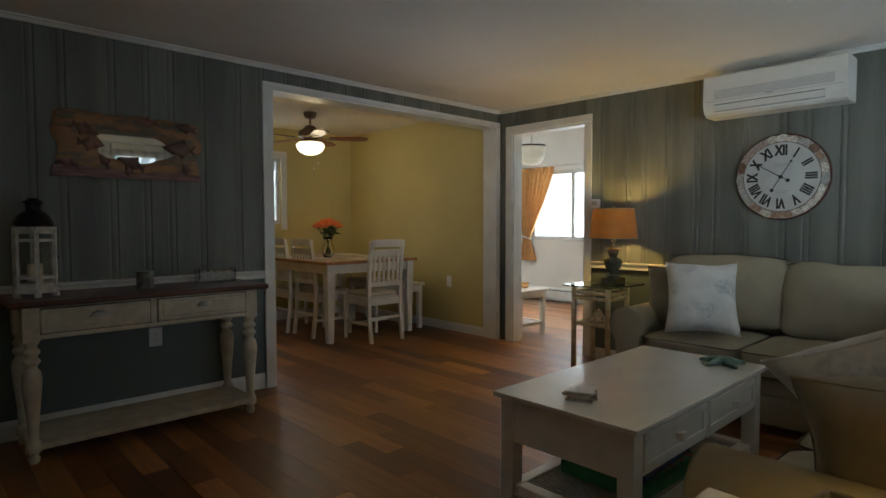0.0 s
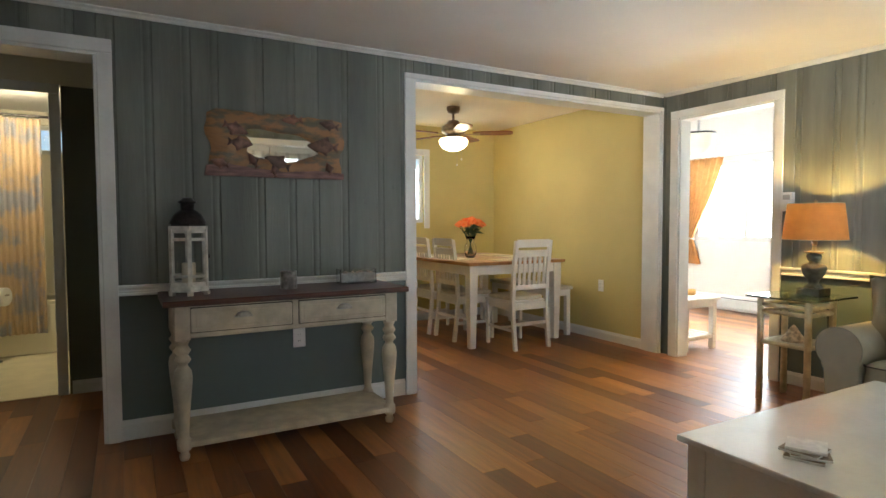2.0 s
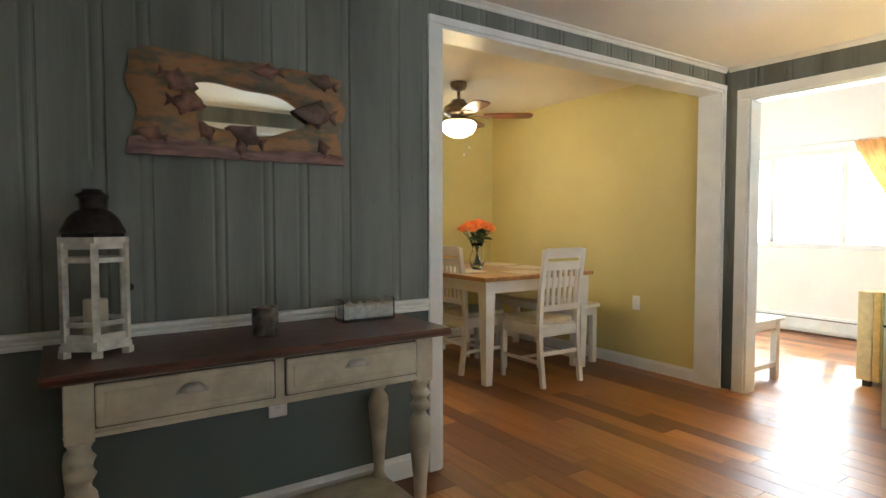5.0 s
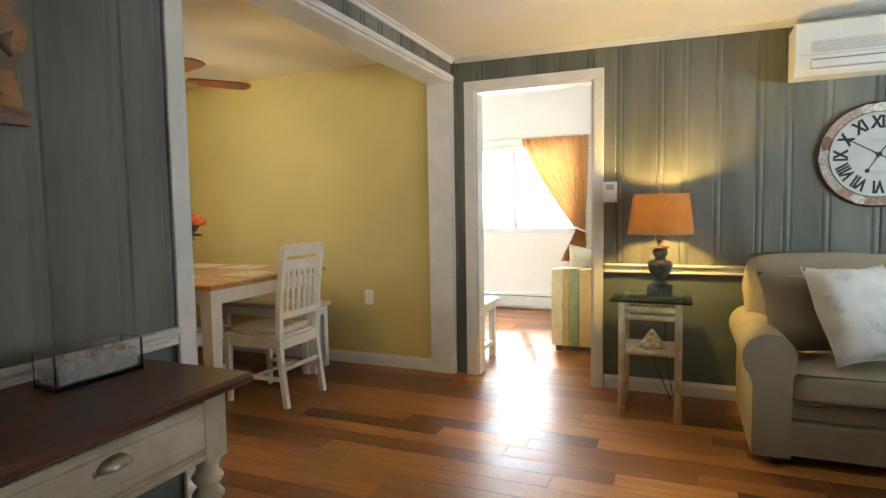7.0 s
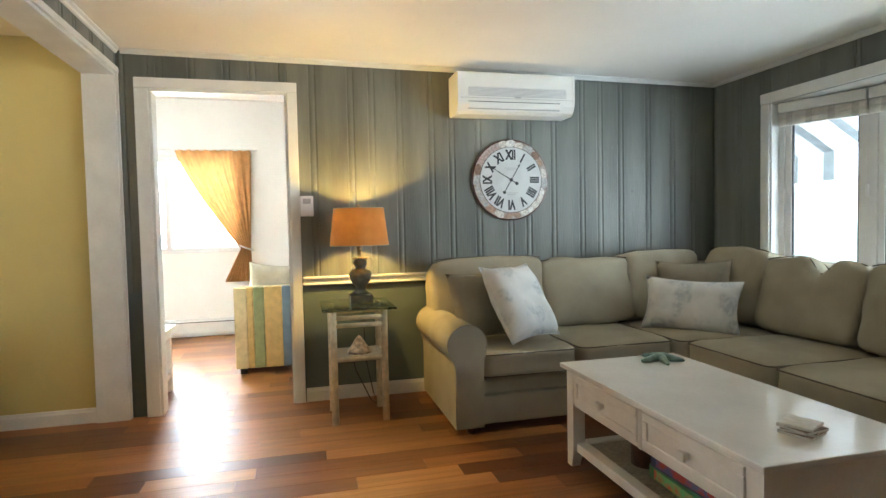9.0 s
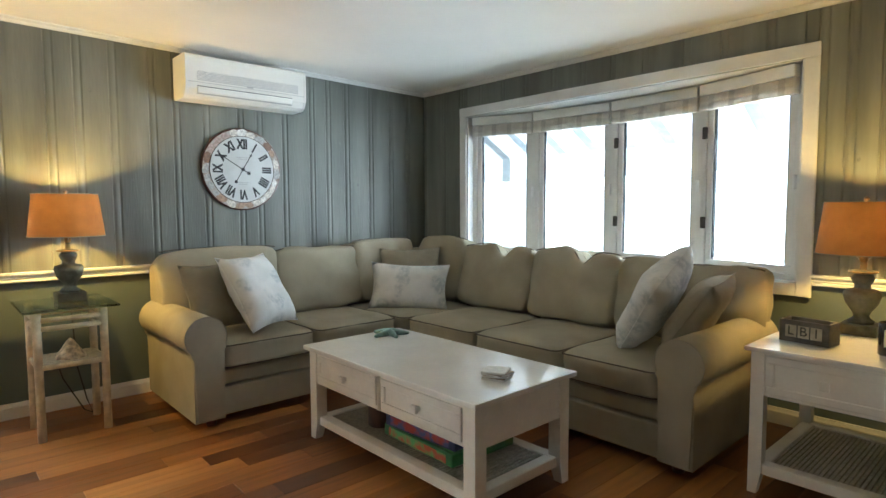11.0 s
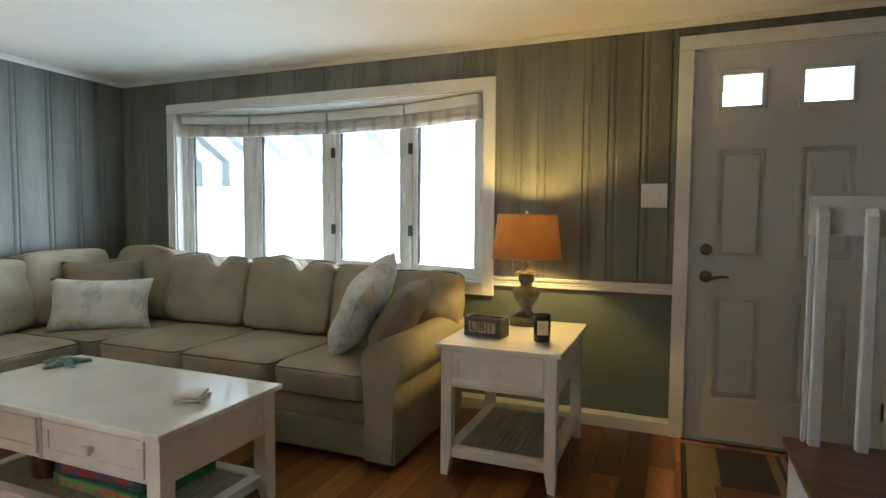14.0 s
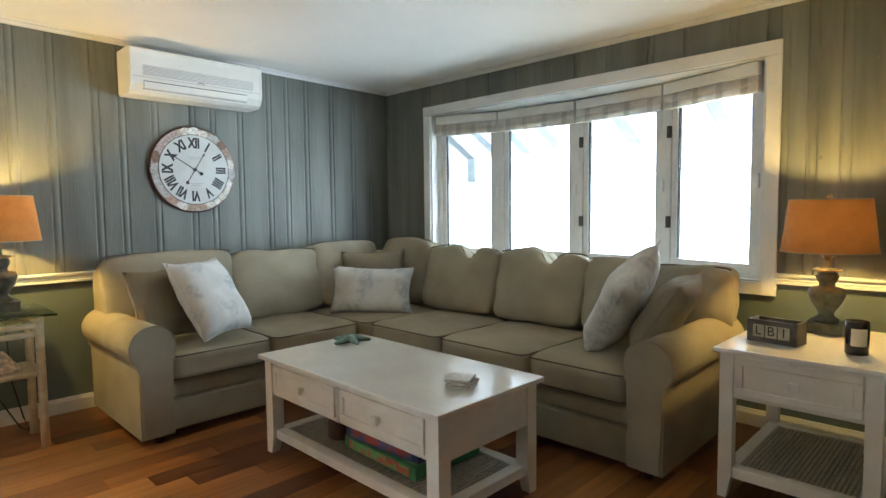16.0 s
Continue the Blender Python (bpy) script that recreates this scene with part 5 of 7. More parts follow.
# ---- the carved mirror ----
def carved_mirror():
    root = thing("carved_mirror", 1.47, YN, 1.66, "driftwood mirror frame carved with fish, wavy edged", "mirror")
    y = YN
    rng = random.Random(3)
    X0, X1, Z0, Z1 = 1.062, 1.868, 1.468, 1.842
    n = 64
    outer, inner = [], []
    cx, cz = (X0 + X1) / 2, (Z0 + Z1) / 2
    for k in range(n):
        a = 2 * math.pi * k / n
        c, s = math.cos(a), math.sin(a)
        q = max(abs(c) / ((X1 - X0) / 2), abs(s) / ((Z1 - Z0) / 2))
        w = 1 + 0.03 * math.sin(5 * a + 0.8) + 0.022 * math.sin(11 * a) + 0.018 * math.sin(17 * a + 1)
        if s < -0.3 and abs(c) < 0.95:
            w = 1.0
        outer.append((cx + c / q * w * 0.985, cz + s / q * w * 0.985))
        ri = 1 + 0.10 * math.sin(3 * a + 1.1) + 0.07 * math.sin(5 * a + 2.0)
        ex = (abs(c) ** 3 + abs(s) ** 3) ** (-1 / 3)
        inner.append((cx + 0.018 + 0.206 * c * ex * ri, cz - 0.004 + 0.086 * s * ex * ri - 0.014 * c))
    bm = bmesh.new()
    def ring(pts, d):
        return [bm.verts.new((px, y - d, pz)) for px, pz in pts]
    mid = [((o[0] + i[0]) / 2, (o[1] + i[1]) / 2) for o, i in zip(outer, inner)]
    ro0, ro1 = ring(outer, 0.0), ring(outer, 0.020)
    rm, ri1, ri0 = [bm.verts.new((px, y - 0.030 - 0.008 * noise.noise(Vector((px * 14, pz * 14, 0)))  , pz)) for px, pz in mid], ring(inner, 0.024), ring(inner, 0.006)
    for a, b in ((ro0, ro1), (ro1, rm), (rm, ri1), (ri1, ri0)):
        for k in range(n):
            bm.faces.new((a[k], a[(k + 1) % n], b[(k + 1) % n], b[k]))
    part("frame", bm, M_DRIFT, root, "orange brown carved driftwood frame", True)
    bm = bmesh.new()
    bm.faces.new([bm.verts.new((px + (px - cx) * 0.06, y - 0.010 - 0.03 * (pz - cz), pz + (pz - cz) * 0.06)) for px, pz in inner])
    part("mirror_glass", bm, M_MIRROR, root, "silvered mirror glass")

    def fish(fx, fz, size, deg, material, tall=0.55):
        """A carved fish: a fat body with tail and fins in relief."""
        out = bmesh.new()
        bmesh.ops.create_uvsphere(out, u_segments=18, v_segments=10, radius=1.0)
        for v in out.verts:
            v.co = Vector((v.co.x * size * (1.25 if v.co.x < 0 else 1.0), v.co.y * 0.018, v.co.z * size * tall * (1 - 0.62 * max(0, -v.co.x) ** 1.2 - 0.30 * max(0, v.co.x))))
        prism(out, [(size * 0.72, 0.0), (size * 1.35, size * 0.46), (size * 1.22, 0.0), (size * 1.35, -size * 0.44)], "y", -0.008, 0.006)
        prism(out, [(-size * 0.3, size * tall * 0.8), (size * 0.35, size * tall * 1.45), (size * 0.6, size * tall * 0.5)], "y", -0.006, 0.006)
        prism(out, [(-size * 0.1, -size * tall * 0.8), (size * 0.3, -size * tall * 1.35), (size * 0.5, -size * tall * 0.5)], "y", -0.006, 0.006)
        out.transform(Matrix.Translation((fx, y - 0.033, fz)) @ Matrix.Rotation(radians(deg), 4, "Y"))
        part("carved_fish", out, material, root, "", True)

    bm = prism(bmesh.new(), [(1.050, 1.462), (1.872, 1.462), (1.872, 1.500), (1.70, 1.510), (1.50, 1.496), (1.30, 1.515), (1.15, 1.535), (1.060, 1.520)], "y", y - 0.034, y - 0.004)
    part("bottom_board", bm, mat("rose_stained_wood", (0.19, 0.10, 0.085), 0.6, var=0.35, scale=9, bump=0.4, bscale=40, stretch=(1, 3, 5)), root, "rose stained bottom board")

    fish(1.74, 1.665, 0.072, 4, M_FISH, 0.62)
    fish(1.225, 1.735, 0.058, 200, M_FISHPINK, 0.55)
    fish(1.25, 1.655, 0.055, 185, M_FISHPINK, 0.6)
    fish(1.545, 1.812, 0.050, -6, M_FISHPINK, 0.5)
    fish(1.775, 1.800, 0.050, 10, M_FISH, 0.55)
    fish(1.46, 1.555, 0.060, 24, M_FISH, 0.6)
    fish(1.13, 1.535, 0.042, 15, M_FISHPINK, 0.6)
    fish(1.315, 1.560, 0.038, 60, M_FISHPINK, 0.6)
    fish(1.775, 1.530, 0.032, 70, M_FISHPINK, 0.7)
    fish(1.44, 1.505, 0.034, 80, M_FISHPINK, 0.6)


carved_mirror()


# ---- console table and what stands on it ----
def console_table():
    x0, x1, y0, y1, top = 0.795, 2.095, 5.925, 6.415, 0.812
    root = thing("console_table", 1.44, 6.17, 0, "aged cream console table with turned legs and dark top", "console table")
    bm = bmesh.new()
    prism(bm, [(y0 + 0.012, top - 0.030), (y0, top - 0.022), (y0, top - 0.010), (y0 + 0.008, top), (y1, top), (y1, top - 0.030)], "x", x0, x1)
    part("tabletop", bm, M_DARKTOP, root, "dark stained walnut top")
    a0, a1, b0, b1 = 0.845, 2.035, 5.965, 6.385
    zA = 0.625
    part("apron", B(a0 + 0.05, a1 - 0.05, b0 + 0.008, b1, zA, top - 0.031, bevel=0.003), M_AGED, root)
    part("apron_lip", B(a0 + 0.05, a1 - 0.05, b0 + 0.001, b0 + 0.02, zA - 0.006, zA + 0.010, bevel=0.003), M_AGED, root)
    mid = (a0 + a1) / 2
    for p, q in ((a0 + 0.075, mid - 0.020), (mid + 0.020, a1 - 0.075)):
        part("drawer_gap", B(p - 0.005, q + 0.005, b0 + 0.0065, b0 + 0.012, zA + 0.018, top - 0.040), M_GLAZE, root, "dark rubbed gap")
        bm = B(p, q, b0 - 0.004, b0 + 0.008, zA + 0.023, top - 0.046, bevel=0.009, segs=2)
        box(bm, p + 0.022, q - 0.022, b0 - 0.007, b0, zA + 0.045, top - 0.066, bevel=0.003)
        d = part("drawer", bm, M_AGED, root)
        hx, hz = (p + q) / 2, (zA + top) / 2 - 0.004
        cup = bmesh.new()
        bmesh.ops.create_uvsphere(cup, u_segments=18, v_segments=10, radius=1.0)
        bmesh.ops.bisect_plane(cup, geom=[*cup.verts, *cup.edges, *cup.faces], plane_co=(0, 0, -0.05), plane_no=(0, 0, -1), clear_outer=True)
        for v in cup.verts:
            v.co = Vector((hx + v.co.x * 0.040, b0 - 0.007 - max(0, -v.co.y) * 0.026, hz + v.co.z * 0.026))
        box(cup, hx - 0.046, hx + 0.046, b0 - 0.010, b0 - 0.006, hz - 0.008, hz + 0.006, bevel=0.002)
        part("cup_pull", cup, M_NICKEL, d, "brushed nickel cup pull", True)
    prof = [(0.0, 0), (0.018, 0.001), (0.024, 0.012), (0.026, 0.026), (0.018, 0.040), (0.020, 0.048), (0.033, 0.058), (0.035, 0.068), (0.035, 0.104), (0.026, 0.112), (0.023, 0.13), (0.026, 0.20), (0.034, 0.29), (0.042, 0.37), (0.045, 0.42), (0.040, 0.455), (0.028, 0.472), (0.022, 0.484), (0.032, 0.496), (0.041, 0.510), (0.032, 0.524), (0.024, 0.534), (0.034, 0.546), (0.040, 0.558), (0.030, 0.572), (0.026, 0.585), (0.033, 0.598), (0.034, 0.61)]
    for x in (a0 + 0.036, a1 - 0.036):
        for y in (b0 + 0.036, b1 - 0.036):
            leg = part("leg", lathe(prof, (x, y, 0), 24), M_AGED, root, "", True)
            part("leg_block", B(x - 0.037, x + 0.037, y - 0.037, y + 0.037, 0.608, top - 0.031, bevel=0.004), M_AGED, leg)
    part("lower_shelf", B(a0 + 0.012, a1 - 0.012, b0 + 0.006, b1 - 0.006, 0.068, 0.098, bevel=0.006, segs=2), M_AGED, root)


console_table()


def candle_lantern():
    cx, cy, z = 0.938, 6.21, 0.812
    root = thing("candle_lantern", cx, cy, z, "whitewashed wooden candle lantern with a dark tin dome", "lantern")
    R = Matrix.Translation((cx, cy, z)) @ Matrix.Rotation(radians(28), 4, "Z")
    N6, r = 6, 0.098
    def hexa(rad, z0, z1):
        bm = prism(bmesh.new(), [(rad * math.cos(2 * math.pi * k / N6), rad * math.sin(2 * math.pi * k / N6)) for k in range(N6)], "z", z0, z1)
        bm.transform(R)
        return bm
    part("plinth", hexa(r + 0.008, 0.020, 0.048), M_WHITEWASH, root)
    part("cornice", hexa(r + 0.010, 0.345, 0.362), M_WHITEWASH, root)
    part("roof_plate", hexa(r - 0.004, 0.362, 0.372), M_TIN, root)
    for k in range(N6):
        a, b = 2 * math.pi * k / N6, 2 * math.pi * (k + 1) / N6
        p, q = Vector((r * math.cos(a), r * math.sin(a), 0)), Vector((r * math.cos(b), r * math.sin(b), 0))
        bm = bmesh.new()
        bmesh.ops.create_cube(bm, size=1, matrix=Matrix.LocRotScale((p.x * 0.96, p.y * 0.96, 0.196), Euler((0, 0, a)), (0.016, 0.020, 0.298)))
        bm.transform(R)
        part("post", bm, M_WHITEWASH, root)
        c, yaw = (p + q) / 2 * 0.965, math.atan2((q - p).y, (q - p).x)
        for zz, hh in ((0.058, 0.022), (0.100, 0.014), (0.292, 0.014), (0.336, 0.020)):
            bm = bmesh.new()
            bmesh.ops.create_cube(bm, size=1, matrix=Matrix.LocRotScale((c.x, c.y, zz), Euler((0, 0, yaw)), (0.082, 0.011, hh)))
            bm.transform(R)
            part("crossbar", bm, M_WHITEWASH, root)
        bm = bmesh.new()
        bmesh.ops.create_cube(bm, size=1, matrix=Matrix.LocRotScale((c.x * 0.97, c.y * 0.97, 0.196), Euler((0, 0, yaw)), (0.084, 0.002, 0.27)))
        bm.transform(R)
        part("pane", bm, M_CLEAR, root, "clear lantern glass").visible_shadow = False
        bm = bmesh.new()
        bmesh.ops.create_cube(bm, size=1, matrix=Matrix.LocRotScale((p.x * 0.98, p.y * 0.98, 0.010), Euler((0, 0, a)), (0.022, 0.030, 0.020)))
        bm.transform(R)
        part("foot", bm, M_WHITEWASH, root)
    part("dome", lathe([(0.090, 0.372), (0.090, 0.380), (0.082, 0.395), (0.070, 0.420), (0.050, 0.440), (0.036, 0.446), (0.034, 0.452), (0.036, 0.480), (0.046, 0.486), (0.046, 0.492), (0.030, 0.500), (0.028, 0.508), (0.0, 0.512)], (cx, cy, z), 24), M_TIN, root, "dark tin dome", True)
    part("candle", lathe([(0.034, 0.0485), (0.034, 0.165), (0.030, 0.168), (0.0, 0.166)], (cx, cy, z), 20), M_WAX, root, "ivory pillar candle", True)
    part("latch", lathe([(0.012, 0), (0.012, 0.006), (0.006, 0.012)], (0, 0, 0), 10, R @ Matrix.Translation((0.080, -0.052, 0.20)) @ Matrix.Rotation(radians(90), 4, "Y")), M_TIN, root)


candle_lantern()
root = thing("metal_candle_cup", 1.462, 6.20, 0.812, "hammered dark metal candle cup on the console table", "candle holder")
part("cup", lathe([(0.046, 0.0), (0.047, 0.004), (0.046, 0.098), (0.047, 0.101), (0.044, 0.101), (0.043, 0.012), (0.0005, 0.012)], (1.462, 6.20, 0.812), 32), mat("hammered_pewter", (0.34, 0.32, 0.29), 0.3, 1.0, var=0.35, scale=30, bump=0.6, bscale=90), root, "", True)
part("candle", lathe([(0.042, 0.013), (0.042, 0.05), (0.0, 0.05)], (1.462, 6.20, 0.812), 24), M_WAX, root, "ivory wax", True)

root = thing("glass_sand_tray", 1.905, 6.285, 0.812, "clear glass tray of pale sand and small seashells", "tray")
T = Matrix.Translation((1.905, 6.285, 0.812)) @ Matrix.Rotation(radians(-3), 4, "Z")
bm = bmesh.new()
for b in ((-0.115, 0.115, -0.045, 0.045, 0.0, 0.010), (-0.115, 0.115, -0.045, -0.040, 0.0105, 0.090), (-0.115, 0.115, 0.040, 0.045, 0.0105, 0.090), (-0.115, -0.110, -0.0395, 0.0395, 0.0105, 0.090), (0.110, 0.115, -0.0395, 0.0395, 0.0105, 0.090)):
    box(bm, *b)
bm.transform(T)
part("glass_box", bm, M_CLEAR, root, "clear glass box")
bm = soft_block(0.218, 0.077, 0.054, T @ Matrix.Translation((0, 0, 0.038)), p=12, n=6, lump=0.003)
part("sand", bm, M_SAND, root, "pale grey sand")
rng = random.Random(8)
for k in range(11):
    s = rng.uniform(0.007, 0.014)
    bm = lathe([(s, 0), (s * 0.9, s * 0.5), (s * 0.4, s * 1.1), (0.0, s * 1.3)], (0, 0, 0), 10, T @ pose(rng.uniform(-0.09, 0.09), rng.uniform(-0.026, 0.026), 0.064, rng.uniform(-30, 30), rng.uniform(-30, 30), 0))
    part("seashell", bm, M_SHELL, root, "", True)


# ---- on the coffee table ----
root = thing("starfish_ornament", 3.345, 3.665, 0.497, "sea green resin starfish ornament on the coffee table", "ornament")
for k in range(5):
    a = radians(72 * k + 20)
    u, v = math.cos(a), math.sin(a)
    L = 0.110
    bm = tube(bmesh.new(), [(3.345 + u * L * s, 3.665 + v * L * s, 0.497 + 0.021 - 0.012 * s) for s in (0.0, 0.25, 0.5, 0.75, 0.95, 1.0)], [0.021, 0.020, 0.016, 0.012, 0.008, 0.003], 10)
    part("star_arm", bm, M_STAR, root, "", True)
root = thing("coaster_stack", 2.375, 3.83, 0.497, "small stack of whitewashed square coasters on coffee table", "coasters")
for k, (dx, dy, yaw) in enumerate(((0, 0, 20), (0.006, -0.005, 34), (-0.005, 0.004, 8), (0.004, 0.003, 26))):
    bm = B(-0.052, 0.052, -0.052, 0.052, 0, 0.0075, bevel=0.002)
    bm.transform(pose(2.375 + dx, 3.83 + dy, 0.4975 + 0.009 * k, 0, 0, yaw))
    c = part("coaster", bm, M_COASTER, root)
    bm = B(-0.051, 0.051, -0.051, 0.051, 0.0075, 0.009)
    bm.transform(pose(2.375 + dx, 3.83 + dy, 0.4975 + 0.009 * k, 0, 0, yaw))
    part("cork", bm, M_COASTEREDGE if k < 3 else M_COASTER, c)

GAME = [("board_game_box", 2.72, 3.80, 0.118, 0.50, 0.38, 0.055, -2, (0.05, 0.22, 0.08), (0.55, 0.12, 0.06), "green board game box on the coffee table shelf"),
        ("board_game_box", 2.73, 3.81, 0.174, 0.46, 0.34, 0.060, 3, (0.035, 0.05, 0.14), (0.42, 0.06, 0.05), "dark blue and red board game box on the stack")]
for nm, gx, gy, gz, sx, sy, sz, yaw, c1, c2, lab in GAME:
    root = thing(nm, gx, gy, gz, lab, "board game", "board games")
    P = pose(gx, gy, gz, 0, 0, yaw)
    bm = B(-sx / 2, sx / 2, -sy / 2, sy / 2, 0.0, sz, bevel=0.003)
    bm.transform(P)
    part("box", bm, mat("game_card", c1, 0.4, var=0.25, scale=14), root)
    pm = mat("game_print", c2, 0.4, var=0.5, scale=16, col2=(c1[0] * 3, c1[1] * 2.2, c1[2] * 2), lo=0.45, hi=0.56)
    bm = B(-sx * 0.42, sx * 0.42, sy / 2 + 0.0002, sy / 2 + 0.0012, sz * 0.15, sz * 0.85)
    bm.transform(P)
    part("printed_side", bm, pm, root, "colourful printed side")
    bm = B(-sx * 0.45, sx * 0.45, -sy * 0.44, sy * 0.44, sz + 0.0002, sz + 0.001)
    bm.transform(P)
    part("printed_lid", bm, pm, root, "colourful printed lid")
root = thing("round_leather_box", 3.09, 3.92, 0.118, "round dark brown leather box on the table shelf", "box")
part("drum", lathe([(0.060, 0), (0.064, 0.004), (0.064, 0.126), (0.060, 0.130), (0.0, 0.130)], (3.09, 3.92, 0.1185), 28), mat("brown_leather", (0.085, 0.035, 0.018), 0.5, var=0.25, scale=30, bump=0.3, bscale=200), root, "", True)

# ---- on the end table ----
# tile colour darkened for the shade on the front, as the lamp stands behind
M_TILE = mat("shaded_letter_tile", (0.36, 0.33, 0.26), 0.6, var=0.15, scale=30)
root = thing("letter_box_planter", 1.505, 2.80, 0.632, "small dark wooden box lettered L B I", "box")
P = pose(1.505, 2.80, 0.632, 0, 0, -8)
bm = bmesh.new()
for b in ((-0.098, 0.098, 0.042, 0.052, 0, 0.095), (-0.098, 0.098, -0.052, -0.042, 0, 0.095), (-0.098, -0.088, -0.042, 0.042, 0, 0.095), (0.088, 0.098, -0.042, 0.042, 0, 0.095), (-0.088, 0.088, -0.042, 0.042, 0, 0.06)):
    box(bm, *b, bevel=0.0015)
bm.transform(P)
part("box", bm, mat("charcoal_stained_wood", (0.07, 0.065, 0.06), 0.6, var=0.35, scale=20, bump=0.2, bscale=60), root)
for k, ch in enumerate("LBI"):
    u = 0.050 - 0.050 * k
    bm = B(u - 0.022, u + 0.022, 0.0522, 0.0545, 0.022, 0.074, bevel=0.001)
    bm.transform(P)
    tile = part("letter_tile", bm, M_TILE, root, "pale lettered tile")
    lettering(ch, 0.056, P @ Matrix.Translation((u, 0.0549, 0.049)) @ Euler((radians(90), 0, radians(180))).to_matrix().to_4x4(), tile, "lettering", M_BLACK, 0.0003)
root = thing("jar_candle", 1.222, 2.82, 0.632, "black glass jar candle with a cream label", "candle")
part("jar", lathe([(0.038, 0), (0.040, 0.003), (0.040, 0.128), (0.036, 0.130), (0.036, 0.115), (0.0, 0.115)], (1.222, 2.82, 0.632), 28), mat("black_glass", (0.012, 0.011, 0.011), 0.12, var=0.2), root, "", True)
bm = bmesh.new()
ring = [(1.222 + 0.0405 * math.cos(radians(a)), 2.82 + 0.0405 * math.sin(radians(a))) for a in range(70, 151, 8)]
for (ax, ay), (bx, by) in zip(ring, ring[1:]):
    bm.faces.new([bm.verts.new(p) for p in ((ax, ay, 0.668), (bx, by, 0.668), (bx, by, 0.735), (ax, ay, 0.735))])
part("paper_label", bm, M_WAX, root, "cream paper label")


# ---- door mat and stairs ----
root = thing("door_mat", 0.12, 2.58, 0, "brown door mat with broad tan stripes before the door", "mat")
part("woven_field", B(-0.40, 0.590, 2.20, 2.93, 0.0, 0.010, bevel=0.003), M_MAT_DARK, root)
for a, b in ((0.42, 0.565), (0.145, 0.185), (0.10, 0.125), (0.045, 0.085), (-0.19, -0.05)):
    part("stripe", B(a, b, 2.215, 2.915, 0.0095, 0.0115), M_MAT_TAN, root, "tan woven stripe")


def staircase():
    root = structure(new("staircase"), "white staircase with red oak treads and square balusters")
    X1, W = 0.195, XW
    rise, run = 0.218, 0.274
    # first step and the landing
    part("riser", B(0.25, 0.46, 3.14, 3.68, 0.0, 0.172), M_STAIRWHITE, root)
    part("tread", B(0.245, 0.485, 3.11, 3.70, 0.172, 0.200, bevel=0.010, segs=3), M_TREAD, root)
    part("riser", B(W, 0.230, 3.06, 3.70, 0.0, 0.372), M_STAIRWHITE, root)
    part("tread", B(W, 0.250, 3.03, 3.72, 0.372, 0.400, bevel=0.010, segs=3), M_TREAD, root)
    y0 = 3.72
    side = [(y0 + 2 * run, 0.0)]
    n = 9
    for k in range(n):
        z = 0.40 + rise * (k + 1)
        y = y0 + run * k
        if z > 2.20:
            break
        end = X1 + 0.030 if k > 1 else 0.06
        part("tread", B(W, end, y - 0.028, y + run + 0.004, z - 0.028, z, bevel=0.011, segs=3), M_TREAD, root)
        part("riser", B(W, min(end, X1) - 0.02, y, y + 0.02, z - rise, z - 0.029), M_STAIRWHITE, root)
        if k > 1:
            side += [(y, z - 0.030), (y + run, z - 0.030)]
        for u in (0.05, 0.17):
            top = min(CEIL, z + 0.86 + rise * u / run)
            if 3 <= k < 7:
                part("baluster", B(X1 - 0.045, X1 - 0.012, y + u - 0.016, y + u + 0.016, z, top, bevel=0.003), M_STAIRWHITE, root)
    # the closed side: stepped above, cut off under the upper flight
    yl, zl = side[-1]
    side += [(yl, CEIL), (6.17, CEIL), (5.01, 1.34), (4.99, 1.31), (4.99, 0.0)]
    part("closet_side", B(0.02, 0.04, y0, y0 + 2 * run, 0, 0.80), M_STAIRWHITE, root)
    part("closet_front", B(0.04, X1 - 0.023, y0 + 2 * run, y0 + 2 * run + 0.02, 0, 1.0), M_STAIRWHITE, root)
    part("stringer", prism(bmesh.new(), side, "x", X1 - 0.022, X1), M_STAIRWHITE, root)
    part("soffit", prism(bmesh.new(), [(4.99, 1.312), (5.01, 1.312), (6.17, CEIL), (6.14, CEIL)], "x", W, X1 - 0.023), M_STAIRWHITE, root)
    part("closet_wall", B(W, X1 - 0.023, 4.95, 4.99, 0, 1.308), M_STAIRWHITE, root)
    # guard at the head of the landing
    for x in (0.160, 0.015, -0.13, -0.275, -0.42, -0.565):
        bm = B(x - 0.019, x + 0.019, 3.075, 3.108, 0.400, 1.262, bevel=0.003)
        for v in bm.verts:
            if v.co.z > 1.2 and v.co.y > 3.09:
                v.co.z -= 0.025
        part("baluster", bm, M_STAIRWHITE, root)
    part("guard_rail", B(W, 0.198, 3.045, 3.074, 1.165, 1.305, bevel=0.004), M_STAIRWHITE, root)
    part("newel_trim", B(0.182, 0.196, 3.050, 3.074, 0.400, 1.165, bevel=0.002), M_STAIRWHITE, root)


staircase()


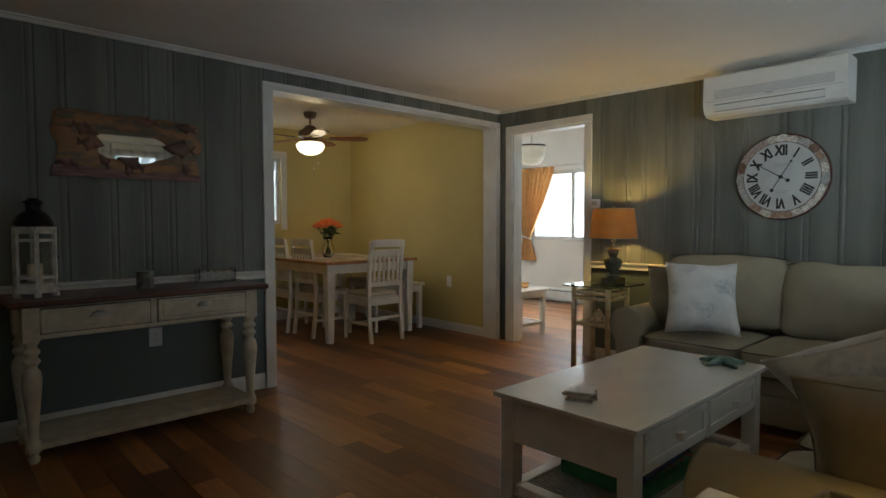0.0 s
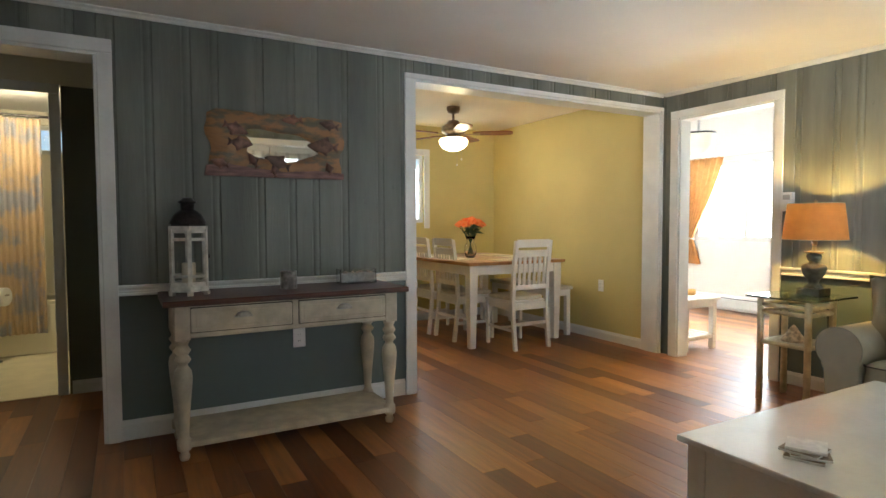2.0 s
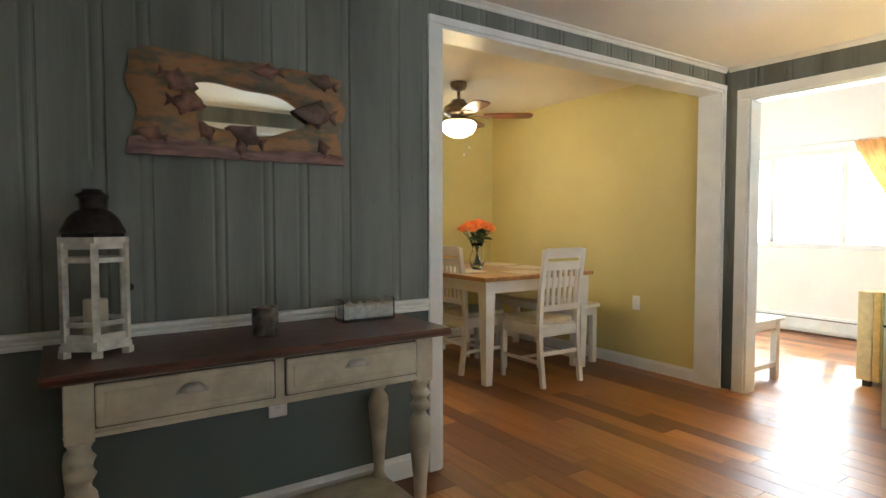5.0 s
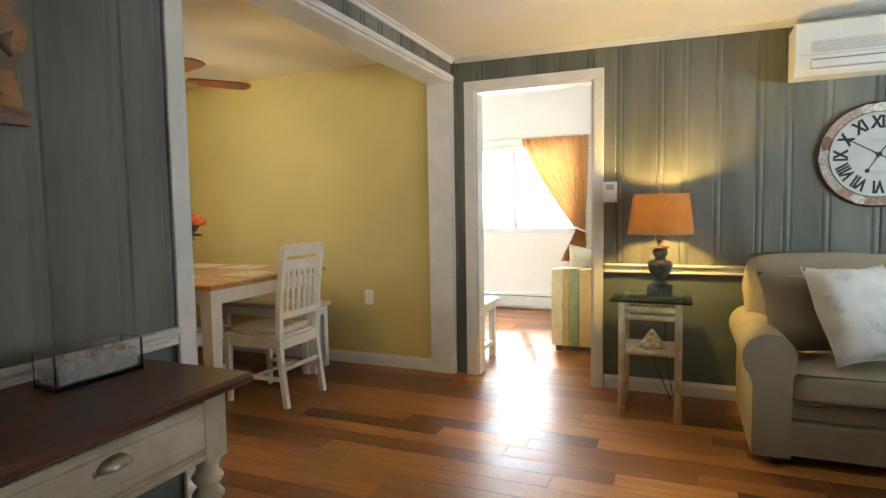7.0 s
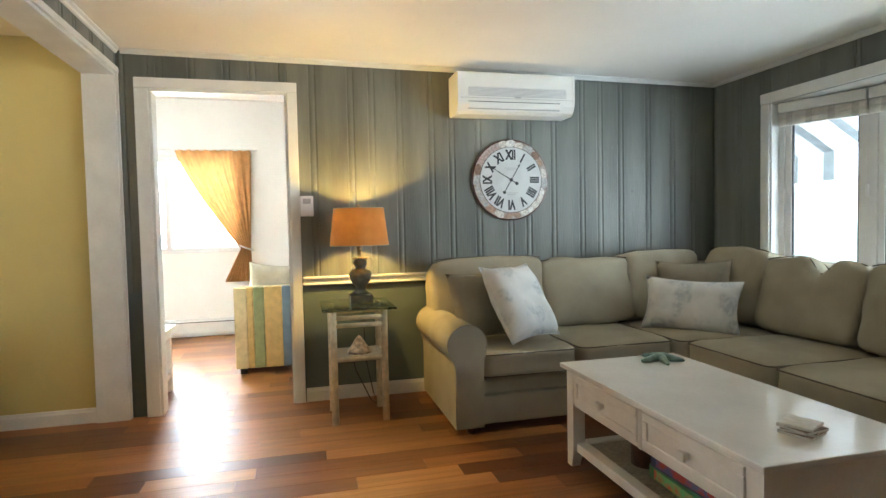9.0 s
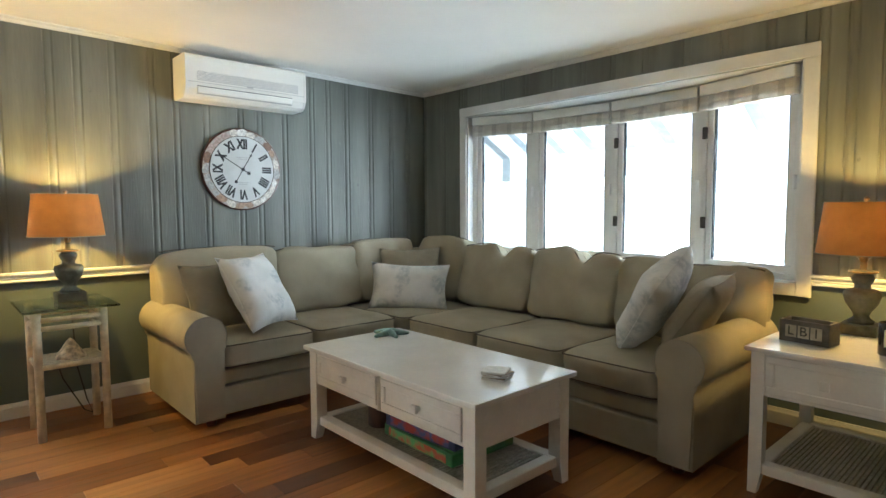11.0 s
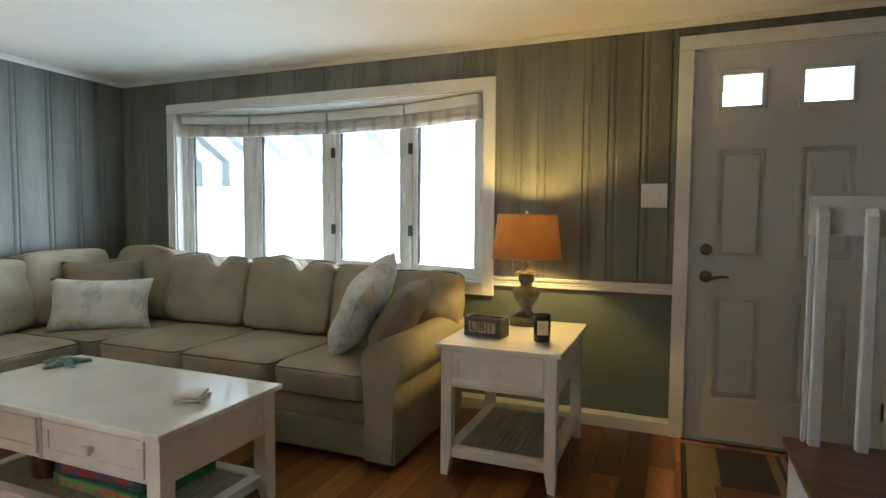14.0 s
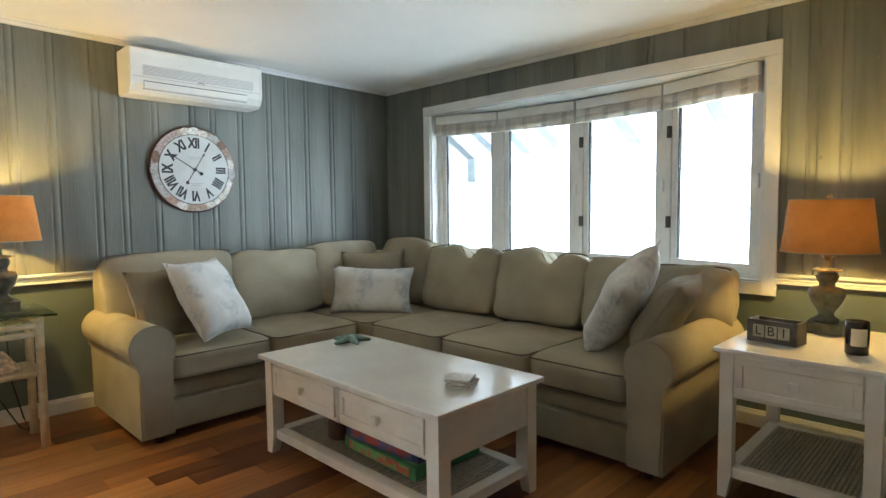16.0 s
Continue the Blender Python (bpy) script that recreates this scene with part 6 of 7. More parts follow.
# ---- dining room ----
def dining_table():
    x0, x1, y0, y1, top = 3.405, 4.56, 7.375, 8.85, 0.815
    root = thing("dining_table", 3.98, 8.0, 0, "white dining table with a honey oak top", "dining table")
    top_part = part("tabletop", B(x0, x1, y0, y1, top - 0.032, top, bevel=0.006, segs=2), M_OAKTOP, root, "honey oak plank top")
    for k in range(1, 6):
        x = x0 + (x1 - x0) * k / 6
        part("joint", B(x - 0.0012, x + 0.0012, y0 + 0.004, y1 - 0.004, top - 0.002, top + 0.0004), M_GLAZE, top_part)
    a0, a1, b0, b1, L = x0 + 0.03, x1 - 0.03, y0 + 0.03, y1 - 0.03, 0.088
    part("apron", bmesh_frame(a0 + 0.015, a1 - 0.015, b0 + 0.015, b1 - 0.015, top - 0.125, top - 0.033, 0.022), M_WHITECH, root)
    for x, sx in ((a0, 1), (a1 - L, -1)):
        for y, sy in ((b0, 1), (b1 - L, -1)):
            bm = box(bmesh.new(), x, x + L, y, y + L, 0, top - 0.033)
            bmesh.ops.bisect_plane(bm, geom=[*bm.verts, *bm.edges, *bm.faces], plane_co=(0, 0, top - 0.14), plane_no=(0, 0, 1))
            for v in bm.verts:
                if v.co.z < 0.01:
                    v.co.x += (x + L / 2 - v.co.x) * 0.34
                    v.co.y += (y + L / 2 - v.co.y) * 0.34
            part("leg", bm, M_WHITECH, root)


dining_table()


def dining_chair(label):
    """Built facing +y about its own foot; back at y = -0.21."""
    root = thing("dining_chair", 0, 0, 0, label, "chair", "dining chairs")
    W, SH = 0.43, 0.455
    for s in (-1, 1):
        x = s * (W / 2 - 0.02)
        prof = [(-0.265, 0.0), (-0.232, 0.0), (-0.195, 0.30), (-0.190, 0.46), (-0.205, 0.70), (-0.250, 1.02), (-0.284, 1.02), (-0.238, 0.70), (-0.224, 0.46), (-0.228, 0.30)]
        part("back_leg", prism(bmesh.new(), prof, "x", x - 0.017, x + 0.017), M_WHITECH, root)
        bm = box(bmesh.new(), x - 0.019, x + 0.019, 0.185, 0.223, 0, SH - 0.022)
        for v in bm.verts:
            if v.co.z < 0.01:
                v.co.x += (x - v.co.x) * 0.3
                v.co.y += (0.204 - v.co.y) * 0.3
        part("front_leg", bm, M_WHITECH, root)
        part("side_stretcher", B(x - 0.009, x + 0.009, -0.212, 0.19, 0.165, 0.192, bevel=0.003), M_WHITECH, root)
        part("side_apron", B(x - 0.011, x + 0.011, -0.20, 0.19, SH - 0.085, SH - 0.023, bevel=0.002), M_WHITECH, root)
    part("front_apron", B(-W / 2 + 0.035, W / 2 - 0.035, 0.190, 0.212, SH - 0.085, SH - 0.023), M_WHITECH, root)
    part("back_apron", B(-W / 2 + 0.035, W / 2 - 0.035, -0.222, -0.200, SH - 0.085, SH - 0.023), M_WHITECH, root)
    part("middle_stretcher", B(-W / 2 + 0.025, W / 2 - 0.025, -0.005, 0.013, 0.168, 0.190, bevel=0.003), M_WHITECH, root)
    part("back_stretcher", B(-W / 2 + 0.03, W / 2 - 0.03, -0.226, -0.208, 0.225, 0.252, bevel=0.003), M_WHITECH, root)
    seat = B(-W / 2, W / 2, -0.21, 0.235, SH - 0.022, SH, bevel=0.008, segs=2)
    part("seat", seat, M_WHITECH, root)
    part("seat_pad", soft_block(W - 0.03, 0.40, 0.042, Matrix.Translation((0, 0.018, SH + 0.018)), p=8, n=6, puff=0.2), M_SEATPAD, root, "cream seat pad", True)
    def backline(z):
        return -0.207 - 0.030 * max(0, (z - 0.46) / 0.24) if z < 0.70 else -0.222 - 0.045 * (z - 0.70) / 0.32
    def bar(name, z0, z1, curve=0.010):
        bm = bmesh.new()
        n = 8
        rows = []
        for k in range(n + 1):
            u = -1 + 2 * k / n
            x = u * (W / 2 - 0.034)
            c = curve * (1 - u * u)
            rows.append([bm.verts.new((x, backline(z) - c + d, z)) for z, d in ((z0, -0.009), (z1, -0.009), (z1, 0.009), (z0, 0.009))])
        for a, b in zip(rows, rows[1:]):
            for j in range(4):
                bm.faces.new((a[j], a[(j + 1) % 4], b[(j + 1) % 4], b[j]))
        bm.faces.new(rows[0])
        bm.faces.new(rows[-1])
        part(name, bm, M_WHITECH, root)
    bar("crest_rail", 0.955, 1.03)
    bar("upper_rail", 0.865, 0.930)
    bar("lower_rail", 0.560, 0.605)
    for k in range(6):
        x = -0.145 + 0.058 * k
        prof = [(backline(0.600) - 0.012, 0.600), (backline(0.600) + 0.000, 0.600), (backline(0.870) + 0.000, 0.870), (backline(0.870) - 0.012, 0.870)]
        part("slat", prism(bmesh.new(), prof, "x", x - 0.014, x + 0.014), M_WHITECH, root)
    return root


chair = dining_chair("white painted slat-back dining chair drawn up to table")
chair.matrix_basis = pose(3.965, 7.40, 0, 0, 0, 0)
copy_thing(chair, pose(3.735, 7.98, 0, 0, 0, -90))
copy_thing(chair, pose(3.70, 8.46, 0, 0, 0, -90))
root = thing("dining_bench", 4.60, 8.05, 0, "white dining bench with a cream top along the wall", "bench")
part("seat", B(4.42, 4.745, 7.46, 8.55, 0.485, 0.520, bevel=0.008, segs=2), M_SEATPAD, root)
part("apron", bmesh_frame(4.44, 4.725, 7.48, 8.53, 0.42, 0.484, 0.02), M_WHITECH, root)
for x in (4.44, 4.675):
    for y in (7.48, 8.48):
        part("leg", B(x, x + 0.05, y, y + 0.05, 0, 0.484, bevel=0.003), M_WHITECH, root)

for k, (x, y, yaw) in enumerate(((3.98, 7.58, 2), (3.63, 7.95, 91), (4.34, 7.95, 88), (3.64, 8.38, 90), (4.33, 8.38, 93))):
    root = thing("placemat", x, y, 0.8155, "pale woven placemat on the dining table", "placemat", "placemats")
    bm = B(-0.21, 0.21, -0.14, 0.14, 0, 0.003)
    bm.transform(pose(x, y, 0.8158, 0, 0, yaw))
    part("weave", bm, M_MATCLOTH, root)
    for s in (-1, 1):
        bm = B(s * 0.19 - 0.012, s * 0.19 + 0.012, -0.139, 0.139, 0.003, 0.0036)
        bm.transform(pose(x, y, 0.8158, 0, 0, yaw))
        part("stripe", bm, M_BEIGEP, root)


def rose_vase():
    x, y, z = 3.83, 8.03, 0.8155
    root = thing("rose_vase", x, y, z, "clear glass vase of orange roses on the table", "vase")
    part("vase", lathe([(0.040, 0.0), (0.052, 0.02), (0.066, 0.07), (0.062, 0.12), (0.040, 0.165), (0.038, 0.19), (0.056, 0.225), (0.053, 0.226), (0.035, 0.192), (0.036, 0.163), (0.058, 0.118), (0.062, 0.07), (0.047, 0.022), (0.0, 0.012)], (x, y, z), 28), M_CLEAR, root, "clear glass vase", True)
    rng = random.Random(4)
    for k in range(15):
        a, r = 2.4 * k, 0.012 + 0.030 * math.sqrt(k)
        tx, ty, tz = x + r * math.cos(a), y + r * math.sin(a), z + 0.385 - 0.45 * r + rng.uniform(-0.012, 0.012)
        st = part("stem", tube(bmesh.new(), [(x - 0.3 * (tx - x), y - 0.3 * (ty - y), z + 0.03), (x + 0.15 * (tx - x), y + 0.15 * (ty - y), z + 0.2), (tx, ty, tz)], 0.0035, 6), M_LEAF, root, "green stem")
        bm = bmesh.new()
        for j, (pr, pz) in enumerate(((0.018, 0.066), (0.030, 0.060), (0.042, 0.050), (0.052, 0.036))):
            for q in range(3 + j):
                b = 2 * math.pi * q / (3 + j) + j * 0.7
                w = 0.8 * 2 * math.pi / (3 + j)
                rows = []
                for h in (0.0, 0.5, 1.0):
                    rr = pr * (0.35 + 0.75 * h ** 0.6)
                    rows.append([bm.verts.new((tx + rr * math.cos(b + w * e), ty + rr * math.sin(b + w * e), tz + pz * h - 0.012 * e * e * 4 * h)) for e in (-0.5, -0.17, 0.17, 0.5)])
                for r0, r1 in zip(rows, rows[1:]):
                    for e in range(3):
                        bm.faces.new((r0[e], r0[e + 1], r1[e + 1], r1[e]))
        part("rose", bm, M_ROSE, st, "orange rose bloom", True)
    for k in range(64):
        a, r = rng.uniform(0, 6.28), rng.uniform(0.02, 0.12)
        bm = bmesh.new()
        L, w = rng.uniform(0.035, 0.055), rng.uniform(0.014, 0.024)
        pts = [(-L, 0, 0), (-0.3 * L, w, 0.006), (L, 0, -0.004), (-0.3 * L, -w, 0.006)]
        bm.faces.new([bm.verts.new(p) for p in pts])
        bm.transform(pose(x + r * math.cos(a), y + r * math.sin(a), z + rng.uniform(0.24, 0.37), rng.uniform(-50, 50), rng.uniform(-40, 40), math.degrees(a) + rng.uniform(-60, 60)))
        part("leaf", bm, M_LEAF, root)


rose_vase()


def ceiling_fan():
    x, y = 3.585, 7.96
    root = thing("ceiling_fan", x, y, DC, "ceiling fan with mahogany blades and a lit glass bowl", "ceiling fan")
    D = DC - 0.285
    part("canopy", lathe([(0.012, D + 0.210), (0.055, D + 0.225), (0.068, D + 0.255), (0.068, D + 0.2845)], (x, y, 0), 24), M_ANTIQUE, root, "antique pewter canopy", True)
    part("rod", lathe([(0.012, D + 0.14), (0.012, D + 0.215)], (x, y, 0), 12), M_ANTIQUE, root, "", True)
    part("motor", lathe([(0.02, D + 0.15), (0.05, D + 0.143), (0.070, D + 0.115), (0.118, D + 0.085), (0.125, D + 0.05), (0.118, D + 0.022), (0.075, D + 0.006), (0.07, D - 0.020), (0.120, D - 0.024), (0.122, D - 0.032), (0.0, D - 0.033)], (x, y, 0), 32), M_ANTIQUE, root, "antique pewter motor", True)
    part("light_bowl", lathe([(0.125, D - 0.034), (0.146, D - 0.055), (0.142, D - 0.090), (0.112, D - 0.130), (0.06, D - 0.156), (0.0, D - 0.166)], (x, y, 0), 28), M_GLOBE, root, "lit opal glass bowl", True).visible_shadow = False
    lamp("fan_light", "POINT", pose(x, y, D - 0.11), 33, (1.0, 0.70, 0.34), 0.09)
    for k in range(5):
        a = -36 + 72 * k
        bm = prism(bmesh.new(), [(0.20, -0.045), (0.26, -0.058), (0.50, -0.070), (0.575, -0.060), (0.60, -0.025), (0.60, 0.025), (0.575, 0.060), (0.50, 0.070), (0.26, 0.058), (0.20, 0.045)], "z", -0.004, 0.004)
        m = Matrix.Translation((x, y, D + 0.012)) @ Matrix.Rotation(radians(a), 4, "Z") @ Matrix.Rotation(radians(-7), 4, "X")
        bm.transform(m)
        bl = part("blade", bm, M_BLADE, root, "dark mahogany blade")
        arm = prism(bmesh.new(), [(0.10, -0.014), (0.18, -0.012), (0.24, -0.040), (0.27, -0.034), (0.27, 0.034), (0.24, 0.040), (0.18, 0.012), (0.10, 0.014)], "z", -0.010, -0.0045)
        arm.transform(m)
        part("blade_arm", arm, M_ANTIQUE, bl, "pewter blade bracket")
    for dx, L in ((0.03, 0.19), (-0.02, 0.25)):
        ch = tube(bmesh.new(), [(x + dx, y - 0.10, D - 0.045), (x + dx, y - 0.105, D - 0.05 - L)], 0.0016, 5)
        c = part("pull_chain", ch, M_NICKEL, root)
        part("pull_bead", lathe([(0.0, 0.0), (0.007, 0.006), (0.008, 0.016), (0.0, 0.026)], (x + dx, y - 0.105, D - 0.075 - L), 12), M_PLASTIC, c, "", True)


ceiling_fan()


# ---- sunroom ----
M_CURTAIN = cloth_through("peach_curtain", (0.56, 0.29, 0.10), 0.06)


def tied_curtain(y_in, y_out, y_tie, label):
    """A curtain hung across y, gathered towards its tie, against the window wall."""
    root = thing("tied_curtain", SX - 0.05, (y_in + y_out) / 2, 0.6, label, "curtain", "sunroom curtains")
    bm = bmesh.new()
    n, rows = 48, []
    zs = [2.06, 1.98, 1.85, 1.7, 1.5, 1.3, 1.12, 1.02, 0.97, 0.90, 0.78, 0.60]
    for z in zs:
        t = min(1, max(0, (2.06 - z) / 1.09))
        k = t ** 1.25 if z > 0.96 else 1 - (0.97 - z) * 0.75
        wide0, wide1 = y_in + (y_tie + 0.06 * (1 if y_in > y_tie else -1) - y_in) * k, y_out + (y_tie - 0.05 * (1 if y_in > y_tie else -1) - y_out) * k
        row = []
        for i in range(n + 1):
            u = i / n
            amp = 0.020 + 0.012 * t
            row.append(bm.verts.new((SX - 0.055 + amp * math.sin(u * 2 * math.pi * 9 + 0.6 * math.sin(z * 4)), wide0 + (wide1 - wide0) * u, z)))
        rows.append(row)
    for a, b in zip(rows, rows[1:]):
        for i in range(n):
            bm.faces.new((a[i], a[i + 1], b[i + 1], b[i]))
    part("cloth", bm, M_CURTAIN, root, "peach cotton cloth", True)
    part("tie", tube(bmesh.new(), [(SX - 0.055 + 0.05 * math.cos(t * math.pi / 8), y_tie + 0.075 * math.sin(t * math.pi / 8), 0.975 + 0.03 * math.sin(t * math.pi / 8)) for t in range(16)], 0.010, 6, True), M_TRIM, root, "white cord tie")


tied_curtain(6.66, 5.87, 5.95, "peach curtain tied back beside the sunroom window")
tied_curtain(7.78, 8.62, 8.30, "peach curtain tied back at the window's far side")
root = thing("curtain_rod", SX - 0.05, 7.2, 2.06, "thin white curtain rod over the sunroom window", "curtain rod")
part("rod", tube(bmesh.new(), [(SX - 0.055, 5.80, 2.062), (SX - 0.055, 8.70, 2.062)], 0.009, 8), M_TRIM, root, "", True)
for y in (5.84, 7.2, 8.66):
    part("bracket", B(SX - 0.066, SX + 0.002, y - 0.008, y + 0.008, 2.050, 2.074), M_TRIM, root)
root = thing("baseboard_heater", SX, 6.8, 0, "white baseboard heater under the sunroom window", "heater")
part("cover", prism(bmesh.new(), [(SX, 0.02), (SX - 0.055, 0.02), (SX - 0.062, 0.05), (SX - 0.062, 0.16), (SX - 0.045, 0.195), (SX, 0.20)], "y", 4.9, 9.0), M_TRIM, root)
part("slot", B(SX - 0.0635, SX - 0.05, 4.95, 8.95, 0.163, 0.171), M_SLOT, root, "dark warm air slot")
part("end_cap", B(SX - 0.066, SX, 8.995, 9.03, 0.0, 0.203, bevel=0.004), M_TRIM, root)
part("end_cap", B(SX - 0.066, SX, 4.87, 4.905, 0.0, 0.203, bevel=0.004), M_TRIM, root)

STRIPES = [mat("striped_cloth_" + n, c, 0.9, var=0.08, scale=20, bump=0.3, bscale=400) for n, c in (("cream", (0.70, 0.58, 0.30)), ("green", (0.30, 0.33, 0.14)), ("gold", (0.62, 0.42, 0.14)), ("blue", (0.17, 0.23, 0.26)))]


def striped_armchair():
    x0, x1, y0, y1 = 5.755, 6.56, 5.02, 5.905
    root = thing("striped_armchair", 6.15, 5.46, 0, "armchair in cream, green, gold and blue striped cloth", "armchair")
    part("body", B(x0 + 0.01, x1, y0 + 0.01, y1 - 0.01, 0.05, 0.40, bevel=0.03, segs=3), STRIPES[0], root)
    back = part("backrest", B(x0 + 0.006, x0 + 0.20, y0 + 0.01, y1 - 0.01, 0.40, 0.71, bevel=0.04, segs=3), STRIPES[0], root)
    y, k = y1 - 0.004, 0
    seq = (0, 2, 1, 2, 3, 0, 2, 1, 2, 3, 0)
    wid = (0.10, 0.05, 0.085, 0.14, 0.075, 0.09, 0.05, 0.085, 0.11, 0.07, 0.06)
    for c, w in zip(seq, wid):
        part("stripe", B(x0 - 0.002, x0 + 0.05, max(y - w, y0), y - 0.001, 0.05, 0.712, bevel=0.010, segs=2), STRIPES[c], back)
        y -= w
        if y <= y0 + 0.02:
            break
    part("arm", B(x0 + 0.12, x1, y1 - 0.16, y1 - 0.006, 0.38, 0.58, bevel=0.05, segs=3), STRIPES[2], root)
    part("arm", B(x0 + 0.12, x1, y0 + 0.006, y0 + 0.16, 0.38, 0.58, bevel=0.05, segs=3), STRIPES[2], root)
    part("seat_cushion", soft_block(0.60, 0.55, 0.15, Matrix.Translation((6.24, 5.46, 0.47)), p=7, n=6, puff=0.2), STRIPES[1], root, "", True)
    for x in (x0 + 0.06, x1 - 0.06):
        for y in (y0 + 0.06, y1 - 0.06):
            part("foot", B(x - 0.025, x + 0.025, y - 0.025, y + 0.025, 0, 0.052), M_SLOT, root, "black foot")


striped_armchair()
throw_pillow(6.06, 5.62, 0.70, 0.40, 0.40, 0.13, 90, 22, 8, M_SEATPAD, "cream pillow propped on the striped armchair", 7)["group"] = "armchair pillows"

root = thing("sunroom_coffee_table", 5.26, 6.80, 0, "white sunroom table with a slatted lower shelf", "table")
part("tabletop", B(5.03, 5.50, 6.285, 7.32, 0.462, 0.487, bevel=0.004), M_WHITECH, root)
for x in (5.045, 5.435):
    for y in (6.315, 7.245):
        part("leg", B(x, x + 0.05, y, y + 0.05, 0.0, 0.461, bevel=0.003), M_WHITECH, root)
part("apron", bmesh_frame(5.05, 5.48, 6.32, 7.29, 0.395, 0.461, 0.02), M_WHITECH, root)
part("shelf_frame", bmesh_frame(5.05, 5.48, 6.32, 7.29, 0.10, 0.135, 0.03), M_WHITECH, root)
for k in range(9):
    part("slat", B(5.079 + 0.041 * k, 5.099 + 0.041 * k, 6.349, 7.261, 0.112, 0.128), M_WHITECH, root)
root = thing("candle_bowl", 5.36, 6.50, 0.487, "small amber candle bowl on the sunroom table", "candle")
part("bowl", lathe([(0.028, 0), (0.040, 0.01), (0.044, 0.055), (0.041, 0.056), (0.036, 0.045), (0.0, 0.045)], (5.36, 6.50, 0.4875), 20), mat("amber_wax", (0.55, 0.28, 0.07), 0.5), root, "", True)
root = thing("flush_ceiling_light", 6.20, 7.08, SC, "opal ceiling light with a dark metal rim", "ceiling light")
part("stem", lathe([(0.015, 2.16), (0.015, 2.56), (0.06, 2.60), (0.06, 2.6195)], (6.20, 7.08, 0), 16), M_PLASTIC, root, "", True)
part("shade", lathe([(0.17, 2.15), (0.175, 2.13), (0.165, 2.02), (0.12, 1.94), (0.0, 1.92)], (6.20, 7.08, 0), 28), M_CREAM, root, "cream opal glass", True)
part("rim", lathe([(0.172, 2.150), (0.180, 2.153), (0.180, 2.165), (0.02, 2.168)], (6.20, 7.08, 0), 28), M_BRONZE, root, "dark metal rim", True)

# ---- bathroom ----
def shower_curtain():
    root = thing("shower_curtain", -0.2, 9.16, 0.3, "peach and blue shell patterned shower curtain on a rod", "shower curtain")
    m = mat("peach_shell_print", (0.60, 0.46, 0.28), 0.8, var=0.2, scale=4.5, bump=0.2, bscale=200, col2=(0.36, 0.36, 0.40), lo=0.46, hi=0.60)
    bm = bmesh.new()
    n, rows = 70, []
    for z in (2.12, 1.6, 1.1, 0.6, 0.20):
        row = []
        for i in range(n + 1):
            u = i / n
            row.append(bm.verts.new((-0.66 + 0.67 * u, 9.16 + 0.028 * math.sin(u * 2 * math.pi * 13) + 0.012 * math.sin(z * 3 + u * 9), z)))
        rows.append(row)
    for a, b in zip(rows, rows[1:]):
        for i in range(n):
            bm.faces.new((a[i], a[i + 1], b[i + 1], b[i]))
    part("cloth", bm, m, root, "", True)
    part("rod", tube(bmesh.new(), [(XW, 9.16, 2.145), (0.62, 9.16, 2.145)], 0.012, 8), M_BRONZE, root, "dark curtain rod", True)
    for k in range(9):
        x = -0.64 + 0.079 * k
        part("ring", tube(bmesh.new(), [(x, 9.16 + 0.02 * math.cos(t * math.pi / 5), 2.132 + 0.026 * math.sin(t * math.pi / 5)) for t in range(10)], 0.003, 5, True), M_NICKEL, root)


shower_curtain()
root = thing("bathtub", 0, 9.5, 0, "cream bathtub behind the shower curtain", "bathtub")
part("apron", B(XW + 0.01, 0.61, 9.20, 9.26, 0.005, 0.46, bevel=0.01, segs=2), M_CREAM, root)
part("rim", bmesh_frame(XW + 0.01, 0.61, 9.20, 9.84, 0.46, 0.49, 0.07), M_CREAM, root)
part("basin", B(XW + 0.08, 0.54, 9.27, 9.77, 0.05, 0.10, bevel=0.01), M_CREAM, root)
SPX, SPY = -0.39, 9.00
root = thing("toilet_paper_stand", SPX, SPY, 0.004, "metal stand with a white toilet paper roll", "paper stand")
part("stand", tube(lathe([(0.09, 0.004), (0.09, 0.016), (0.02, 0.024)], (SPX, SPY, 0), 20), [(SPX, SPY, 0.02), (SPX, SPY, 0.57), (SPX + 0.02, SPY - 0.01, 0.585), (SPX + 0.16, SPY - 0.07, 0.585)], 0.009, 8), M_NICKEL, root, "nickel stand", True)
bm = lathe([(0.022, -0.055), (0.078, -0.055), (0.080, -0.050), (0.080, 0.050), (0.078, 0.055), (0.022, 0.055), (0.022, -0.055)], (0, 0, 0), 26, Matrix.Translation((SPX + 0.09, SPY - 0.04, 0.570)) @ Matrix.Rotation(radians(-24), 4, "Z") @ Matrix.Rotation(radians(90), 4, "Y"))
part("paper_roll", bm, M_PLASTIC, root, "white paper roll", True)

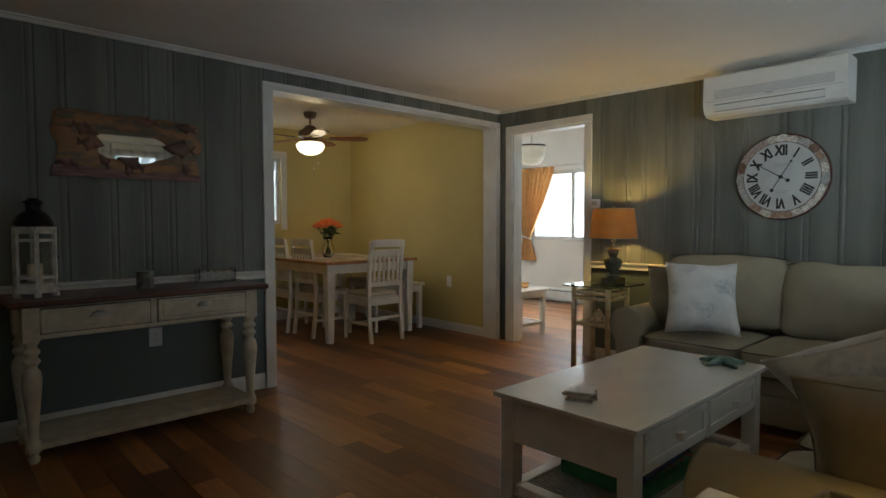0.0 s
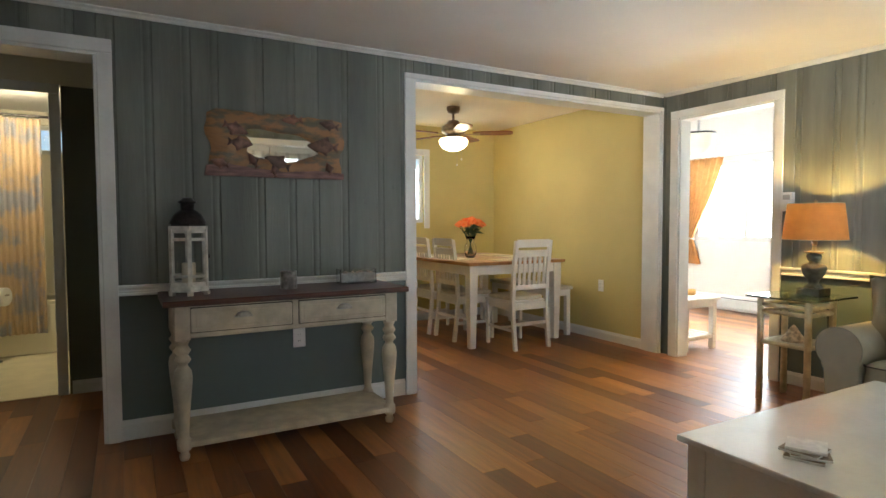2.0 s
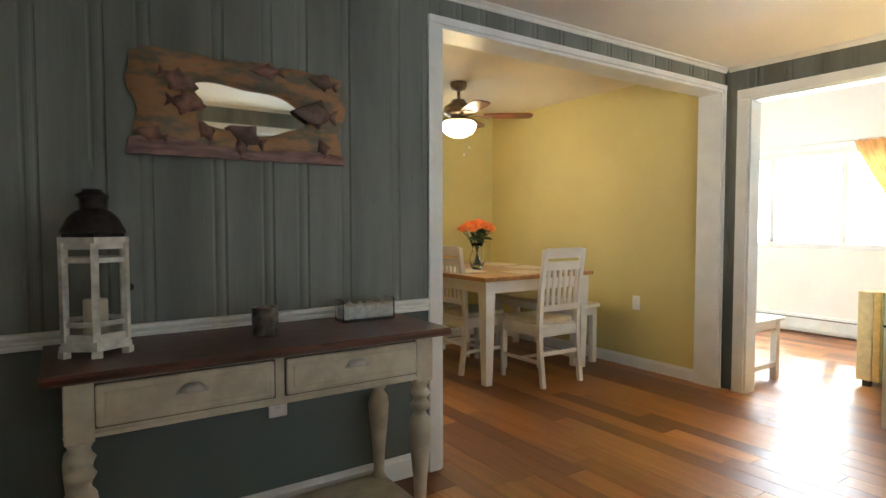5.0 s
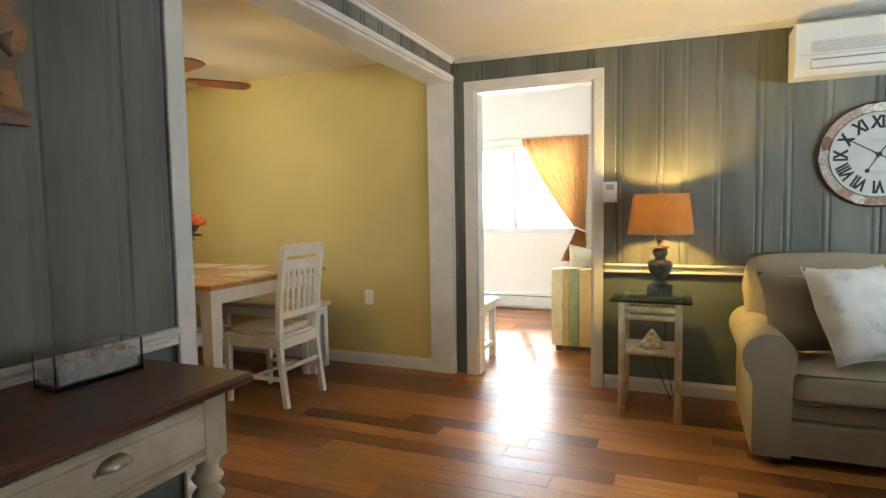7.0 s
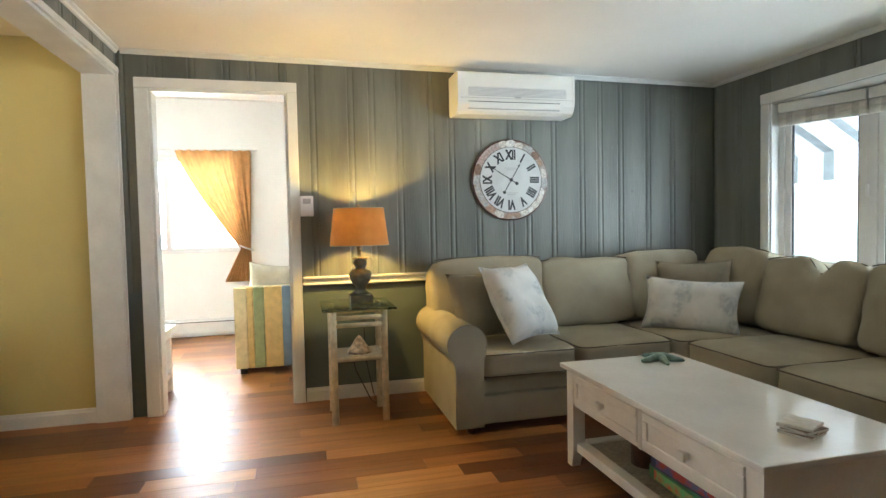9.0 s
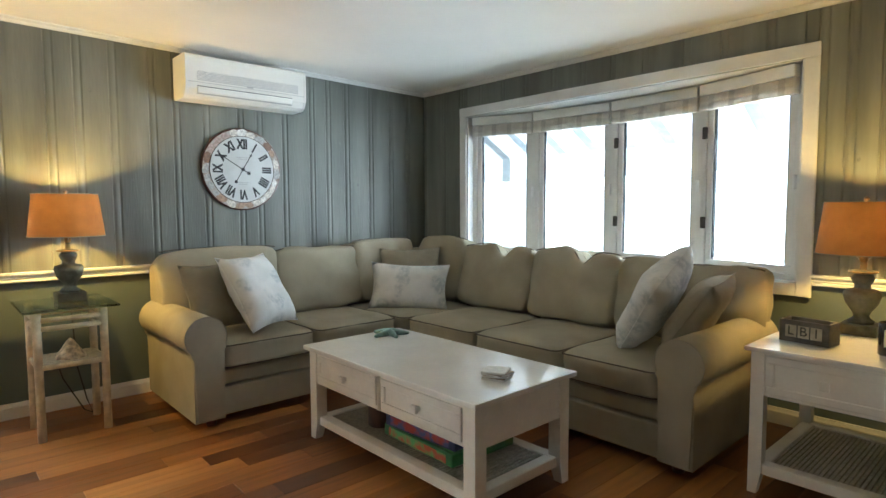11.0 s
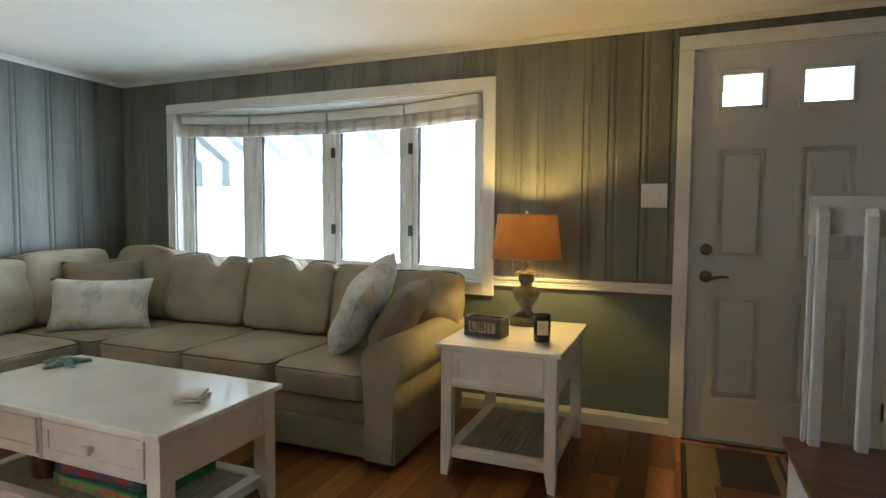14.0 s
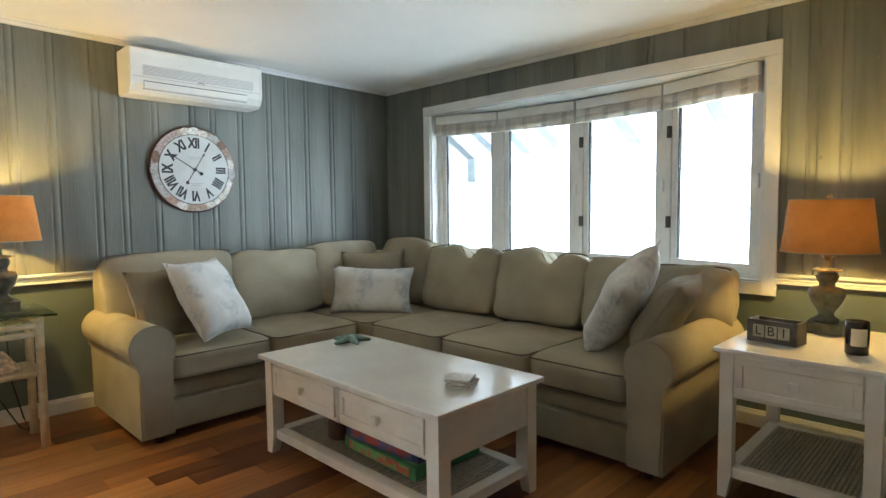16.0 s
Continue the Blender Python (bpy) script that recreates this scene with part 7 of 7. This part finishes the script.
# ---- outside the windows ----
M_GRASS = mat("summer_lawn", (0.10, 0.14, 0.05), 0.9, var=0.4, scale=0.8)
structure(mesh_ob("ground", B(-400, 400, -400, 400, -0.6, -0.35), M_GRASS), "lawn around the house")
M_AWN = cloth_through("white_awning_canvas", (0.93, 0.93, 0.92), 0.92)
M_AWNS = cloth_through("grey_awning_stripe", (0.56, 0.59, 0.60), 0.84)
root = thing("window_awning", 3.0, 1.3, 1.9, "white awning with grey stripes over the bow window", "awning")
nS = 24
part("wall_bar", B(0.9, 5.3, 1.66, 1.955, 2.15, 2.18), M_TRIM, root)
for k in range(nS):
    xa, xb = 0.9 + 4.4 * k / nS, 0.9 + 4.4 * (k + 1) / nS
    if k % 2 == 0:
        xb += (xb - xa) * 0.45
    else:
        xa += (xb - xa) * 0.45
    bm = prism(bmesh.new(), [(1.66, 2.16), (1.66, 2.17), (0.92, 1.75), (0.92, 1.50), (0.93, 1.50), (0.93, 1.745)], "x", xa, xb)
    part("canvas_stripe", bm, M_AWN if k % 2 == 0 else M_AWNS, root)
# emissive sheet added outside the sunroom window, stands in for overexposed daylight
M_DAYGLOW = glow("daylight_backdrop_glow", (0.95, 0.98, 1.0), 1.6)
structure(mesh_ob("backdrop", B(9.5, 9.52, 1.0, 16.0, -0.3, 2.2), M_DAYGLOW), "added glowing white sheet in place of daylight outside the sunroom")


def garden_glow():
    """Glow painted as an overexposed garden: white, with pale blue green shapes of shrubs and trunks."""
    m = glow("garden_backdrop_glow", (1, 1, 1), 1.25)
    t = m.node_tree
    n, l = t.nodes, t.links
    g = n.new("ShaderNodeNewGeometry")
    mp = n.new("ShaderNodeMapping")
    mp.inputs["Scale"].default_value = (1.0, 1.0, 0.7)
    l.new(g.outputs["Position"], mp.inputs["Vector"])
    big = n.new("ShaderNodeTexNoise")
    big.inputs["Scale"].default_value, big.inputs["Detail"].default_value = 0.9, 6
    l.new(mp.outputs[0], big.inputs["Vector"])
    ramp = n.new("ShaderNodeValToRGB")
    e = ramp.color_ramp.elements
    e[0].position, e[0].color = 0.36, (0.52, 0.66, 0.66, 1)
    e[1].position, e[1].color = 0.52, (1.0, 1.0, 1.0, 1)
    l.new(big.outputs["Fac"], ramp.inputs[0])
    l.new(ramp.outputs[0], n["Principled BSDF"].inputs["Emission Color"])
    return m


# added sheet; the blown-out daylight is put into its emission
structure(mesh_ob("backdrop", B(-14, 30, -6.02, -6.0, -0.35, 8.0), garden_glow()), "added glowing sheet painted as an overexposed garden beyond the bow window")


# ---- floor planks, the last pieces ----
PW = 0.124


def plank_bm(bm, x, y0, y1):
    g = 0.0005
    return box(bm, x + g, x + PW - g, y0 + g, y1 - g, -0.0155, 0.0, bevel=0.0008)


rng = random.Random(21)
shared = {}
quant = [0.5, 0.70, 0.9, 1.1, 1.35]
count = 0
x = XW
rest_boxes = []
while x < SX:
    y = 1.96 - rng.uniform(0, 0.9)
    while y < 9.2:
        L = rng.choice(quant)
        near = 0.2 < x < 4.75 and y > 2.3 and y + L < 7.3
        if near and count < 290:
            if L not in shared:
                b = plank_bm(bmesh.new(), 0.0, 0.0, L)
                bmesh.ops.recalc_face_normals(b, faces=b.faces)
                me = bpy.data.meshes.new("plank")
                b.to_mesh(me)
                b.free()
                me.materials.append(M_PLANK)
                shared[L] = me
            ob = new("plank", shared[L])
            ob.location = (x, y, 0)
            ob.parent = floor
            count += 1
        else:
            ya, yb = max(y, 1.92), min(y + L, 9.28)
            if yb - ya > 0.02 and not (x < 0.5 and ya > 7.66):
                rest_boxes.append((x, ya, min(yb, 7.66) if x < 0.55 else yb))
        y += L
    x += PW
verts, faces = [], []
for bx, ya, yb in rest_boxes:
    g = 0.0006
    x0, x1, y0, y1 = bx + g, min(bx + PW, SX) - g, ya + g, yb - g
    n0 = len(verts)
    for z in (-0.0155, 0.0):
        verts += [(x0, y0, z), (x1, y0, z), (x1, y1, z), (x0, y1, z)]
    faces += [tuple(n0 + v for v in f) for f in ((4, 5, 6, 7), (0, 1, 5, 4), (1, 2, 6, 5), (2, 3, 7, 6), (3, 0, 4, 7), (3, 2, 1, 0))]
me = bpy.data.meshes.new("planks")
me.from_pydata(verts, [], faces)
me.materials.append(M_PLANK)
ob = new("planks", me)
ob.parent = floor
tagged(ob, "further reddish brown hardwood planks", "", "", "stuff")
